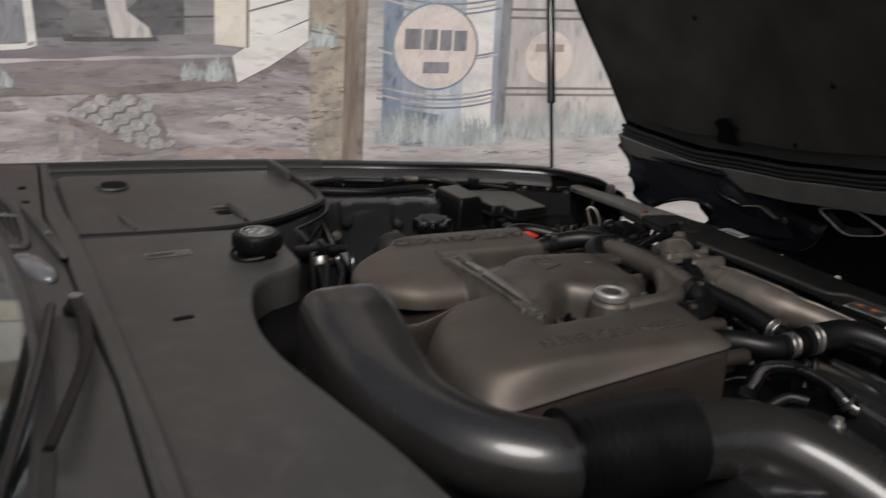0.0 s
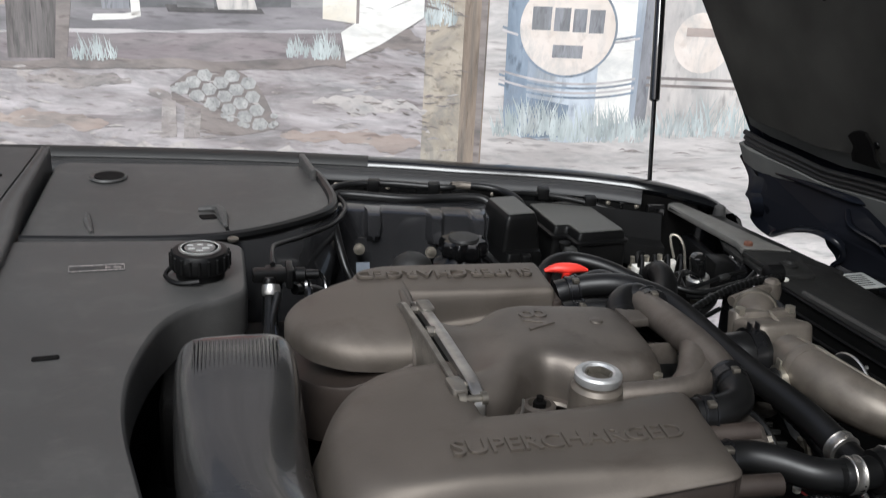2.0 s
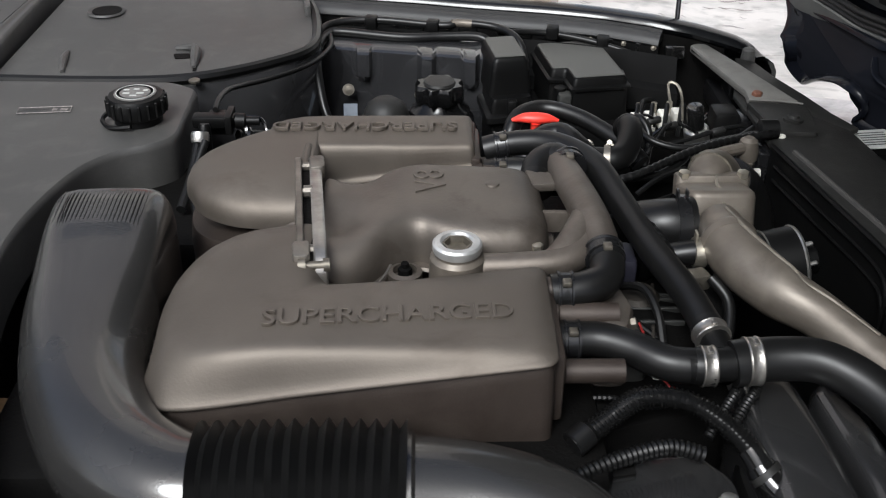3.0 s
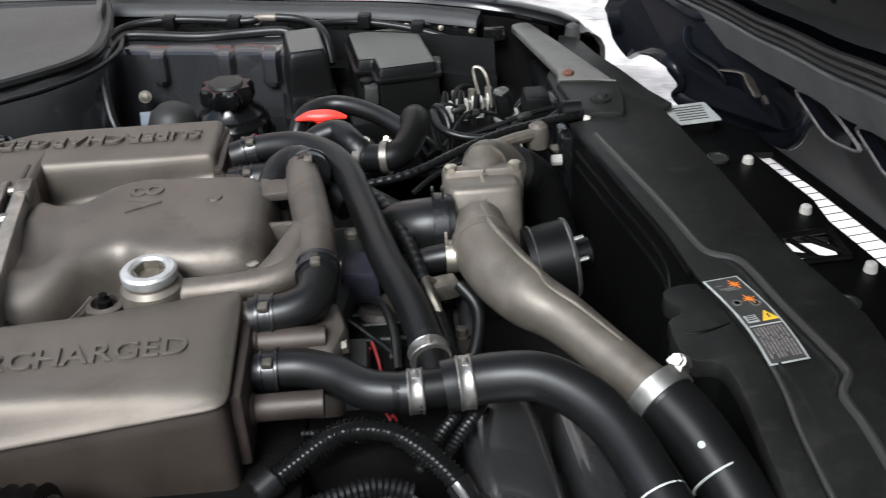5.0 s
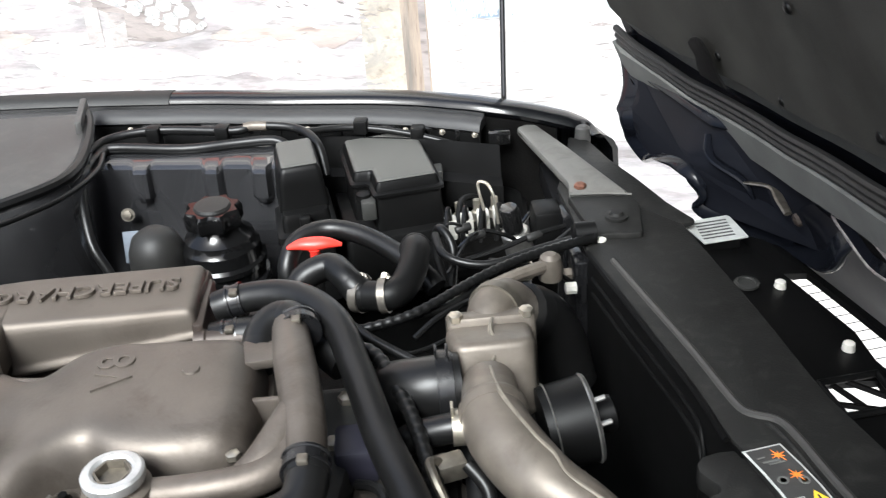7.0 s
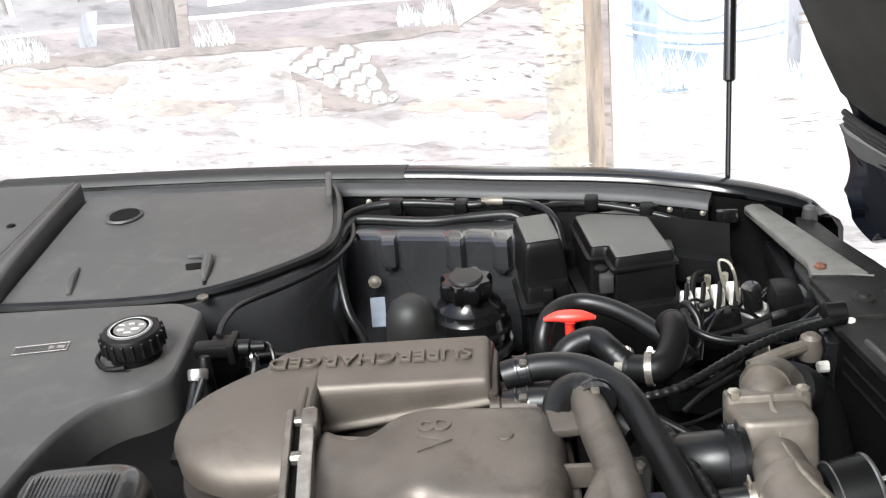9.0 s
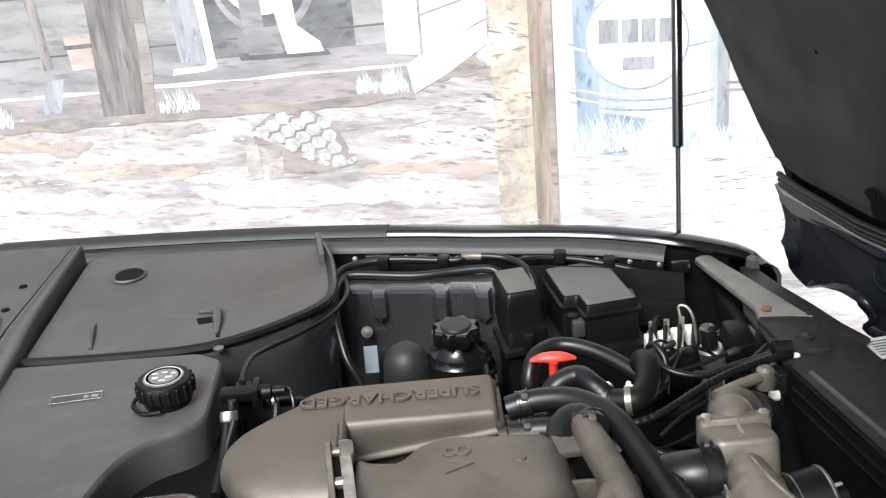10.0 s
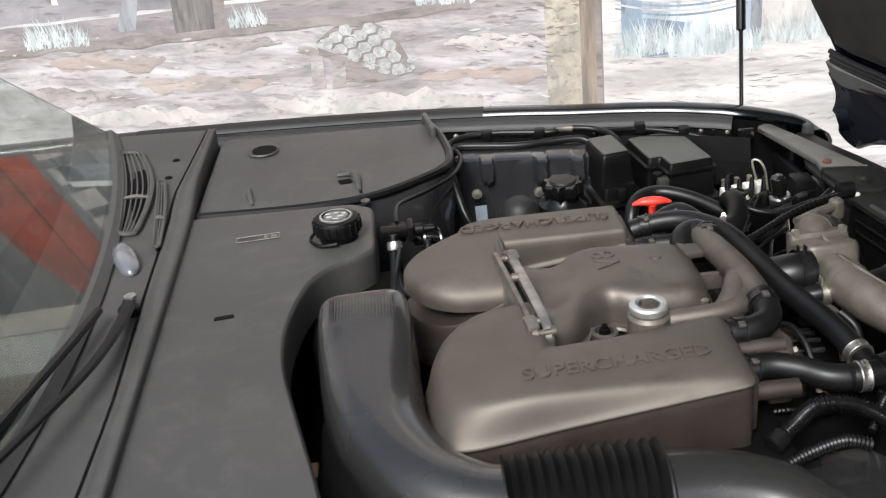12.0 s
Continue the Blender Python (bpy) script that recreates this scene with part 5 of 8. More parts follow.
# ---- hoses ----
def hose(pts, r, label, name="coolant_hose", ends=(), material=None, steps=6, ribs=None):
    h = thing(name, pts[0], label, "hose", "hoses")
    part("tube", tube(pts, r, steps, 16, 1.0, ribs), material or RUBBER, h)
    if r > 0.01 and not ribs:
        line = smooth_line(pts, 8)
        for run in (line, line[::-1]):
            cuff, far = [run[0]], 0.0
            while far < 0.016 and len(cuff) < len(run) - 1:
                far += float(np.linalg.norm(run[len(cuff)] - cuff[-1]))
                cuff.append(run[len(cuff)])
            part("end_cuff", tube([tuple(q) for q in cuff], [r + 0.0011] * (len(cuff) - 1) + [r + 0.0004], 1, 16), material or RUBBER, h)
    for at, axis in ends:
        part("end_collar", lathe([(r + 0.0003, -0.008), (r + 0.0022, -0.007), (r + 0.0022, 0.007), (r + 0.0003, 0.008)], at, 18, axis), INNER_PAINT, h, "dark metal collar")
    return h


hose([(1.112, 1.072, 0.842), (1.15, 1.07, 0.852), (1.192, 1.053, 0.858), (1.229, 1.008, 0.856), (1.250, 0.935, 0.846), (1.268, 0.857, 0.838), (1.290, 0.785, 0.831), (1.302, 0.728, 0.822)], 0.0147, "long black rubber coolant hose crossing the engine", ends=())
hose([(1.112, 1.035, 0.828), (1.15, 1.032, 0.834), (1.20, 1.02, 0.832), (1.235, 0.99, 0.82)], 0.017, "short black rubber hose from the far cooler", ends=())
hose([(1.162, 0.965, 0.845), (1.166, 0.995, 0.857), (1.182, 1.008, 0.863), (1.197, 0.995, 0.862)], 0.0175, "tight black rubber elbow hose", ends=())
hose([(1.212, 0.812, 0.862), (1.213, 0.792, 0.859), (1.207, 0.774, 0.854), (1.188, 0.765, 0.850), (1.158, 0.763, 0.847)], 0.0165, "black rubber elbow hose into the near cooler", ends=())
hose([(1.158, 0.723, 0.822), (1.195, 0.724, 0.823), (1.225, 0.712, 0.822), (1.255, 0.692, 0.820), (1.295, 0.686, 0.820)], 0.0162, "black rubber coolant hose from the near cooler", ends=())
hose([(1.31, 0.688, 0.822), (1.35, 0.690, 0.826), (1.39, 0.680, 0.828), (1.428, 0.645, 0.818), (1.452, 0.59, 0.80), (1.475, 0.52, 0.775), (1.50, 0.43, 0.74)], 0.0198, "thick black rubber radiator hose", "radiator_hose")
tee = thing("hose_tee", (1.305, 0.69, 0.80), "black plastic tee joining three hoses", "hose fitting")
part("run", tube([(1.27, 0.687, 0.820), (1.31, 0.688, 0.822), (1.345, 0.69, 0.825)], 0.0155, 4, 14), PLASTIC, tee)
part("branch", tube([(1.306, 0.69, 0.818), (1.304, 0.712, 0.82), (1.302, 0.735, 0.822)], 0.014, 4, 14), PLASTIC, tee)
for at, ax, r in (((1.288, 0.687, 0.8205), (1, 0, 0.02), 0.0165), ((1.327, 0.689, 0.824), (1, 0.03, 0.05), 0.0201), ((1.301, 0.729, 0.8225), (-0.15, 1, 0.1), 0.0152)):
    c = thing("hose_clamp", at, "bright steel band clamp on a black hose", "hose clamp", "hose clamps")
    part("band", lathe([(r, -0.0062), (r + 0.0016, -0.0062), (r + 0.0022, -0.005), (r + 0.0014, -0.0035), (r + 0.0014, 0.0035), (r + 0.0022, 0.005), (r + 0.0016, 0.0062), (r, 0.0062)], at, 24, ax), BAND, c)
    part("crimp", box(at[0] - 0.0025, at[0] + 0.0025, at[1] - 0.005, at[1] + 0.003, at[2] + r, at[2] + r + 0.0032, 0.001), BAND, c)

# ---- thermostat housing and aluminium outlet pipe ----
stat = thing("thermostat_housing", (1.385, 1.03, 0.74), "weathered cast aluminium thermostat housing and outlet pipe", "engine part", shift=(-0.017, -0.036, 0))
part("outlet_pipe", tube([(1.380, 0.985, 0.812), (1.379, 0.955, 0.815), (1.380, 0.92, 0.816), (1.389, 0.89, 0.815), (1.409, 0.853, 0.811), (1.437, 0.825, 0.805), (1.467, 0.786, 0.795), (1.501, 0.739, 0.783)], [0.024, 0.0265, 0.029, 0.0295, 0.0275, 0.0235, 0.0215, 0.0215], 6, 22), ALU, stat)
part("casting_seam", tube([(1.381, 0.975, 0.8392), (1.384, 0.935, 0.8445), (1.392, 0.908, 0.8440), (1.406, 0.876, 0.8405), (1.418, 0.857, 0.8365), (1.424, 0.838, 0.8325), (1.446, 0.815, 0.8265), (1.478, 0.775, 0.8150)], [0.0012, 0.0020, 0.0019, 0.0019, 0.0019, 0.0019, 0.0015, 0.001], 5, 6), ALU_EDGE, stat, "raised casting seam")
part("neck_collar", tube([(1.379, 0.948, 0.815), (1.379, 0.940, 0.815), (1.379, 0.93, 0.8155)], [0.0285, 0.031, 0.0292], 4, 22), ALU, stat, "cast collar at the neck")
part("body", moved(prism(rounded([(-0.038, -0.035), (0.038, -0.035), (0.042, 0.03), (-0.042, 0.03)], 0.014), -0.05, 0.025, 0.008, 3), Matrix.Translation((1.388, 1.035, 0.805)) @ Matrix.Rotation(radians(-18), 4, 'X')), ALU, stat)
part("cover_flange", moved(prism(rounded([(-0.043, -0.012), (0.043, -0.012), (0.043, 0.012), (-0.043, 0.012)], 0.008), -0.045, 0.03, 0.004), Matrix.Translation((1.392, 1.07, 0.798)) @ Matrix.Rotation(radians(-14), 4, 'X')), ALU, stat)
part("top_elbow", tube([(1.392, 1.075, 0.80), (1.397, 1.10, 0.812), (1.412, 1.125, 0.806), (1.43, 1.14, 0.78)], [0.026, 0.0255, 0.025, 0.025], 5, 18), ALU, stat)
for dx in (-0.034, 0.034):
    part("bolt", lathe([(0.007, 0), (0.007, 0.007), (0.004, 0.008)], (1.392 + dx, 1.07, 0.826), 6), ZINC, stat)
part("clamp_band", lathe([(0.0262, -0.006), (0.0282, -0.006), (0.0282, 0.006), (0.0262, 0.006)], (1.401, 1.108, 0.811), 24, (0.5, 0.8, -0.1)), DULL_STEEL, stat, "dull metal band")
part("face_seam", tube([(1.393, 1.062, 0.832), (1.388, 1.04, 0.8325), (1.392, 1.02, 0.829), (1.386, 1.0, 0.826)], [0.001, 0.0022, 0.0022, 0.001], 4, 6), ALU_EDGE, stat, "raised casting seam")
part("sensor_stub", lathe([(0.0085, 0), (0.0085, 0.008), (0.006, 0.009), (0.006, 0.014)], (1.378, 0.900, 0.802), 6, (-1, 0, 0.1)), DULL_ORANGE, stat, "dull brass sensor stub")
hose([(1.413, 1.099, 0.785), (1.435, 1.114, 0.765), (1.453, 1.119, 0.73), (1.463, 1.114, 0.68)], 0.031, "thick black rubber bypass hose")
hose([(1.338, 0.964, 0.803), (1.308, 0.964, 0.802), (1.279, 0.976, 0.79), (1.263, 0.994, 0.76)], 0.03, "black rubber elbow on the thermostat housing", ends=(((1.325, 0.964, 0.803), (1, 0, 0)),))
hose([(1.357, 0.907, 0.803), (1.327, 0.905, 0.803), (1.29, 0.912, 0.79), (1.27, 0.927, 0.76)], 0.0135, "thin black rubber bleed hose", ends=())
hose([(1.48, 0.709, 0.786), (1.505, 0.67, 0.772), (1.53, 0.61, 0.745), (1.545, 0.54, 0.71), (1.55, 0.46, 0.67)], 0.0265, "thick black rubber top radiator hose with white marks", "radiator_hose")
clamp((1.485, 0.702, 0.7835), (0.5, -0.8, -0.28), 0.0272, "hose_clamp", "bright worm-drive clamp on the aluminium pipe", 0.016)
spring_clip((1.332, 0.905, 0.803), (1, 0, 0), 0.0142, "bright spring hose clip")
spring_clip((1.323, 0.966, 0.803), (1, 0, 0), 0.0312, "dark spring hose clip")
mark = thing("hose_mark", (1.54, 0.56, 0.74), "thin white rings and dot on the hoses", "marking")
part("dot", lathe([(0.003, -0.0004), (0.003, 0.0006), (0.001, 0.0008)], (1.5023, 0.6404, 0.7855), 10, (-0.3569, -0.5029, 0.7872)), PAPER, mark, "white painted dot")
part("ring", lathe([(0.0266, -0.0009), (0.0269, 0), (0.0266, 0.0009)], (1.5198, 0.6344, 0.7560), 24, (0.3552, -0.8525, -0.3836)), PAPER, mark)
part("ring", lathe([(0.0199, -0.0008), (0.0202, 0), (0.0199, 0.0008)], (1.4551, 0.5805, 0.7966), 24, (0.2956, -0.8997, -0.3213)), PAPER, mark)

pulley = thing("fan_pulley", (1.46, 0.965, 0.70), "black fan pulley with a bright rim", "pulley")
part("drum", lathe([(0.026, -0.044), (0.039, -0.042), (0.041, 0.0), (0.036, 0.004), (0.016, 0.004)], (1.452, 0.946, 0.765), 30, (1, 0.1, 0.12)), PLASTIC, pulley)
part("rim", lathe([(0.0405, -0.001), (0.0425, 0.001), (0.0405, 0.004)], (1.452, 0.946, 0.765), 30, (1, 0.1, 0.12)), STEEL, pulley, "bright edge rim")
part("hub", lathe([(0.017, 0), (0.017, 0.02), (0.013, 0.023)], (1.455, 0.946, 0.765), 18, (1, 0.1, 0.12)), PLASTIC, pulley)
for a in (0.4, 1.2):
    part("stud", lathe([(0.0025, 0), (0.0025, 0.016), (0.0015, 0.017)], (1.455 - 0.006 * math.sin(a), 0.946 - 0.028 * math.cos(a), 0.765 + 0.028 * math.sin(a)), 8, (1, 0.1, 0.22)), STEEL, pulley)
part("groove_line", lathe([(0.0408, -0.0352), (0.0415, -0.0345), (0.0408, -0.0338)], (1.452, 0.946, 0.765), 30, (1, 0.1, 0.12)), STEEL, pulley, "thin bright line round the drum")

# ---- far side: fuse boxes, reservoir, dome, dipstick ----
fuse = thing("fuse_box", (1.275, 1.53, 0.62), "large black fuse box with a flat matt lid", "fuse box", "fuse boxes", shift=(0.009, 0.002, -0.004))
FB = [(1.212, 1.588), (1.318, 1.608), (1.342, 1.452), (1.258, 1.438), (1.252, 1.478), (1.228, 1.476)]
part("base", prism(rounded([(1.19, 1.59), (1.325, 1.612), (1.362, 1.435), (1.215, 1.412)], 0.008), 0.62, 0.715, 0.004), PLASTIC, fuse)
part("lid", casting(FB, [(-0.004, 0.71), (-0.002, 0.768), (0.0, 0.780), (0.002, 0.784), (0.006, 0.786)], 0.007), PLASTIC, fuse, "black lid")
# Grey top over black sides: the light from above is put into colour
part("lid_top", casting(FB, [(0.003, 0.7855), (0.0045, 0.7868), (0.008, 0.7872)], 0.006), LIT_TOP_GREY, fuse, "matt lid top, lighter grey for light from above")
part("lid_rim", casting(FB, [(-0.002, 0.764), (-0.006, 0.766), (-0.006, 0.770), (-0.002, 0.772)], 0.007), PLASTIC, fuse)
part("latch", box(1.236, 1.256, 1.43, 1.452, 0.735, 0.762, 0.003), BOX_PLASTIC, fuse)
part("latch", box(1.338, 1.35, 1.50, 1.53, 0.74, 0.765, 0.003), BOX_PLASTIC, fuse)
part("screw_cap", lathe([(0.010, 0), (0.010, 0.01), (0.006, 0.012)], (1.24, 1.452, 0.756), 12), PLASTIC, fuse)
small = thing("fuse_box", (1.165, 1.48, 0.62), "small tall black relay box beside the fuse box", "fuse box", "fuse boxes")
SB = [(1.130, 1.528), (1.184, 1.538), (1.198, 1.446), (1.144, 1.436)]
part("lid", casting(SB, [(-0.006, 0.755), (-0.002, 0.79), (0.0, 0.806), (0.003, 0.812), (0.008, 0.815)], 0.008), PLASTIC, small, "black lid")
# Top is lighter than the sides, again with overhead light in its colour
part("lid_top", casting(SB, [(0.004, 0.8145), (0.0055, 0.8158), (0.009, 0.8162)], 0.006), LIT_TOP_GREY, small, "matt lid top, lighter grey for light from above")
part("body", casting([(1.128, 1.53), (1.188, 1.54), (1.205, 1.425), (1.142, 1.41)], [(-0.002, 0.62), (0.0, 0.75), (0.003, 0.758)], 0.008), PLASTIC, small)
part("collar", casting([(1.128, 1.53), (1.188, 1.54), (1.205, 1.425), (1.142, 1.41)], [(-0.006, 0.72), (-0.009, 0.724), (-0.008, 0.732), (-0.003, 0.735)], 0.008), PLASTIC, small)
part("clip", box(1.165, 1.18, 1.402, 1.416, 0.735, 0.76, 0.003), PLASTIC, small)

res = thing("fluid_reservoir", (1.064, 1.385, 0.66), "glossy black fluid reservoir with a star-shaped cap", "reservoir")
part("bottle", lathe([(0.04, 0), (0.052, 0.006), (0.053, 0.05), (0.056, 0.053), (0.056, 0.06), (0.052, 0.064), (0.050, 0.080), (0.046, 0.084), (0.044, 0.092), (0.032, 0.100), (0.028, 0.110)], (1.064, 1.385, 0.665), 30), BOTTLE, res)
star = [(1.063 + r * math.cos(a), 1.380 + r * math.sin(a)) for a, r in ((math.pi * k / 8, 0.040 if k % 2 else 0.030) for k in range(16))]
part("cap", casting(star, [(0.002, 0.774), (0.0, 0.779), (0.0, 0.793), (0.003, 0.799)], 0.006), BOTTLE, res)
part("cap_top", lathe([(0.024, 0), (0.022, 0.004), (0.010, 0.005)], (1.063, 1.380, 0.7985), 24), COVER_BLACK, res, "dusty matt cap top")
part("strap", lathe([(0.0565, 0.0), (0.0585, 0.002), (0.0585, 0.010), (0.0565, 0.012)], (1.064, 1.385, 0.690), 30), INNER_PAINT, res)
dome = solo("rubber_dome_cover", lathe([(0.036, 0), (0.037, 0.06), (0.035, 0.085), (0.028, 0.102), (0.016, 0.111), (0.004, 0.113)], (0.985, 1.375, 0.665), 28), COVER_BLACK, (0.985, 1.375, 0.665), "matt grey-black domed rubber cover", "dome cover")

dip = thing("dipstick", (1.195, 1.273, 0.70), "red plastic T-handled dipstick", "dipstick")
part("handle", tube([(1.161, 1.277, 0.787), (1.177, 1.276, 0.791), (1.193, 1.275, 0.791), (1.209, 1.274, 0.791), (1.225, 1.273, 0.788)], [0.003, 0.0085, 0.0105, 0.0085, 0.003], 5, 14, 0.75), RED, dip)
part("stem", lathe([(0.0065, 0), (0.0065, 0.03), (0.009, 0.034)], (1.193, 1.273, 0.752), 12), RED, dip)
part("tube", tube([(1.193, 1.273, 0.755), (1.196, 1.262, 0.70), (1.20, 1.24, 0.6)], 0.006, 4, 10), DARK, dip)

# pressed ribbed panel on the far inner wing
ribbed = thing("wing_shield", (0.99, 1.54, 0.70), "glossy black pressed shield with raised ribs", "body panel")


def shield_sheet():
    """A ledge that folds down to a face with raised round-ended beads."""
    prof = [(0.075, 0.792), (0.03, 0.795), (0.010, 0.794), (0.0, 0.788)] + [(-0.16 * (0.788 - z), z) for z in (0.782, 0.775, 0.768, 0.761, 0.754, 0.747, 0.74, 0.73, 0.70, 0.62)]
    xs = np.linspace(0.868, 1.15, 76)

    def lift(x, z):
        best = 0.0
        for cx, foot in ((0.945, 0.757), (1.045, 0.755), (1.112, 0.757)):
            d = math.hypot(x - cx, min(0.0, z - foot)) - 0.009
            best = max(best, 1 - max(0.0, min(1.0, d / 0.005)))
        return 0.016 * best * best * (3 - 2 * best)
    rows = []
    for x in xs:
        y0 = 1.548 - 0.19 * (x - 0.88)
        rows.append([(x, y0 + d - lift(x, z) * (1 if d < 0.02 else 0.2), z) for d, z in prof] + [(x, y0 + 0.02, 0.62), (x, y0 + 0.02, 0.76), (x, y0 + 0.075, 0.782)])
    return loft(rows)


part("sheet", shield_sheet(), SHIELD, ribbed)
for x, y, z in ((0.921, 1.508, 0.735), (1.035, 1.488, 0.735)):
    part("bolt", lathe([(0.0095, 0), (0.0095, 0.002), (0.006, 0.002), (0.006, 0.006), (0.003, 0.0065)], (x, y, z), 12, (0, -0.95, 0.3)), DULL_STEEL, ribbed, "dull flanged bolt")

# lines and cables along the far wing
for pts, r, lab, m in (
        ([(0.862, 1.50, 0.80), (0.872, 1.565, 0.808), (0.90, 1.602, 0.812), (0.968, 1.611, 0.813), (1.07, 1.588, 0.812), (1.10, 1.592, 0.815), (1.159, 1.578, 0.812), (1.19, 1.535, 0.805), (1.20, 1.50, 0.77)], 0.0062, "thin black hard line clipped along the wing", RUBBER),
        ([(0.88, 1.56, 0.80), (0.896, 1.587, 0.802), (1.002, 1.566, 0.80), (1.07, 1.57, 0.80), (1.128, 1.569, 0.80), (1.15, 1.555, 0.79)], 0.0075, "black sheathed cable beside the wing", RUBBER),
        ([(1.16, 1.585, 0.802), (1.24, 1.60, 0.796), (1.33, 1.575, 0.786), (1.42, 1.54, 0.765)], 0.005, "thin black line along the wing", RUBBER),
        ([(0.89, 1.585, 0.802), (0.878, 1.54, 0.80), (0.877, 1.48, 0.79), (0.89, 1.425, 0.74), (0.91, 1.406, 0.70), (0.925, 1.39, 0.65)], 0.0065, "black sheathed cable curving down", RUBBER),
        ([(0.892, 1.56, 0.806), (0.896, 1.50, 0.808), (0.872, 1.43, 0.808), (0.825, 1.372, 0.810), (0.79, 1.325, 0.818), (0.776, 1.285, 0.828), (0.772, 1.24, 0.834), (0.772, 1.21, 0.832)], 0.0036, "thin black line round the battery cover", RUBBER),
        ([(0.775, 1.12, 0.83), (0.765, 1.08, 0.80), (0.775, 1.03, 0.78), (0.79, 0.99, 0.76)], 0.005, "thin black vacuum line", RUBBER),
        ([(1.165, 1.262, 0.72), (1.158, 1.27, 0.76), (1.172, 1.295, 0.785), (1.21, 1.31, 0.79), (1.26, 1.285, 0.785), (1.31, 1.235, 0.77), (1.33, 1.21, 0.755)], 0.012, "black rubber hose arching behind the dipstick", RUBBER),
        ([(1.168, 1.18, 0.765), (1.185, 1.19, 0.795), (1.215, 1.195, 0.805), (1.232, 1.172, 0.802), (1.247, 1.157, 0.79)], 0.0155, "black rubber hose looping into a plastic joint", RUBBER),
        ([(1.240, 1.160, 0.786), (1.260, 1.150, 0.790), (1.278, 1.143, 0.793), (1.294, 1.155, 0.796), (1.306, 1.184, 0.803), (1.310, 1.214, 0.806), (1.309, 1.232, 0.796)], 0.0165, "black plastic water joint with an elbow end", PLASTIC),
        ([(1.235, 1.10, 0.78), (1.30, 1.115, 0.785), (1.38, 1.17, 0.79), (1.44, 1.205, 0.79), (1.515, 1.24, 0.785)], 0.006, "black corrugated wiring sheath crossing to the front panel", RUBBER),
        ([(1.335, 1.29, 0.78), (1.345, 1.25, 0.772), (1.39, 1.235, 0.765), (1.45, 1.25, 0.770), (1.51, 1.252, 0.782)], 0.005, "black wiring sheath to the front panel", RUBBER),
        ([(1.215, 1.03, 0.815), (1.259, 1.010, 0.816), (1.283, 0.95, 0.812), (1.296, 0.90, 0.808), (1.305, 0.85, 0.80), (1.318, 0.80, 0.787), (1.328, 0.74, 0.76)], 0.0075, "black corrugated wiring sheath under the long hose", RUBBER)):
    r_ = (0.0, 1.0, 30, 0.0006) if "corrugated" in lab else None
    hose(pts, r, lab, "cable" if "cable" in lab or "wiring" in lab else "hard_line" if "line" in lab else "coolant_hose", (), m, 5, r_)
clamp((1.246, 1.157, 0.788), (0.8, -0.45, 0.1), 0.0168, "hose_clamp", "bright band clamp on a black plastic joint", 0.01)
clamp((1.273, 1.145, 0.792), (0.9, -0.2, 0.12), 0.0172, "hose_clamp", "zinc band clamp on a black plastic joint", 0.008)

# near front: filter box, corrugated lead, grey cover
fbx = thing("air_filter_box", (1.39, 0.50, 0.45), "ribbed black plastic air filter box", "filter box")
part("body", casting([(1.318, 0.22), (1.318, 0.66), (1.335, 0.69), (1.44, 0.68), (1.455, 0.62), (1.46, 0.22)], [(-0.004, 0.45), (0.0, 0.72), (0.004, 0.728), (0.010, 0.73)], 0.02), PLASTIC, fbx)
part("lobe", casting([(1.322, 0.22), (1.327, 0.616), (1.322, 0.7), (1.323, 0.721), (1.333, 0.738), (1.348, 0.75), (1.382, 0.749), (1.388, 0.725), (1.396, 0.609), (1.406, 0.22)], [(0.0, 0.70), (0.0, 0.760), (0.002, 0.768), (0.006, 0.773), (0.012, 0.7755), (0.020, 0.7765)], 0.02), LOBE, fbx, "rounded satin black lobe")
part("lobe", casting([(1.412, 0.22), (1.407, 0.608), (1.398, 0.713), (1.405, 0.73), (1.422, 0.728), (1.438, 0.677), (1.446, 0.603), (1.476, 0.22)], [(0.0, 0.70), (0.0, 0.758), (0.002, 0.765), (0.005, 0.769), (0.010, 0.7715)], 0.015), LOBE, fbx, "rounded satin black lobe")
gc = thing("cam_cover", (1.2, 0.59, 0.60), "matt grey-black cover over the front of the cylinder bank", "engine cover")
part("plate", casting([(1.08, 0.46), (1.305, 0.46), (1.308, 0.62), (1.28, 0.655), (1.16, 0.645), (1.08, 0.64)], [(0.0, 0.60), (0.0, 0.744), (0.004, 0.751), (0.010, 0.753)], 0.014), LOBE, gc)
part("bolt", lathe([(0.011, 0), (0.011, 0.003), (0.0075, 0.003), (0.0075, 0.011), (0.004, 0.012)], (1.291, 0.585, 0.7525), 12), STEEL, gc, "bright hex bolt")
bh = hose([(1.165, 0.625, 0.785), (1.195, 0.645, 0.795), (1.228, 0.665, 0.803), (1.265, 0.662, 0.803), (1.293, 0.643, 0.796), (1.315, 0.622, 0.782), (1.328, 0.605, 0.762)], 0.0105, "black corrugated breather hose", "breather_hose", (), GLOSS, 6, (0.08, 0.85, 40, 0.0012))
part("end_cuff", lathe([(0.0112, -0.009), (0.0124, -0.008), (0.0124, 0.008), (0.0112, 0.009)], (1.172, 0.6305, 0.788), 16, (0.75, 0.55, 0.3)), RUBBER, bh)
hose([(1.155, 0.60, 0.765), (1.20, 0.62, 0.772), (1.25, 0.637, 0.772), (1.28, 0.635, 0.765)], 0.008, "black corrugated wiring sheath beside the breather", "cable", (), RUBBER, 6, (0.1, 1.0, 24, 0.0008))
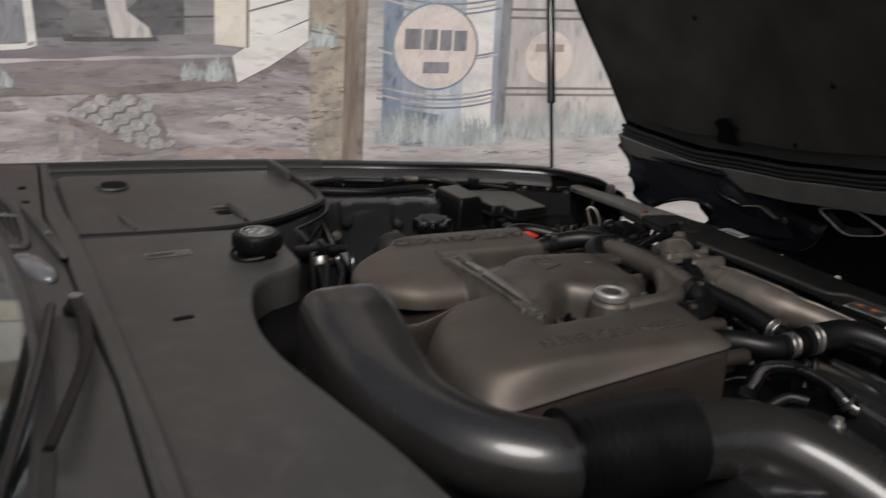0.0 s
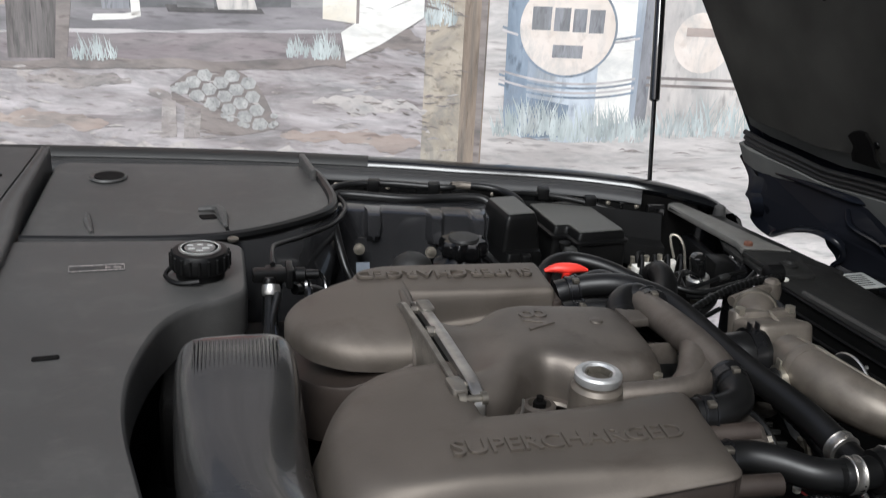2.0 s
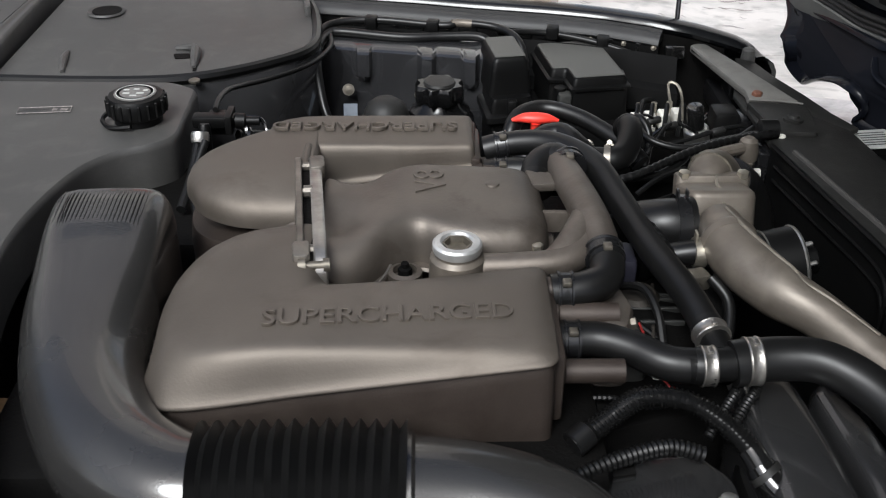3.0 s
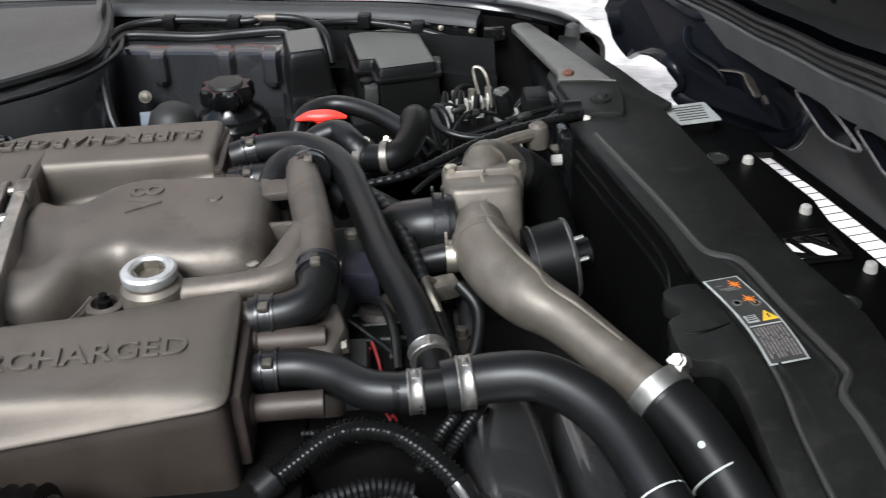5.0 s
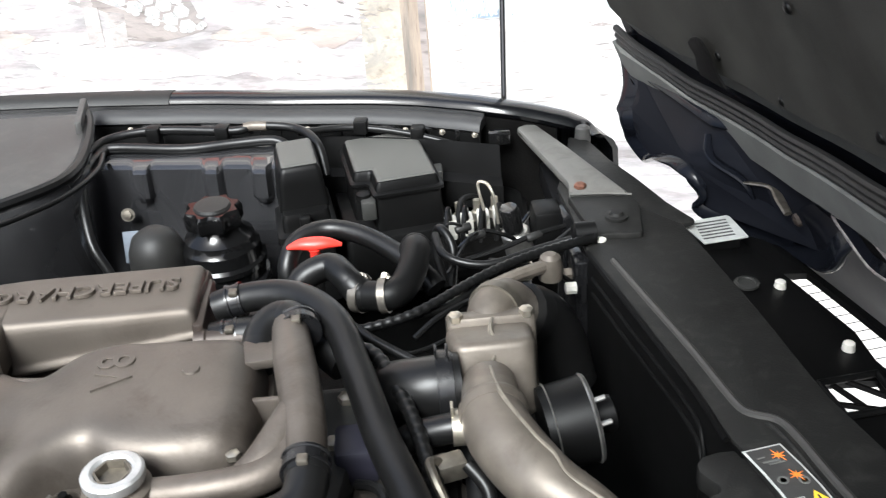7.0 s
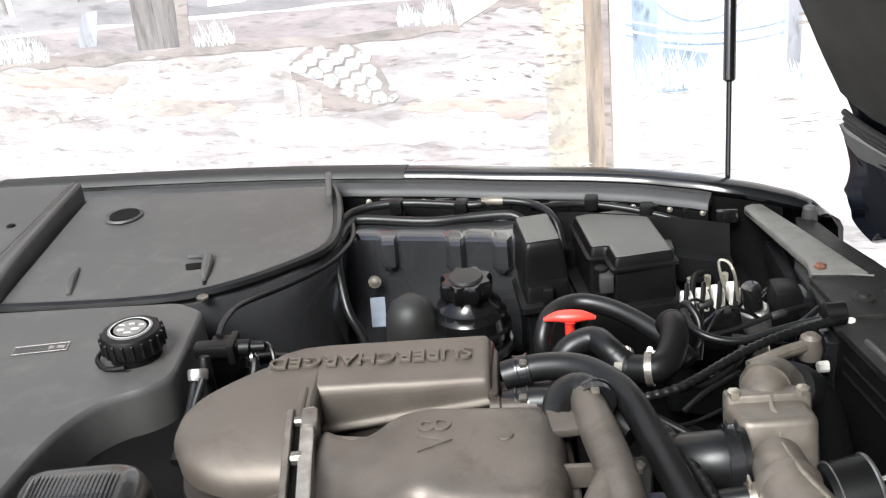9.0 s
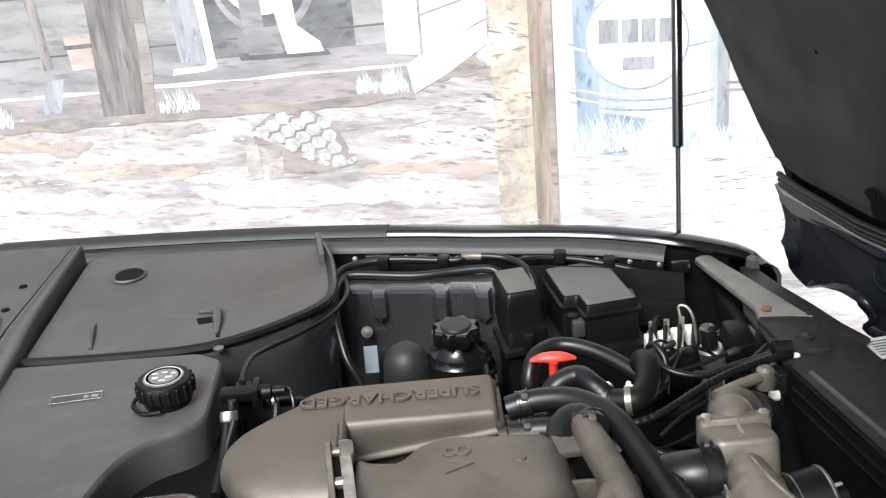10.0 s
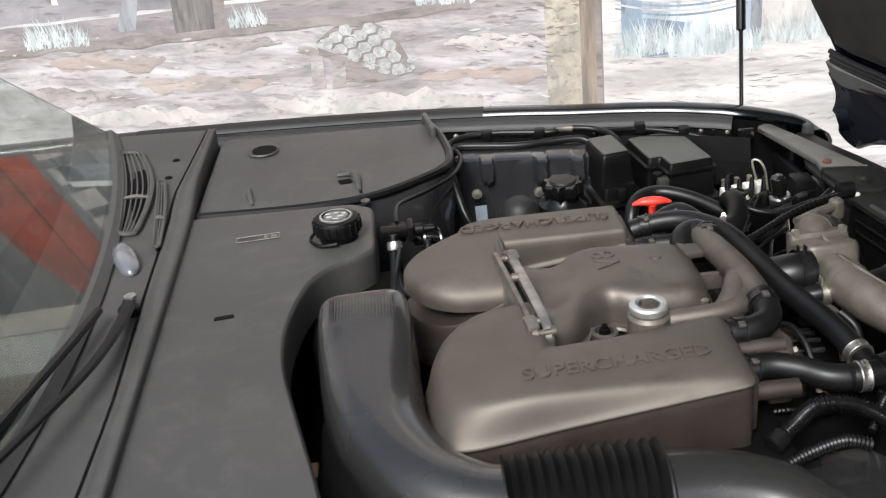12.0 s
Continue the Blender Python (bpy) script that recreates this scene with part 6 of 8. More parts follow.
for k in (0, 0.016):
    hose([(1.285 + k, 0.645, 0.775), (1.305 + k, 0.668, 0.792), (1.318 + k, 0.685, 0.795), (1.33 + k, 0.72, 0.785)], 0.005, "black corrugated wiring sheath below the tee", "cable", (), RUBBER, 6, (0.0, 1.0, 26, 0.0005))
bel = thing("breather_elbow", (1.335, 0.60, 0.745), "glossy black elbow at the breather hose end", "hose fitting")
part("elbow", tube([(1.322, 0.614, 0.772), (1.332, 0.60, 0.762), (1.346, 0.585, 0.756), (1.352, 0.572, 0.742), (1.352, 0.565, 0.70)], [0.0125, 0.013, 0.0135, 0.013, 0.013], 5, 14), GLOSS, bel)
part("clip", lathe([(0.0128, -0.003), (0.0148, -0.003), (0.0148, 0.003), (0.0128, 0.003)], (1.326, 0.608, 0.768), 18, (0.6, -0.6, -0.5)), COVER_BLACK, bel, "black clip")
cn = thing("orange_connector", (1.25, 0.668, 0.755), "small orange connector with red leads", "connector")
part("plug", box(1.252, 1.261, 0.702, 0.709, 0.764, 0.771, 0.002), DULL_ORANGE, cn)
part("lead", tube([(1.262, 0.706, 0.768), (1.268, 0.71, 0.778), (1.272, 0.705, 0.77)], 0.0014, 4, 6), WIRE_RED, cn, "thin red wire")
part("lead", tube([(1.235, 0.76, 0.785), (1.243, 0.775, 0.775), (1.25, 0.80, 0.78)], 0.0012, 4, 6), WIRE_RED, cn, "thin red wire")

# right of centre: solenoid, connectors, bracket, plate, grommet
sol = thing("solenoid_canister", (1.435, 1.345, 0.66), "silver and black solenoid canister with a wire loop", "solenoid")
LEAN = (-0.2, -0.12, 1)
part("can", lathe([(0.016, 0), (0.0185, 0.003), (0.0185, 0.034), (0.016, 0.037)], (1.445, 1.356, 0.706), 22, LEAN), STEEL, sol)
part("cap", lathe([(0.0125, 0), (0.0125, 0.034), (0.0105, 0.037), (0.004, 0.038)], (1.437, 1.351, 0.742), 20, LEAN), GLOSS, sol)
part("stub", lathe([(0.011, 0), (0.011, 0.035)], (1.453, 1.362, 0.667), 14, LEAN), ZINC, sol)
part("loop", tube([(1.418, 1.358, 0.75), (1.414, 1.366, 0.785), (1.407, 1.376, 0.799), (1.396, 1.38, 0.797), (1.402, 1.37, 0.765)], 0.0021, 5, 8), ZINC, sol)
for k in range(4):
    c = thing("white_connector", (1.36 + 0.022 * k, 1.40 + 0.006 * k, 0.68), "off-white plug connector on a black bracket", "connector", "white plugs")
    part("plug", box(1.352 + 0.022 * k, 1.368 + 0.022 * k, 1.392 + 0.006 * k, 1.418 + 0.006 * k, 0.712, 0.738, 0.003), WHITE_PART, c)
    part("boot", tube([(1.36 + 0.022 * k, 1.405, 0.72), (1.358 + 0.022 * k, 1.395, 0.758), (1.354 + 0.022 * k, 1.378, 0.752), (1.35 + 0.022 * k, 1.368, 0.72)], 0.0034, 4, 8), RUBBER, c)
solo("pump_bracket", box(1.345, 1.45, 1.38, 1.44, 0.66, 0.70, 0.006, 2, 6), DARK, (1.39, 1.41, 0.66), "dark pump bracket under white plugs", "bracket")
brk = thing("panel_bracket", (1.52, 1.43, 0.76), "grey-black diagonal bracket bolted to the front panel", "bracket")
part("bar", prism(rounded([(1.471, 1.574), (1.496, 1.588), (1.528, 1.500), (1.550, 1.433), (1.566, 1.385), (1.580, 1.345), (1.508, 1.357), (1.512, 1.385)], 0.006), 0.774, 0.786, 0.003), BRACKET, brk)
part("foot", prism(rounded([(1.505, 1.352), (1.583, 1.340), (1.588, 1.322), (1.575, 1.245), (1.518, 1.25)], 0.006), 0.772, 0.7835, 0.003), PANEL_TOP, brk, "dark scuffed foot plate")
part("rib", tube([(1.476, 1.566, 0.780), (1.502, 1.46, 0.780), (1.527, 1.38, 0.780)], 0.004, 4, 8), PLASTIC, brk)
part("fold_line", tube([(1.508, 1.352, 0.7855), (1.55, 1.346, 0.7858), (1.583, 1.340, 0.7845)], 0.0016, 3, 6), BRACKET, brk)
part("grommet", lathe([(0.014, 0), (0.014, 0.004), (0.009, 0.005), (0.007, 0.009), (0.003, 0.009)], (1.552, 1.285, 0.7835), 18), PANEL_TOP, brk, "dark recessed grommet")
part("rusty_screw", lathe([(0.008, 0), (0.008, 0.004), (0.005, 0.006)], (1.524, 1.368, 0.786), 6), mat("rusted_steel", (0.16, 0.07, 0.045), 0.7, 0.4, 0.3, 60), brk, "rusty bolt head")
part("peg", lathe([(0.011, 0), (0.012, 0.006), (0.010, 0.024), (0.006, 0.027)], (1.562, 1.552, 0.762), 14), DUSTY_PLASTIC, brk)
part("side_block", box(1.462, 1.50, 1.345, 1.39, 0.70, 0.765, 0.006), PLASTIC, brk)
part("white_clip", lathe([(0.008, 0), (0.009, 0.004), (0.007, 0.012), (0.003, 0.014)], (1.525, 1.249, 0.766), 12), WHITE_PART, brk, "off-white push clip")
part("cable_boss", lathe([(0.014, -0.012), (0.014, 0.012), (0.008, 0.016)], (1.508, 1.252, 0.785), 14, (-1, 0, 0)), PLASTIC, brk)
spk = thing("bleed_screw_fitting", (1.415, 1.14, 0.77), "grey fitting with a bright tip", "fitting")
part("arm", tube([(1.378, 1.126, 0.80), (1.418, 1.142, 0.805), (1.450, 1.155, 0.805)], 0.0075, 4, 10), ALU, spk)
part("knob", lathe([(0.013, -0.012), (0.014, 0), (0.011, 0.014), (0.006, 0.018)], (1.452, 1.157, 0.80), 14), ALU, spk)

idp = thing("ident_plate", (1.67, 1.275, 0.747), "grey printed data plate on the front panel", "label", shift=(-0.004, 0.008, 0.003))
part("plate", prism([(1.640, 1.298), (1.702, 1.306), (1.709, 1.250), (1.654, 1.243)], 0.752, 0.7545, 0.0005, 1), PAPER, idp)
for k in range(6):
    f = (k + 1) / 7
    part("print_bar", box(1.655, 1.695, 1.2995 - 0.052 * f - 0.0012, 1.2995 - 0.052 * f + 0.0012, 0.7545, 0.755, 0, 1, 7), DUSTY_PLASTIC, idp)
part("stand", box(1.652, 1.70, 1.25, 1.30, 0.738, 0.752, 0.002), PLASTIC, idp)

for x, y in ((1.714, 1.173), (1.74, 1.048), (1.763, 0.926)):
    f = thing("panel_fixing", (x, y, 0.73), "off-white plastic fixing stud on the front panel", "fastener", "fixing studs")
    part("stud", lathe([(0.007, 0), (0.007, 0.005), (0.006, 0.012), (0.003, 0.014)], (x, y, 0.733), 12), WHITE_PART, f)
for x, y in ((1.676, 1.175), (1.71, 0.86)):
    f = thing("blanking_plug", (x, y, 0.73), "flat black round blanking plug", "fastener", "blanking plugs")
    part("disc", lathe([(0.014, 0), (0.014, 0.003), (0.010, 0.004), (0.009, 0.002)], (x, y, 0.744), 20), BOX_PLASTIC, f)
win = thing("latch_window", (1.718, 0.97, 0.72), "black frame round an opening in the front panel", "panel opening")
for a, b in (((1.686, 0.992), (1.748, 0.999)), ((1.748, 0.999), (1.750, 0.945)), ((1.750, 0.945), (1.692, 0.940)), ((1.692, 0.940), (1.686, 0.992))):
    part("frame_bar", tube([(*a, 0.742), (*b, 0.742)], 0.004, 1, 8), PLASTIC, win)
for k, (a, b) in enumerate((((1.70, 0.995), (1.725, 0.943)), ((1.715, 0.997), (1.75, 0.965)), ((1.69, 0.965), (1.735, 0.95)))):
    part("cross_wire", tube([(*a, 0.738), (*b, 0.736)], 0.003, 1, 6), DARK, win)
grl = thing("grille", (1.80, 1.0, 0.62), "fine black grille mesh below the front slot", "grille")
for k in range(50):
    y = 0.42 + 0.016 * k
    x = 1.80 - 0.20 * (y - MID) - 0.10 * (y - MID) ** 2 * (1 if y > MID else -0.5)
    part("wire", tube([(x - 0.014, y, 0.722), (x + 0.038, y + 0.008, 0.722)], 0.0005, 1, 5), DARK, grl)

# warning label on the fan shroud
lab = thing("warning_label", (1.596, 0.80, 0.777), "narrow warning label with orange and yellow symbols", "label")


def on_label(f, g):
    """Along the label f from 0 to 1, across g from 0 to 1."""
    a, b = Vector((1.567, 0.866)), Vector((1.602, 0.872))
    c, d = Vector((1.588, 0.735)), Vector((1.625, 0.741))
    bow = 0.006 * math.sin(math.pi * f)
    p = (a * (1 - f) + c * f) * (1 - g) + (b * (1 - f) + d * f) * g
    return (p.x + bow, p.y)


def label_patch(f0, f1, g0, g1, z):
    fs = np.linspace(f0, f1, 6)
    return prism([on_label(f, g0) for f in fs] + [on_label(f, g1) for f in fs[::-1]], z, z + 0.0005, 0)


part("border", label_patch(0, 1, 0, 1, 0.7785), PAPER, lab)
part("field", label_patch(0.015, 0.985, 0.06, 0.94, 0.7791), DUSTY_PLASTIC, lab, "dark printed field")


def label_star(f, g, r, points=8):
    """A spiky burst symbol on the label."""
    ring = []
    for k in range(points * 2):
        q = r * (1.0 if k % 2 == 0 else 0.35) * (1.25 if k % 4 == 0 else 0.85)
        a = math.pi * k / points + 0.3
        ring.append(on_label(f + q * math.cos(a) / 0.131, g + q * math.sin(a) / 0.036))
    return prism(ring[::-1], 0.7797, 0.7803, 0)


def label_ring(f, g, r):
    return lathe([(r, 0), (r, 0.0005), (r * 0.6, 0.0005), (r * 0.6, 0)], (*on_label(f, g), 0.7797), 14)


for f, g, r in ((0.10, 0.68, 0.0062), (0.29, 0.66, 0.0062)):
    part("burst_symbol", label_star(f, g, r), ORANGE, lab, "orange burst symbol")
for f, g, r in ((0.31, 0.28, 0.0048), (0.345, 0.72, 0.0048)):
    part("gear_symbol", label_ring(f, g, r), SEAL, lab, "grey gear symbol")
for f0, f1, g0, g1 in ((0.13, 0.145, 0.2, 0.62), (0.155, 0.165, 0.3, 0.7), (0.09, 0.10, 0.15, 0.35)):
    part("symbol", label_patch(f0, f1, g0, g1, 0.7797), SEAL, lab)
part("book_symbol", label_patch(0.47, 0.55, 0.12, 0.42, 0.7797), PAPER, lab, "white booklet symbol")
for k in range(3):
    part("text_bar", label_patch(0.483 + 0.022 * k, 0.491 + 0.022 * k, 0.16, 0.38, 0.7803), INK, lab)
part("triangle", prism([on_label(0.44, 0.72), on_label(0.55, 0.5), on_label(0.55, 0.94)], 0.7797, 0.7803, 0), YELLOW, lab, "yellow warning triangle")
part("triangle_mark", label_patch(0.485, 0.53, 0.70, 0.74, 0.7804), INK, lab)
part("divider", label_patch(0.585, 0.595, 0.08, 0.92, 0.7796), PAPER, lab)
for k in range(9):
    g = 0.13 + 0.087 * k
    for f0, f1 in ((0.615, 0.70 + 0.03 * (k % 3)), (0.72 + 0.03 * (k % 3), 0.95 - 0.05 * (k % 4 == 1))):
        part("text_bar", label_patch(f0, f1, g, g + 0.036, 0.7797), PRINT_AND_GLINT, lab)

shroud = thing("fan_shroud", (1.54, 0.85, 0.40), "black plastic fan shroud behind the radiator", "fan shroud")
SHROUD = [(1.569, 0.884), (1.552, 0.884), (1.538, 0.880), (1.531, 0.872), (1.530, 0.862), (1.535, 0.853), (1.542, 0.843), (1.540, 0.836), (1.530, 0.832), (1.525, 0.826), (1.523, 0.805), (1.524, 0.783), (1.528, 0.772), (1.536, 0.765), (1.547, 0.765), (1.555, 0.762), (1.559, 0.750), (1.561, 0.728), (1.561, 0.70), (1.559, 0.66), (1.556, 0.60), (1.55, 0.45), (1.54, 0.25), (1.60, 0.25), (1.60, 0.884)]
part("arch", prism(SHROUD, 0.745, 0.766, 0.003), PANEL_TOP, shroud, "dusty stepped edge")
part("arch_skirt", loft([[(x, y, z) for x, y in offset(SHROUD, d)] for d, z in ((0.003, 0.60), (0.002, 0.746))]), PLASTIC, shroud)
part("seam", tube([(1.534, 0.806, 0.766), (1.548, 0.803, 0.767), (1.565, 0.808, 0.767), (1.580, 0.816, 0.766)], [0.0008, 0.0015, 0.0015, 0.0008], 3, 6), PLASTIC, shroud)
part("wall", loft([[(x, y, 0.66), (x + 0.008, y, 0.66), (x + 0.008, y, 0.40), (x, y, 0.40)] for x, y in ((1.545, 0.90), (1.515, 0.87), (1.50, 0.80), (1.495, 0.70), (1.50, 0.5), (1.52, 0.2))]), PLASTIC, shroud)
part("radiator_face", box(1.60, 1.62, 0.2, 1.3, 0.40, 0.755, 0.004), DARK, shroud, "dark radiator core")

# tank and lid details
tl = thing("printed_label", (0.605, 1.127, 0.832), "small silver label with dark print on the cover", "label", shift=(-0.053, 0.077, 0))
part("plate", prism([(0.574, 1.134), (0.640, 1.140), (0.642, 1.123), (0.576, 1.117)], 0.8322, 0.8332, 0), GREY_TRIM, tl, "worn grey plate")
for a, b in (((0.574, 1.134), (0.640, 1.140)), ((0.640, 1.140), (0.642, 1.123)), ((0.642, 1.123), (0.576, 1.117)), ((0.576, 1.117), (0.574, 1.134)), ((0.618, 1.138), (0.62, 1.121))):
    part("print_line", tube([(*a, 0.8333), (*b, 0.8333)], 0.0006, 1, 4), PRINT_AND_GLINT, tl)
for a, b, y in ((0.58, 0.612, 1.131), (0.58, 0.606, 1.126), (0.582, 0.61, 1.1215), (0.618, 0.624, 1.128), (0.628, 0.637, 1.128)):
    part("print_bar", box(a, b, y - 0.0012, y + 0.0012 + (0.004 if a > 0.615 else 0), 0.8333, 0.8337, 0), PRINT_AND_GLINT if a > 0.615 else INK, tl)
# Slot is a dark piece on the cover, shade given as colour
solo("drain_slot", prism(rounded([(0.517, 0.965), (0.544, 0.969), (0.545, 0.960), (0.518, 0.956)], 0.003), 0.831, 0.8335, 0.0006, 1), DARK, (0.53, 0.963, 0.831), "small dark piece standing for a shaded slot", "slot")
lh = thing("cover_recess", (0.528, 1.6, 0.81), "round dark recess in the battery cover", "recess", shift=(-0.002, 0.014, 0))
part("rim", lathe([(0.030, 0.0), (0.028, 0.003), (0.021, 0.001), (0.018, -0.003)], (0.528, 1.60, 0.8246), 26), DUSTY_PLASTIC, lh)
# Dark disc laid on the lid; it puts the pit's shade into colour
part("pit", lathe([(0.0235, 0.0), (0.0235, 0.0035), (0.012, 0.003)], (0.531, 1.598, 0.8246), 22), DARK, lh, "dark disc for a shaded pit")
lt = thing("cover_latch", (0.705, 1.40, 0.822), "moulded finger latch on the battery cover", "latch")
part("web", tube([(0.712, 1.375, 0.824), (0.708, 1.41, 0.827), (0.70, 1.445, 0.827), (0.672, 1.452, 0.824)], [0.003, 0.007, 0.007, 0.004], 4, 8), DUSTY_PLASTIC, lt)
# Dark bar and patch on the lid stand for shaded hollows
part("slit", box(0.7085, 0.7135, 1.365, 1.435, 0.8215, 0.8236, 0.0004, 1, 6), DARK, lt, "dark bar for a shaded slit at the latch")
part("pit", prism(rounded([(0.672, 1.43), (0.695, 1.433), (0.70, 1.415), (0.678, 1.412)], 0.004), 0.822, 0.8235, 0), DARK, lt, "dark patch for a shaded pit at the latch")
lb = thing("cover_screw", (0.722, 1.335, 0.82), "small pale screw on the cover edge", "fastener")
part("head", lathe([(0.008, 0), (0.008, 0.003), (0.004, 0.005)], (0.722, 1.328, 0.8215), 10), DULL_STEEL, lb)
gr = solo("moulded_groove", tube([(0.53, 1.36, 0.823), (0.52, 1.40, 0.8245), (0.515, 1.44, 0.823)], [0.003, 0.006, 0.003], 4, 8), DUSTY_PLASTIC, (0.52, 1.4, 0.822), "moulded rib on the battery cover", "moulding")
part("lid_upstand", box(0.842, 0.852, 1.60, 1.70, 0.80, 0.84, 0.003, 2, 8), DUSTY_PLASTIC, lid, "upright moulded tab")

# small valve group beside the coolant cap
vg = thing("purge_valve", (0.775, 1.17, 0.74), "black purge valve with a silver ring", "valve")
part("block", box(0.745, 0.80, 1.185, 1.205, 0.815, 0.832, 0.004), PLASTIC, vg)
part("nozzle", lathe([(0.010, 0), (0.010, 0.012), (0.006, 0.014), (0.006, 0.03)], (0.80, 1.195, 0.823), 12, (1, 0, 0)), PLASTIC, vg)
part("body", lathe([(0.009, 0), (0.010, 0.03), (0.008, 0.075), (0.006, 0.08)], (0.766, 1.145, 0.755), 14, (0, 0.25, 1)), PLASTIC, vg)
part("ring", lathe([(0.0105, 0), (0.0115, 0.003), (0.0115, 0.010), (0.0105, 0.013)], (0.767, 1.126, 0.825), 16, (0, 0.5, 0.86)), STEEL, vg, "bright silver ring")
part("side_block", box(0.762, 0.785, 1.20, 1.222, 0.80, 0.828, 0.003), PLASTIC, vg)
part("clip_ear", box(0.788, 0.797, 1.178, 1.215, 0.81, 0.836, 0.002), PLASTIC, vg)
part("wire", tube([(0.812, 1.20, 0.826), (0.832, 1.20, 0.822), (0.84, 1.185, 0.80), (0.83, 1.155, 0.77), (0.81, 1.12, 0.75)], 0.0028, 5, 8), GLOSS, vg)
part("wire", tube([(0.768, 1.10, 0.81), (0.775, 1.06, 0.79), (0.795, 1.03, 0.785), (0.80, 0.985, 0.775)], 0.0035, 5, 8), GLOSS, vg)
part("steel_joint", lathe([(0.006, 0), (0.008, 0.004), (0.008, 0.022), (0.005, 0.026)], (0.792, 0.955, 0.79), 12, (0.9, 0.3, 0.1)), STEEL, vg, "bright steel joint")
part("arm", tube([(0.80, 1.195, 0.823), (0.815, 1.19, 0.81), (0.815, 1.165, 0.79), (0.80, 1.14, 0.77)], 0.006, 4, 10), GLOSS, vg)
part("leg", tube([(0.765, 1.125, 0.825), (0.762, 1.08, 0.80), (0.758, 1.03, 0.785)], 0.006, 4, 10), RUBBER, vg)

# ---- the painted street scene on the wall ----
def paint(name, outline, layer, material, label=""):
    return part(name, wall_shape(outline, 0.0006 + 0.0004 * layer), material, mural_wall, label, 0)


def slope_z(u, z):
    """Painted floor lines rise gently along the wall."""
    return z + 0.06 * (u - 0.12)


def band(name, u0, u1, z0, z1, layer, material, label="", n=8, wob=0.0):
    us = np.linspace(u0, u1, n)
    lo = [(u, slope_z(u, z0) + wob * noise.noise((u * 7, z0 * 9, 1))) for u in us]
    hi = [(u, slope_z(u, z1) + wob * noise.noise((u * 7, z1 * 9, 2))) for u in us[::-1]]
    return paint(name, lo + hi, layer, material, label)


def disc(u, z, ru, rz, n=40, turn=0.0):
    c, s = math.cos(turn), math.sin(turn)
    return [(u + c * ru * math.cos(a) - s * rz * math.sin(a), z + s * ru * math.cos(a) + c * rz * math.sin(a)) for a in (2 * math.pi * k / n for k in range(n))]


def blades(seed, u0, u1, z0, h, count, layer=4.0):
    """A painted tuft: thin leaning strokes."""
    rnd = random.Random(seed)
    bm = bmesh.new()
    for _ in range(count * 2):
        u = rnd.uniform(u0, u1)
        f = 1 - abs((u - (u0 + u1) / 2) / ((u1 - u0) / 2)) ** 2 * 0.6
        hh, lean, w = h * f * rnd.uniform(0.5, 1.1), rnd.uniform(-0.35, 0.35), rnd.uniform(0.0012, 0.0026)
        zb = slope_z(u, z0) + rnd.uniform(-0.012, 0.012)
        o = 0.0006 + 0.0004 * layer + rnd.uniform(0, 0.0002)
        v = [bm.verts.new(on_wall(*p, o)) for p in ((u - w, zb), (u + w, zb), (u + lean * hh * 0.6 + w * 0.6, zb + hh * 0.6), (u + lean * hh * 1.2, zb + hh))]
        bm.faces.new(v)
    return bm


def strokes(seed, u0, u1, z0, z1, count, length, layer, wide=0.004):
    """Loose level brush strokes."""
    rnd = random.Random(seed)
    bm = bmesh.new()
    for _ in range(count):
        u, z, l, w = rnd.uniform(u0, u1), rnd.uniform(z0, z1), length * rnd.uniform(0.3, 1.3), wide * rnd.uniform(0.4, 1.3)
        o = 0.0006 + 0.0004 * layer + rnd.uniform(0, 0.0002)
        top = [(u + l * f, z + w * math.sin(math.pi * f) + 0.002 * math.sin(5 * f + z * 40)) for f in np.linspace(0, 1, 6)]
        bot = [(u + l * f, z - w * math.sin(math.pi * f) * 0.7 + 0.002 * math.sin(5 * f + z * 40)) for f in np.linspace(1, 0, 6)[1:-1]]
        bm.faces.new([bm.verts.new(on_wall(*p, o)) for p in top + bot])
    return bm


M_LILAC = wall_paint("mural_pale_kerb", (0.43, 0.41, 0.42), (0.6, 0.57, 0.565), (3, 14))
M_DENIM = wall_paint("mural_grey_blue", (0.2, 0.205, 0.225), (0.36, 0.365, 0.385), (16, 4))
M_INK = wall_paint("mural_dark_line", (0.09, 0.085, 0.085), (0.16, 0.15, 0.15), (10, 10))
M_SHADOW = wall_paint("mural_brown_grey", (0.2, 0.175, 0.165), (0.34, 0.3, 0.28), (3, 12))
M_RUST = wall_paint("mural_rusty_orange", (0.34, 0.275, 0.245), (0.46, 0.39, 0.35), (3, 12))
M_STONE = wall_paint("mural_pale_strokes", (0.46, 0.425, 0.405), (0.6, 0.565, 0.54), (6, 10))
M_STROKE = wall_paint("mural_soft_strokes", (0.27, 0.24, 0.228), (0.46, 0.42, 0.4), (8, 20))

# porch: rear boards, floor, kerb edge, step face
band("rear_boards", -2.4, 0.07, 0.915, 2.0, 1, M_GREY)
for k in range(6):
    band("board_line", -2.4, 0.07, 0.985 + 0.17 * k, 0.991 + 0.17 * k, 2, M_INK)
band("dark_recess", -0.47, -0.02, 0.93, 1.35, 1.7, M_DARK, "dark painted recess")
band("porch_floor", -2.4, 0.14, 0.868, 0.94, 2, M_FLOOR, "", 12, 0.01)
band("kerb_edge", -2.4, 0.13, 0.870, 0.879, 3, M_LILAC, "pale kerb edge", 40, 0.008)
band("step_face", -2.4, 0.12, 0.79, 0.872, 2.5, M_STEP, "", 16, 0.008)
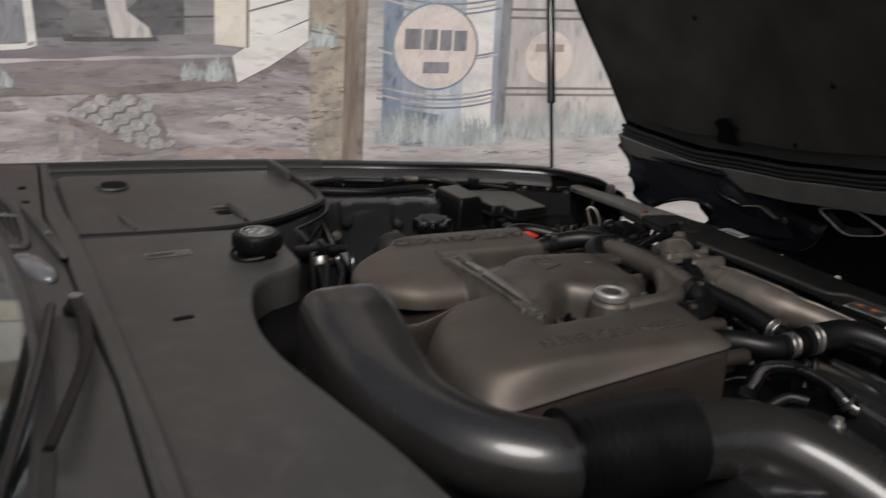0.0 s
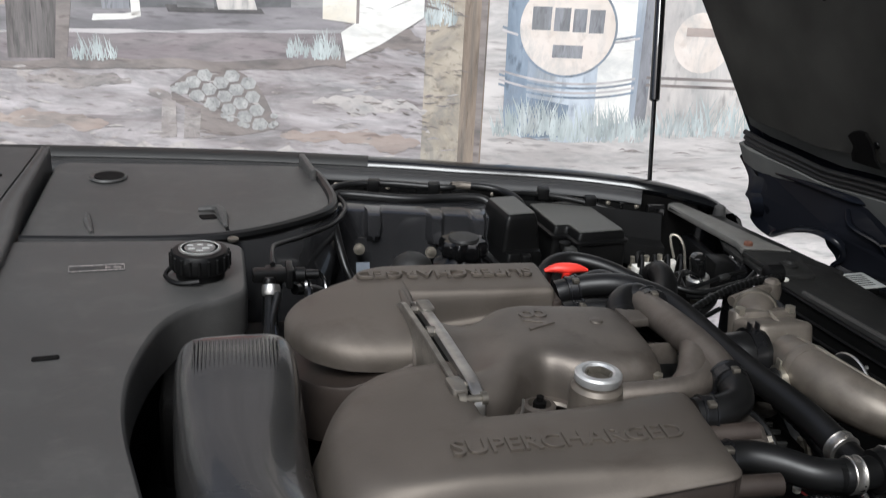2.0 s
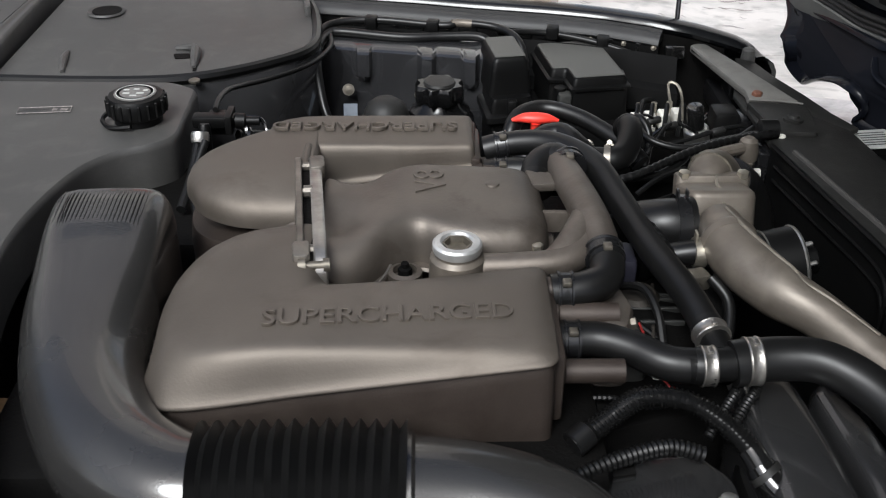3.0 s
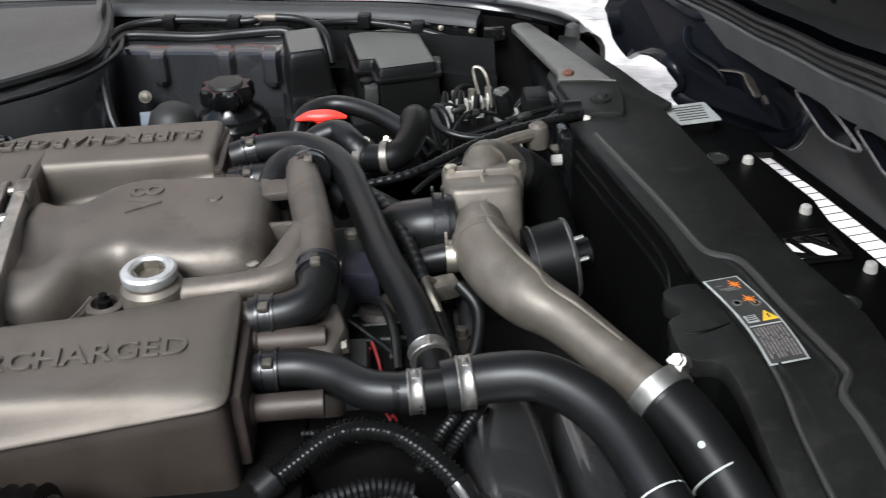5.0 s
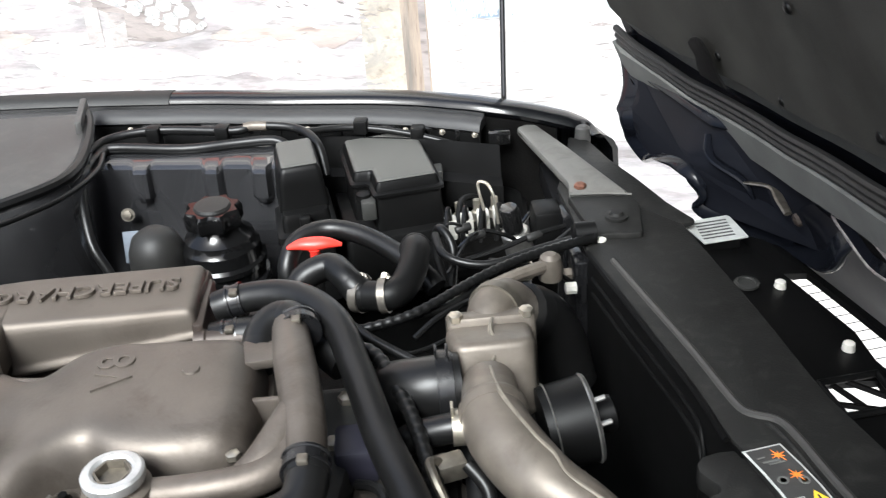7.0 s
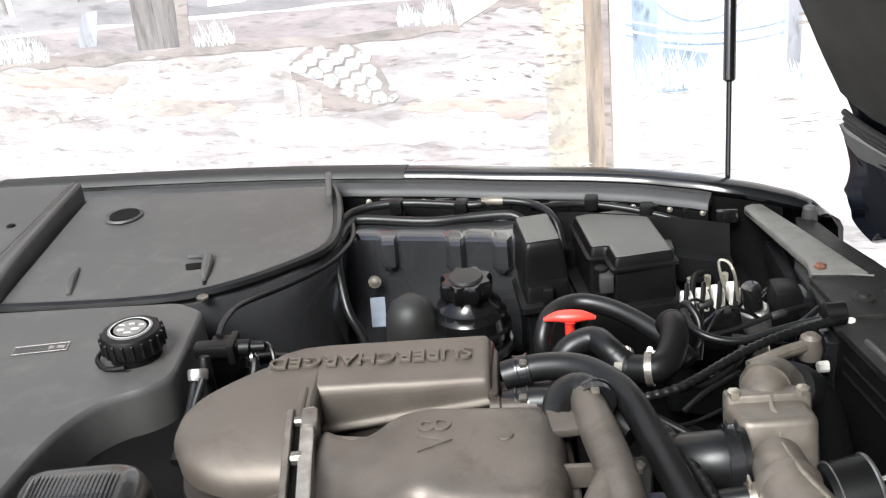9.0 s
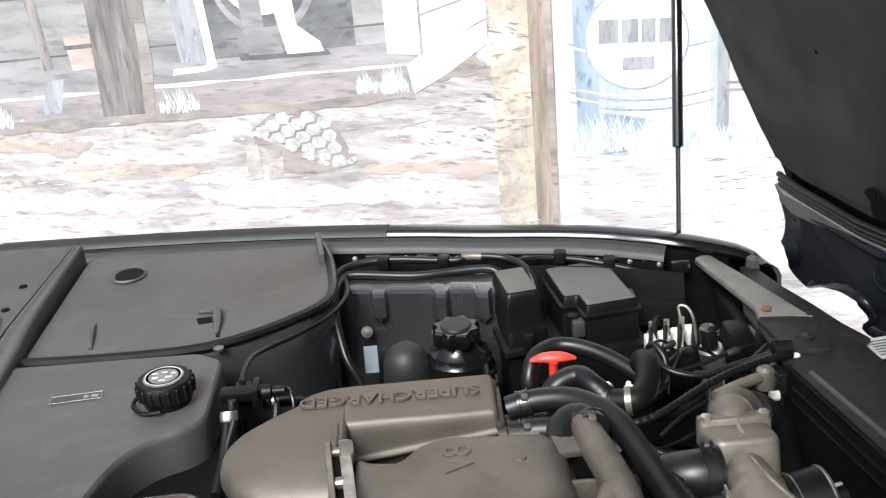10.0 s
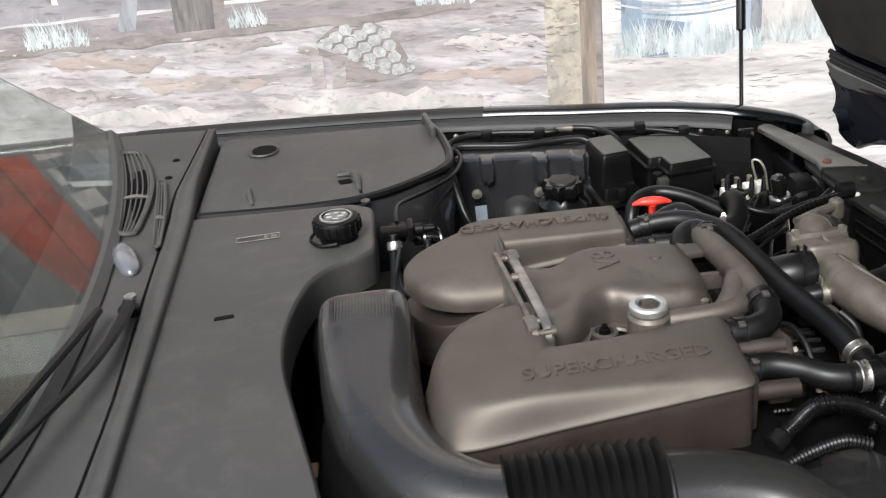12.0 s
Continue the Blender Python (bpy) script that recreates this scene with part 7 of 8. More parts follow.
band("step_shadow", -2.4, 0.13, 0.772, 0.800, 3, M_SHADOW, "dark brush line at the foot of the step", 90, 0.022)
paint("slab_side", [(0.115, 0.872), (0.16, 0.905), (0.335, 0.985), (0.335, 0.925), (0.22, 0.845), (0.13, 0.795)], 5.6, M_WHITE, "pale slab end")
paint("corner_board", [(0.06, 2.6), (0.16, 2.6), (0.16, 0.898), (0.065, 0.905)], 6, M_CREAM)
paint("siding", [(0.16, 2.6), (0.335, 2.6), (0.335, 0.99), (0.16, 0.902)], 5.4, M_WHITE)
for k in range(6):
    z = 1.0 + 0.17 * k
    paint("siding_line", [(0.16, z), (0.335, z + 0.055), (0.335, z + 0.061), (0.16, z + 0.006)], 6, M_SHADOW)
paint("corner_shadow", [(0.155, 2.6), (0.163, 2.6), (0.163, 0.90), (0.155, 0.898)], 6.6, M_SHADOW)
# wheel and plain leaning shapes on the porch
paint("wheel", disc(-0.255, 1.105, 0.175, 0.175), 3, M_DARK, "dark painted wheel")
paint("wheel_ring", disc(-0.262, 1.115, 0.148, 0.148), 3.5, M_FLOOR, "grey tyre ring")
paint("wheel_ring", disc(-0.265, 1.12, 0.132, 0.132), 3.8, M_DARK, "dark tyre ring")
paint("wheel_face", disc(-0.27, 1.135, 0.115, 0.115), 4, M_CREAM, "pale wheel face")
paint("plain_shape", [(-0.335, 1.08), (-0.275, 1.08), (-0.272, 0.985), (-0.228, 0.94), (-0.225, 0.915), (-0.325, 0.912), (-0.332, 0.96)], 5, M_GREY, "plain grey painted shape")
paint("plain_shape", [(-0.25, 1.09), (-0.185, 1.08), (-0.178, 0.99), (-0.118, 0.945), (-0.11, 0.918), (-0.215, 0.912), (-0.225, 0.96)], 6, M_GREYDRUM, "plain grey painted shape")
paint("shape_shadow", [(-0.36, 0.918), (-0.1, 0.922), (-0.09, 0.908), (-0.35, 0.898)], 4.6, M_INK)
paint("leaning_shape", [(-0.56, 1.3), (-0.47, 1.3), (-0.455, 0.90), (-0.53, 0.895)], 4, M_DENIM, "plain grey-blue painted shape")
paint("white_strip", [(-0.475, 1.3), (-0.45, 1.3), (-0.425, 0.885), (-0.45, 0.88)], 5, M_WHITE, "white painted strip")
paint("white_foot", [(-0.56, 0.862), (-0.455, 0.872), (-0.425, 0.882), (-0.43, 0.895), (-0.47, 0.886), (-0.555, 0.88)], 5, M_WHITE)
paint("timber_post", [(-0.775, 2.4), (-0.605, 2.4), (-0.615, 0.9), (-0.635, 0.755), (-0.80, 0.745), (-0.79, 0.95)], 4, M_WOOD, "weathered painted timber post")
paint("post_shade", [(-0.64, 2.4), (-0.605, 2.4), (-0.615, 0.9), (-0.635, 0.755), (-0.668, 0.753), (-0.65, 0.95)], 5, M_SHADOW)
paint("post_stain", [(-0.775, 0.93), (-0.65, 0.94), (-0.65, 1.0), (-0.775, 0.99)], 4.6, M_WOOD)
paint("small_keg", [(-0.875, 0.985), (-0.79, 0.99), (-0.795, 0.89), (-0.865, 0.882)], 4, M_RUST, "small rusty painted keg")
paint("keg_hoop", [(-0.877, 0.955), (-0.79, 0.96), (-0.79, 0.948), (-0.876, 0.943)], 5, M_INK)
paint("chair_leg", [(-0.99, 1.3), (-0.955, 1.3), (-0.925, 0.89), (-0.955, 0.885)], 4, M_WOOD)
paint("chair_leg", [(-1.22, 1.3), (-1.185, 1.3), (-1.175, 0.86), (-1.205, 0.855)], 4, M_WOOD)
paint("white_strip", [(-1.195, 1.0), (-1.18, 1.0), (-1.17, 0.85), (-1.19, 0.85)], 5, M_WHITE)
paint("cast_shadow", [(-0.95, 0.855), (-0.9, 0.86), (-0.93, 0.76), (-1.0, 0.755)], 4, M_DENIM)
# mound with plates, drawn as plain shapes
MOUND = [(-0.353, 0.691), (-0.331, 0.714), (-0.287, 0.745), (-0.223, 0.759), (-0.16, 0.748), (-0.112, 0.714), (-0.078, 0.655), (-0.064, 0.606), (-0.116, 0.592), (-0.173, 0.604), (-0.236, 0.637), (-0.291, 0.67)]
MOUND = [tuple(p) for p in smooth_line(MOUND, 4, True)]
paint("mound_shade", [(-0.35, 0.681), (-0.236, 0.637), (-0.173, 0.604), (-0.116, 0.592), (-0.051, 0.603), (-0.094, 0.584), (-0.181, 0.566), (-0.275, 0.571), (-0.279, 0.625), (-0.352, 0.659)], 1.5, M_SHADOW, "dark painted shade under the mound")
paint("mound_end", disc(MOUND[0][0] - 0.028, MOUND[0][1] - 0.018, 0.034, 0.014, 24, -0.25), 2.4, M_STROKE)
paint("mound", MOUND, 2, M_SHADOW, "grey painted mound")


def in_mound(u, z):
    """Whether a point lies inside the mound's outline."""
    hit = False
    for (u0, z0), (u1, z1) in zip(MOUND, MOUND[1:] + MOUND[:1]):
        if (z0 > z) != (z1 > z) and u < u0 + (z - z0) / (z1 - z0) * (u1 - u0):
            hit = not hit
    return hit


rnd_p = random.Random(5)
MU, MZ = sum(p[0] for p in MOUND) / len(MOUND), sum(p[1] for p in MOUND) / len(MOUND)
for i in range(-5, 6):
    for j in range(-4, 5):
        pu, pz = i * 0.047 + (0.0235 if j % 2 else 0), j * 0.031
        cu, cz = MU + 0.93 * pu + 0.36 * pz, MZ - 0.36 * pu + 0.93 * pz
        if in_mound(MU + (cu - MU) * 1.10, MZ + (cz - MZ) * 1.12):
            paint("plate", [(cu + 0.0245 * math.cos(a) * rnd_p.uniform(0.88, 1.0), cz + 0.0192 * math.sin(a) * rnd_p.uniform(0.88, 1.0)) for a in (math.pi / 3 * k + 0.2 for k in range(6))], 3 + 0.2 * (j + 4), M_PLATE)
for k in range(15):
    u, z = MOUND[int(len(MOUND) * (0.56 + 0.43 * k / 14)) % len(MOUND)]
    paint("edge_plate", disc(u, z + 0.004, 0.011, 0.008, 10), 5, M_PLATE)
for pts in ([(-0.377, 0.661), (-0.339, 0.656), (-0.339, 0.554), (-0.384, 0.547)], [(-0.314, 0.646), (-0.269, 0.639), (-0.275, 0.556), (-0.32, 0.55)]):
    paint("stub", pts, 2.6, M_STROKE)
# timber upright, pale edge, drums
paint("ochre_strip", [(0.335, 2.8), (0.432, 2.8), (0.452, 0.3), (0.345, 0.3)], 1, M_OCHRE)
paint("timber_upright", [(0.428, 2.8), (0.492, 2.8), (0.512, 0.3), (0.448, 0.3)], 2, M_BROWN, "dark brown painted upright")
paint("upright_shade", [(0.470, 2.8), (0.488, 2.8), (0.508, 0.3), (0.492, 0.3)], 3, M_SHADOW)
paint("pale_edge", [(0.492, 2.8), (0.545, 2.8), (0.565, 0.3), (0.512, 0.3)], 1.4, M_SKY)
paint("pale_ground", [(0.512, 0.3), (3.0, 0.3), (3.0, 0.70), (0.5, 0.66)], 1, M_SKY)
DRUM = [(0.53, 2.0), (0.905, 2.0), (0.92, 0.66), (0.86, 0.625), (0.74, 0.61), (0.62, 0.615), (0.565, 0.64)]
paint("drum", DRUM, 2, M_BLUE, "faded blue painted oil drum")
paint("drum_shade", [(0.53, 2.0), (0.59, 2.0), (0.625, 0.62), (0.565, 0.64)], 2.8, M_DRUM_SHADE)
paint("drum_shade", [(0.60, 0.735), (0.74, 0.715), (0.73, 0.625), (0.62, 0.615)], 2.6, M_DRUM_SHADE)
paint("drum_light", [(0.79, 2.0), (0.86, 2.0), (0.905, 0.68), (0.81, 0.66)], 2.6, M_WHITE)
for z, m, w in ((1.066, M_DRUM_SHADE, 0.003), (1.05, M_LILAC, 0.003), (1.036, M_DRUM_SHADE, 0.003), (0.905, M_DRUM_SHADE, 0.003), (0.897, M_LILAC, 0.003), (0.79, M_LILAC, 0.003), (0.778, M_DRUM_SHADE, 0.003), (0.765, M_LILAC, 0.003), (0.752, M_DRUM_SHADE, 0.003), (1.25, M_DRUM_SHADE, 0.003), (1.4, M_DRUM_SHADE, 0.003)):
    us = np.linspace(0.545, 0.91, 12)
    sag = [z - 0.028 * (1 - ((u - 0.728) / 0.19) ** 2) + 0.012 for u in us]
    paint("drum_hoop", [(u, s - w) for u, s in zip(us, sag)] + [(u, s + w) for u, s in list(zip(us, sag))[::-1]], 3.4, m)
paint("sign_rim", disc(0.717, 0.922, 0.132, 0.132), 5, M_DRUM_SHADE, "dark ring of a round sign")
paint("sign_disc", disc(0.717, 0.922, 0.126, 0.126), 6, M_SIGN, "cream round sign on the drum")
for u0, u1 in ((0.622, 0.672), (0.68, 0.722), (0.73, 0.765), (0.773, 0.812)):
    paint("sign_bar", [(u0, 0.912), (u1, 0.914), (u1, 0.975), (u0, 0.973)], 7, M_DENIM, "plain dark bar")
paint("sign_bar", [(0.682, 0.842), (0.762, 0.844), (0.762, 0.878), (0.682, 0.876)], 7, M_DENIM, "plain dark bar")
paint("drum_gap", [(0.905, 2.0), (0.94, 2.0), (0.95, 0.67), (0.92, 0.66)], 2.2, M_DENIM)
paint("rear_drum", [(0.94, 2.0), (1.36, 2.0), (1.36, 0.68), (0.95, 0.66)], 1.6, M_GREYDRUM, "pale grey painted drum")
for z in (1.04, 1.015, 0.80, 0.78):
    paint("drum_hoop", [(0.94, z), (1.36, z + 0.01), (1.36, z + 0.018), (0.94, z + 0.008)], 2.4, M_SHADOW)
paint("sign_disc", disc(1.075, 0.905, 0.075, 0.08), 3, M_SIGN, "small cream sign on the pale drum")
paint("sign_bar", [(1.03, 0.92), (1.12, 0.922), (1.12, 0.945), (1.03, 0.943)], 4, M_RUST, "plain faded bar")
paint("boards", [(1.36, 2.0), (3.2, 2.0), (3.2, 0.66), (1.36, 0.68)], 1.4, M_GREY)
# rough ground: patches and strokes
for k, (u, z, ru, rz, m) in enumerate(((-1.05, 0.66, 0.2, 0.03, M_RUST), (-0.75, 0.58, 0.22, 0.025, M_RUST), (-1.3, 0.55, 0.25, 0.03, M_STROKE), (-0.62, 0.7, 0.16, 0.02, M_STROKE), (-0.95, 0.47, 0.3, 0.03, M_STONE), (-0.2, 0.5, 0.35, 0.035, M_STONE), (0.2, 0.68, 0.16, 0.02, M_STONE), (0.15, 0.58, 0.2, 0.02, M_RUST), (0.25, 0.86, 0.09, 0.03, M_SHADOW))):
    paint("ground_patch", [(p[0], p[1] + 0.03 * noise.noise((p[0] * 14, p[1] * 40, k)) + 0.012 * noise.noise((p[0] * 50, p[1] * 90, k))) for p in disc(u, z, ru, rz, 60)], 1.2 + 0.1 * k, m)
for seed, args, m, nm in ((1, (-1.9, 0.42, 0.40, 0.76, 150, 0.045, 2.6, 0.004), M_STROKE, "dark loose brush strokes"), (2, (-1.9, 0.42, 0.38, 0.74, 110, 0.04, 3.4, 0.0035), M_STONE, "pale loose brush strokes"), (3, (0.12, 0.43, 0.62, 0.98, 110, 0.035, 5.0, 0.0022), M_SHADOW, "dark loose brush strokes"), (4, (0.52, 1.8, 0.4, 0.62, 120, 0.05, 2.6, 0.002), M_STROKE, "dark loose brush strokes")):
    tagged(part("brush_strokes", strokes(seed, *args), m, mural_wall, nm, 0), kind="stuff")
for seed, args in ((11, (-0.62, -0.5, 0.805, 0.065, 40)), (12, (-0.03, 0.03, 0.815, 0.05, 26)), (13, (0.04, 0.115, 0.81, 0.07, 40)), (14, (0.34, 0.42, 0.9, 0.07, 40)), (15, (0.54, 0.74, 0.60, 0.11, 90)), (16, (0.7, 0.95, 0.585, 0.10, 110)), (17, (0.92, 1.4, 0.60, 0.10, 120)), (18, (-1.32, -1.1, 0.80, 0.1, 70))):
    tagged(part("grass_strokes", blades(seed, *args), M_GRASS, mural_wall, "pale painted grass strokes", 0), kind="stuff")
# upper wall
paint("red_body", [(-0.85, 1.36), (0.03, 1.40), (0.03, 1.62), (-0.2, 1.72), (-0.45, 1.74), (-0.85, 1.66)], 3, M_RED, "faded red painted truck body")
paint("red_body_line", [(-0.85, 1.50), (0.03, 1.53), (0.03, 1.54), (-0.85, 1.51)], 4, M_INK)
for k in range(7):
    paint("slat", [(-0.8 + 0.12 * k, 1.22), (-0.72 + 0.12 * k, 1.22), (-0.70 + 0.12 * k, 1.34), (-0.78 + 0.12 * k, 1.34)], 4, M_STONE)
band("upper_boards", -4.5, 4.5, 2.3, 2.66, 1.2, M_CREAM)

# ---- dark parts deep between the hoses ----
acc = thing("alternator", (1.27, 0.82, 0.66), "near-black alternator with a finned case, shade in its colour", "engine part")
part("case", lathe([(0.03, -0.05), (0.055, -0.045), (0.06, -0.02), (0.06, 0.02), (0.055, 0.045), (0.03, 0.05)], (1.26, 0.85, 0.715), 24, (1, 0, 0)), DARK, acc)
for k in range(10):
    a = 0.2 + 0.3 * k
    part("fin", box(1.215, 1.305, 0.85 + 0.058 * math.cos(a) - 0.002, 0.85 + 0.058 * math.cos(a) + 0.002, 0.715 + 0.058 * math.sin(a) - 0.003, 0.715 + 0.058 * math.sin(a) + 0.003, 0.0008, 1), BOX_PLASTIC, acc, "thin cooling fin")
brkt = thing("engine_bracket", (1.22, 0.93, 0.66), "dark cast bracket with bolts", "bracket")
part("arm", prism(rounded([(1.185, 0.80), (1.225, 0.80), (1.24, 0.90), (1.255, 0.985), (1.20, 0.985)], 0.012), 0.70, 0.80, 0.008), BOX_PLASTIC, brkt)
part("ear", prism(rounded([(1.20, 0.735), (1.25, 0.735), (1.25, 0.80), (1.20, 0.80)], 0.012), 0.72, 0.795, 0.008), BOX_PLASTIC, brkt)
for x, y in ((1.21, 0.82), (1.225, 0.90), (1.235, 0.96), (1.225, 0.755)):
    part("bolt", lathe([(0.008, 0), (0.008, 0.006), (0.004, 0.008)], (x, y, 0.80 if y > 0.8 else 0.795), 6), ZINC, brkt)
rail_f = thing("fuel_rail", (1.0, 0.74, 0.70), "dark pipework beside the engine bank", "engine part")
part("pipe", tube([(0.80, 0.60, 0.75), (0.95, 0.605, 0.752), (1.10, 0.61, 0.752), (1.22, 0.63, 0.75)], 0.009, 4, 10), DARK, rail_f)
for x in (0.88, 0.98, 1.08):
    part("injector", lathe([(0.009, 0), (0.009, 0.03), (0.006, 0.035)], (x, 0.605, 0.715), 10), BOX_PLASTIC, rail_f)
belt = thing("drive_belt", (1.36, 0.90, 0.60), "black ribbed drive belt round two pulleys", "drive belt")
part("belt", tube([(1.345, 0.84, 0.74), (1.345, 0.90, 0.765), (1.345, 0.98, 0.75), (1.345, 1.04, 0.70), (1.345, 1.02, 0.62)], 0.012, 5, 6, 0.4), RUBBER, belt)
for y, z, r in ((0.87, 0.70, 0.05), (1.0, 0.70, 0.045)):
    part("pulley", lathe([(0.01, -0.012), (r, -0.012), (r, 0.012), (r - 0.012, 0.012), (0.012, 0.004)], (1.345, y, z), 24, (1, 0, 0)), DARK, belt)
purple = solo("blue_sensor_body", box(1.225, 1.262, 0.872, 0.915, 0.775, 0.812, 0.006), mat("dark_violet_plastic", (0.018, 0.0175, 0.028), 0.5), (1.243, 0.893, 0.775), "dark violet plastic sensor body", "sensor")
for pts, r, lab in (
        ([(1.18, 0.83, 0.79), (1.22, 0.845, 0.785), (1.25, 0.83, 0.77), (1.28, 0.80, 0.76)], 0.004, "thin black wire between brackets"),
        ([(1.19, 1.10, 0.80), (1.225, 1.11, 0.79), (1.26, 1.08, 0.78), (1.30, 1.05, 0.77)], 0.005, "thin black wire under the hoses"),
        ([(1.30, 1.12, 0.78), (1.34, 1.14, 0.775), (1.375, 1.17, 0.78), (1.39, 1.21, 0.77)], 0.005, "thin black wire near the housing"),
        ([(1.335, 0.86, 0.80), (1.35, 0.84, 0.785), (1.345, 0.81, 0.765), (1.33, 0.79, 0.75)], 0.006, "grey corrugated wiring stub by the pipe"),
        ([(1.40, 1.30, 0.73), (1.43, 1.27, 0.745), (1.47, 1.27, 0.76), (1.505, 1.30, 0.765)], 0.005, "thin black wire near the solenoid"),
        ([(1.345, 1.30, 0.70), (1.335, 1.32, 0.745), (1.342, 1.315, 0.775), (1.355, 1.29, 0.76), (1.35, 1.27, 0.72)], 0.0055, "grey looped wiring sheath"),
        ([(1.37, 1.42, 0.72), (1.38, 1.46, 0.735), (1.405, 1.49, 0.72), (1.42, 1.50, 0.68)], 0.0045, "thin black wire behind the plugs"),
        ([(0.80, 1.20, 0.80), (0.83, 1.23, 0.785), (0.86, 1.27, 0.75), (0.87, 1.31, 0.70)], 0.007, "black rubber line dropping behind the engine")):
    hose(pts, r, lab, "wire" if "wire" in lab else "hard_line")
pump = thing("hydraulic_block", (1.40, 1.45, 0.60), "dark hydraulic block with pale unions", "engine part")
part("block", box(1.36, 1.44, 1.44, 1.52, 0.60, 0.70, 0.006, 2, 6), DARK, pump)
for k in range(3):
    part("union", lathe([(0.008, 0), (0.008, 0.012), (0.005, 0.014), (0.005, 0.03)], (1.375 + 0.025 * k, 1.465 + 0.004 * k, 0.70), 8), ZINC, pump, "pale metal union")
tank_s = thing("washer_tank", (1.42, 1.53, 0.55), "black plastic tank in the front corner", "tank")
part("body", casting([(1.345, 1.47), (1.47, 1.44), (1.48, 1.56), (1.42, 1.60), (1.35, 1.60)], [(0.0, 0.5), (0.0, 0.68), (0.008, 0.695), (0.02, 0.70)], 0.02), PLASTIC, tank_s)
part("neck", tube([(1.40, 1.55, 0.69), (1.40, 1.555, 0.72), (1.41, 1.57, 0.735)], 0.02, 3, 12), PLASTIC, tank_s)
support = thing("front_cross_support", (1.49, 1.30, 0.60), "dark steel support below the front panel", "bracket")
part("leg", box(1.49, 1.515, 1.22, 1.27, 0.45, 0.765, 0.004), INNER_PAINT, support)
part("leg", box(1.495, 1.52, 1.33, 1.37, 0.45, 0.765, 0.004), INNER_PAINT, support)
part("cross_bar", box(1.50, 1.52, 1.22, 1.56, 0.70, 0.735, 0.004), INNER_PAINT, support)
part("bolt", lathe([(0.009, 0), (0.009, 0.008), (0.005, 0.010)], (1.49, 1.245, 0.735), 6, (-1, 0, 0)), ALU, support)
part("bolt", lathe([(0.007, 0), (0.007, 0.012), (0.005, 0.013)], (1.488, 1.20, 0.745), 8, (-1, 0, 0)), WHITE_PART, support, "pale bolt end")

# ---- crimped clamps, pipe ends and clutter between the hoses ----
for at, ax, r in (((1.170, 0.764, 0.848), (1, 0, 0), 0.0168), ((1.173, 0.7235, 0.8225), (1, 0, 0), 0.0165), ((1.132, 1.072, 0.848), (1, 0, 0.2), 0.015), ((1.130, 1.0345, 0.830), (1, 0, 0.1), 0.0173),
                  ((1.212, 0.806, 0.861), (0.0, 1, 0.1), 0.0169), ((1.1985, 0.99, 0.863), (0.12, -1, 0), 0.0178)):
    ear_clamp(at, ax, r)
pb = thing("pipe_bracket", (1.21, 0.745, 0.78), "dusty cast bracket with a bolt at the pipe end", "bracket")
part("lug", casting([(1.198, 0.728), (1.226, 0.728), (1.236, 0.762), (1.228, 0.80), (1.205, 0.80), (1.198, 0.765)], [(0.0, 0.74), (0.0, 0.826), (0.003, 0.832), (0.007, 0.834)], 0.006), CASTING, pb)
part("bolt", lathe([(0.008, 0), (0.008, 0.002), (0.006, 0.002), (0.006, 0.010), (0.003, 0.011)], (1.226, 0.747, 0.822), 6, (1, -0.1, 0.3)), DULL_STEEL, pb)
part("arm", box(1.20, 1.222, 0.79, 0.86, 0.765, 0.80, 0.004, 2, -8), GRIME, pb)
solo("teal_plug", box(1.208, 1.228, 0.758, 0.772, 0.792, 0.803, 0.003, 2, 12), TEAL, (1.218, 0.765, 0.792), "small teal plastic plug between the hoses", "connector")
fc = thing("front_casting", (1.27, 0.85, 0.62), "grimy ribbed casting at the front of the engine", "engine part")
part("base", casting([(1.222, 0.79), (1.31, 0.77), (1.345, 0.80), (1.35, 0.88), (1.31, 0.935), (1.235, 0.93)], [(0.0, 0.62), (0.0, 0.735), (0.006, 0.748), (0.014, 0.752)], 0.015), GRIME, fc)
part("boss", lathe([(0.024, 0), (0.024, 0.03), (0.019, 0.035), (0.010, 0.035)], (1.262, 0.865, 0.745), 20), GRIME, fc)
part("boss", lathe([(0.016, 0), (0.016, 0.022), (0.011, 0.026)], (1.315, 0.90, 0.745), 16), GRIME, fc)
for k, (x, y) in enumerate(((1.237, 0.805), (1.30, 0.79), (1.335, 0.845), (1.25, 0.915))):
    part("bolt", lathe([(0.0075, 0), (0.0075, 0.002), (0.0055, 0.002), (0.0055, 0.010), (0.003, 0.011)], (x, y, 0.751), 6), DULL_STEEL, fc)
for k in range(4):
    part("web", box(1.275 + 0.014 * k, 1.279 + 0.014 * k, 0.80, 0.90, 0.745, 0.768 - 0.004 * k, 0.001, 1, -10), GRIME, fc)
solo("coil_block", box(1.225, 1.262, 0.885, 0.94, 0.745, 0.79, 0.005, 2, 8), PURPLE, (1.243, 0.91, 0.745), "dark purple plastic block below the hoses", "connector")
hk = thing("wiring_plug", (1.33, 0.87, 0.76), "grey wiring plug with a curved lead", "connector")
part("shell", box(1.308, 1.334, 0.856, 0.876, 0.785, 0.803, 0.003, 2, 15), DULL_STEEL, hk, "dull grey shell")
part("lead", tube([(1.312, 0.866, 0.80), (1.304, 0.853, 0.812), (1.308, 0.833, 0.808), (1.316, 0.816, 0.79), (1.318, 0.80, 0.765)], 0.0042, 5, 8), DULL_STEEL, hk, "bare braided lead")
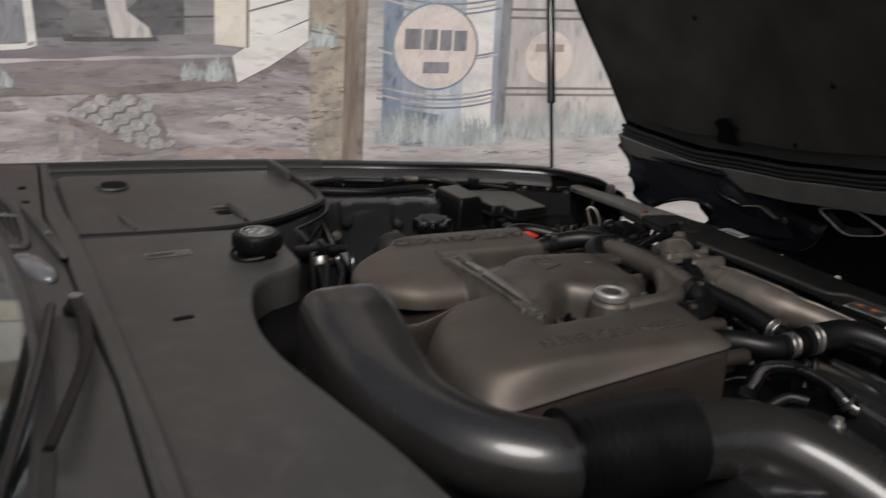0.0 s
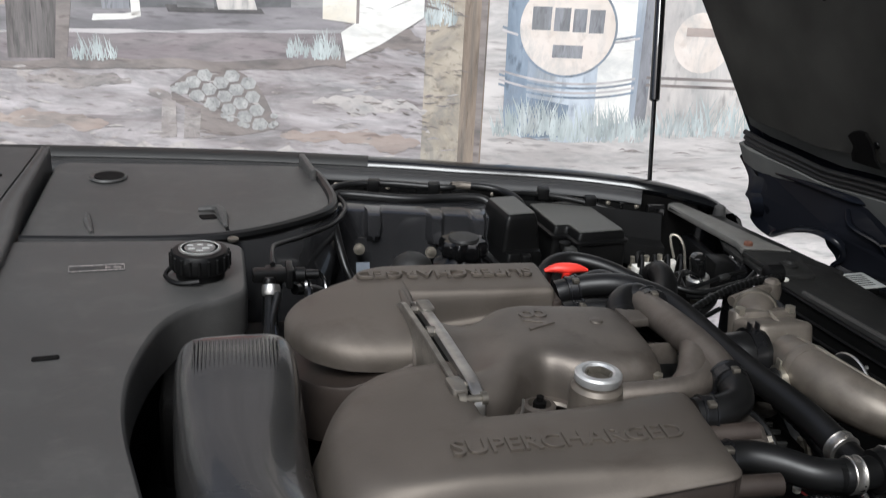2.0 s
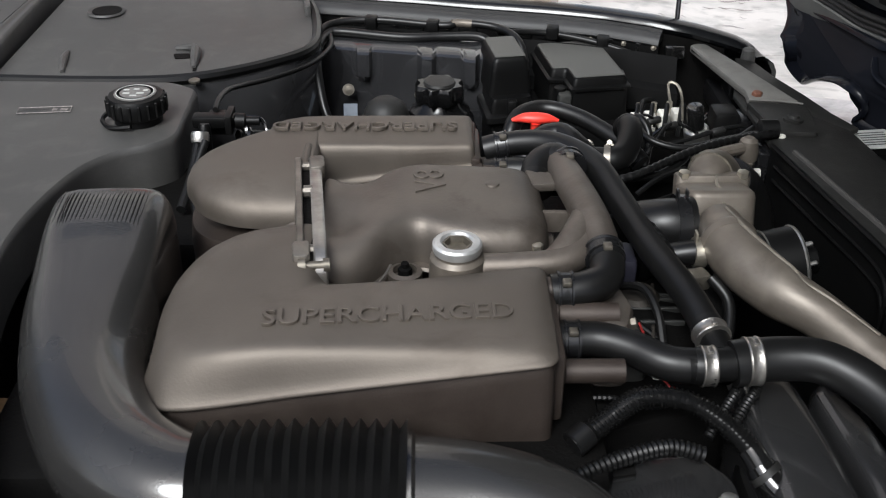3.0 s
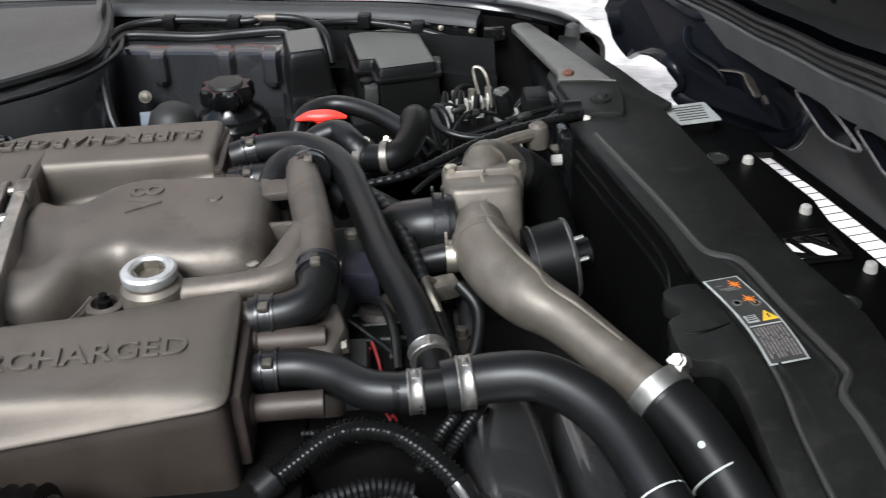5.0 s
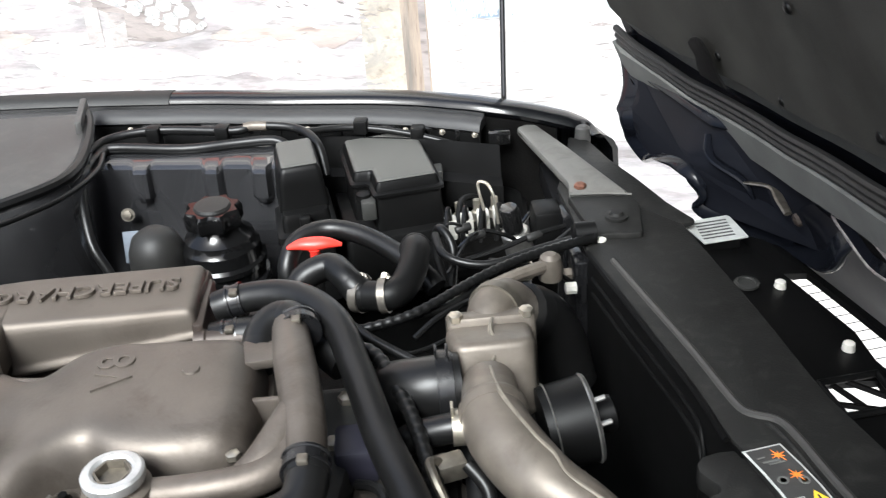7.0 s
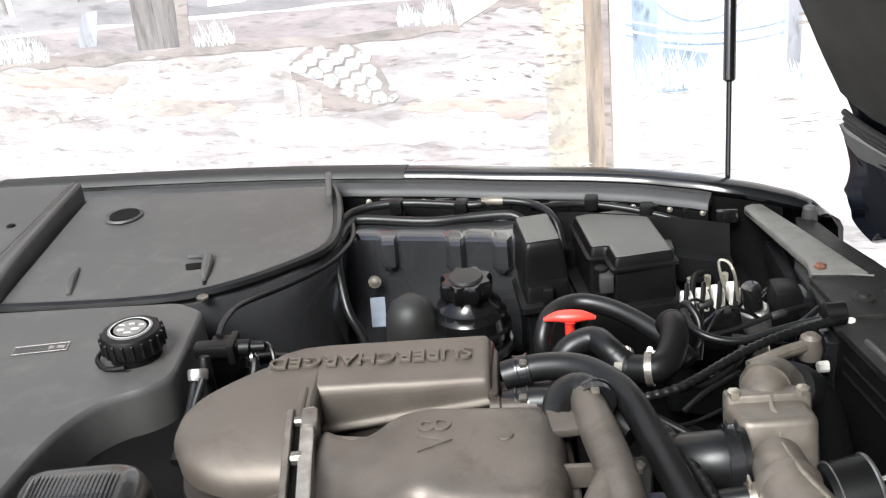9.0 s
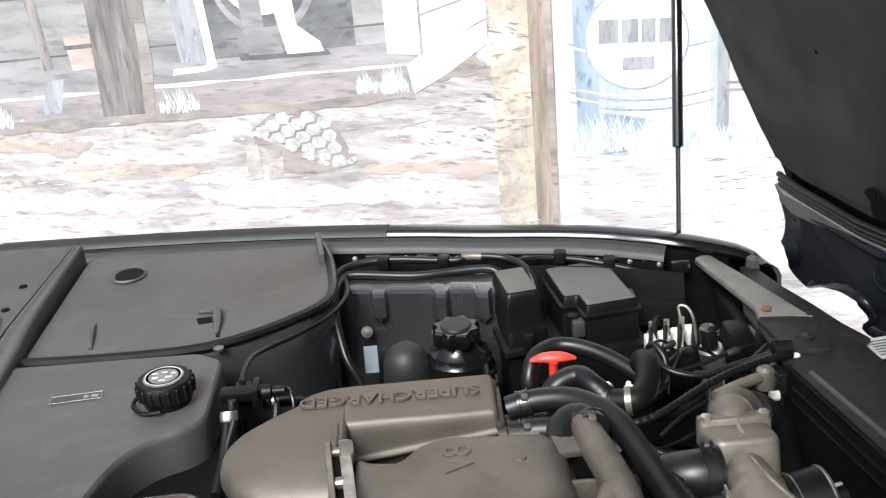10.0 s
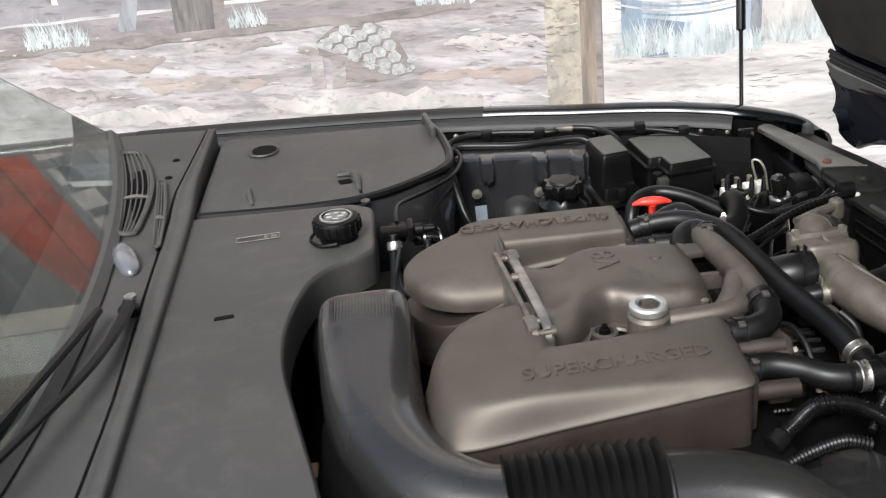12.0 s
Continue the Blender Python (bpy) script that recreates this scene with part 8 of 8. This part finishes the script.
lead = thing("loose_lead", (1.26, 0.79, 0.76), "thin red and black wires hanging below the hose", "cable")
part("red_wire", tube([(1.252, 0.802, 0.785), (1.254, 0.796, 0.782), (1.257, 0.786, 0.775), (1.259, 0.779, 0.765)], 0.0012, 4, 6), WIRE_RED, lead)
part("black_wire", tube([(1.243, 0.86, 0.79), (1.262, 0.84, 0.80), (1.272, 0.81, 0.79), (1.274, 0.78, 0.77)], 0.0045, 4, 8), RUBBER, lead)
part("taped_wire", tube([(1.195, 0.70, 0.775), (1.215, 0.69, 0.782), (1.24, 0.686, 0.775), (1.262, 0.70, 0.765)], 0.003, 4, 6, 1.0, (0, 1, 16, 0.0005)), RUBBER, lead)
part("red_wire", tube([(1.258, 0.715, 0.785), (1.264, 0.705, 0.782), (1.272, 0.70, 0.77), (1.28, 0.70, 0.755)], 0.0012, 4, 6), WIRE_RED, lead)
part("white_cap", lathe([(0.004, 0), (0.004, 0.005), (0.002, 0.006)], (1.253, 0.716, 0.785), 10), WHITE_PART, lead)
# fairing between the casing's two pipes
part("pipe_web", tube([(1.155, 0.809, 0.848), (1.178, 0.822, 0.857), (1.198, 0.855, 0.863), (1.208, 0.90, 0.866)], [0.011, 0.0155, 0.0175, 0.012], 6, 14, 0.85), CASTING, casing, "cast fairing joining two pipes")
part("bracket_web", prism([(1.15, 0.975), (1.20, 0.962), (1.204, 0.945), (1.155, 0.94)], 0.856, 0.866, 0.002), CASTING, casing)
# clips on the wing's lines
for x, y, z in ((0.955, 1.611, 0.812), (1.055, 1.592, 0.812), (1.25, 1.60, 0.80), (1.33, 1.58, 0.79)):
    c = thing("line_clip", (x, y, z - 0.03), "small black plastic clip holding two lines", "clip", "line clips")
    part("block", box(x - 0.010, x + 0.010, y - 0.012, y + 0.008, z - 0.012, z + 0.009, 0.003, 2, -10), PLASTIC, c)
    part("stem", box(x - 0.004, x + 0.004, y - 0.004, y + 0.03, z - 0.034, z - 0.008, 0.001), PLASTIC, c)
sl = thing("line_sleeve", (1.098, 1.592, 0.81), "short beige sleeve on a black line", "sleeve")
part("sleeve", tube([(1.085, 1.5905, 0.8145), (1.10, 1.592, 0.815), (1.118, 1.589, 0.8145)], 0.0068, 3, 12), ALU, sl)
# blue-white tag beside the shield
solo("service_tag", moved(box(-0.011, 0.011, -0.001, 0.001, -0.022, 0.022, 0.0006, 1), Matrix.Translation((0.925, 1.478, 0.70)) @ Matrix.Rotation(radians(-20), 4, 'X')), PALE_BLUE, (0.925, 1.478, 0.68), "pale blue-grey tag on the shield", "tag")
# grooves on the rear face of the radiator cover
for d in (0.0, 0.02):
    part("face_line", tube([(1.5065 + 0.0, 1.20, 0.755 - d), (1.528, 1.08, 0.755 - d), (1.5505, 0.96, 0.754 - d), (1.553, 0.925, 0.74 - d), (1.552, 0.915, 0.70 - d), (1.551, 0.913, 0.6)], 0.0022, 4, 6), PLASTIC, slam, "raised moulded line")
part("rear_lip", tube([(1.505, 1.22, 0.777), (1.53, 1.08, 0.777), (1.552, 0.96, 0.777), (1.56, 0.885, 0.777)], 0.0035, 4, 6), PLASTIC, slam)
part("gasket_lip", tube([(0.941, 0.773, 0.8245), (0.965, 0.779, 0.8265), (0.988, 0.795, 0.8285), (1.0, 0.812, 0.830), (1.008, 0.836, 0.831)], 0.0016, 5, 6), BAND, casing, "thin bright gasket edge")
part("neck_stay", tube([(0.936, 0.965, 0.852), (0.955, 0.962, 0.850), (0.985, 0.955, 0.852)], 0.006, 4, 8), CASTING, casing, "short cast stay")
# thin wiring in the front corner
loom = thing("wiring_loom", (1.42, 1.25, 0.74), "tangle of thin black wires with taped joints", "cable")
for k, pts in enumerate((
        [(1.335, 1.33, 0.74), (1.352, 1.335, 0.768), (1.372, 1.34, 0.76), (1.378, 1.36, 0.74)],
        [(1.36, 1.30, 0.75), (1.39, 1.315, 0.765), (1.42, 1.32, 0.755), (1.44, 1.335, 0.735)],
        [(1.37, 1.285, 0.745), (1.41, 1.29, 0.752), (1.455, 1.30, 0.762), (1.495, 1.31, 0.765)],
        [(1.345, 1.245, 0.752), (1.372, 1.275, 0.776), (1.386, 1.30, 0.772), (1.384, 1.325, 0.75)],
        [(1.40, 1.205, 0.775), (1.43, 1.222, 0.768), (1.465, 1.225, 0.755), (1.49, 1.235, 0.73)],
        [(1.30, 1.085, 0.775), (1.325, 1.10, 0.787), (1.352, 1.12, 0.788), (1.372, 1.145, 0.78)],
        [(1.28, 1.06, 0.772), (1.31, 1.075, 0.768), (1.34, 1.09, 0.77), (1.36, 1.115, 0.76)],
        [(1.445, 1.39, 0.72), (1.465, 1.40, 0.74), (1.48, 1.385, 0.755), (1.49, 1.365, 0.745)])):
    part("wire", tube(pts, 0.0022 + 0.0006 * (k % 3), 5, 7), (RUBBER, GLOSS, PLASTIC)[k % 3], loom)
for x, y, z in ((1.372, 1.34, 0.758), (1.455, 1.30, 0.76), (1.386, 1.30, 0.768)):
    part("taped_joint", lathe([(0.0045, -0.010), (0.0055, -0.008), (0.0055, 0.008), (0.0045, 0.010)], (x, y, z), 10, (1, 0.3, 0.1)), COVER_BLACK, loom)
part("pale_plug", box(1.474, 1.492, 1.372, 1.384, 0.742, 0.755, 0.002, 2, 20), DULL_STEEL, loom, "dull grey plug")
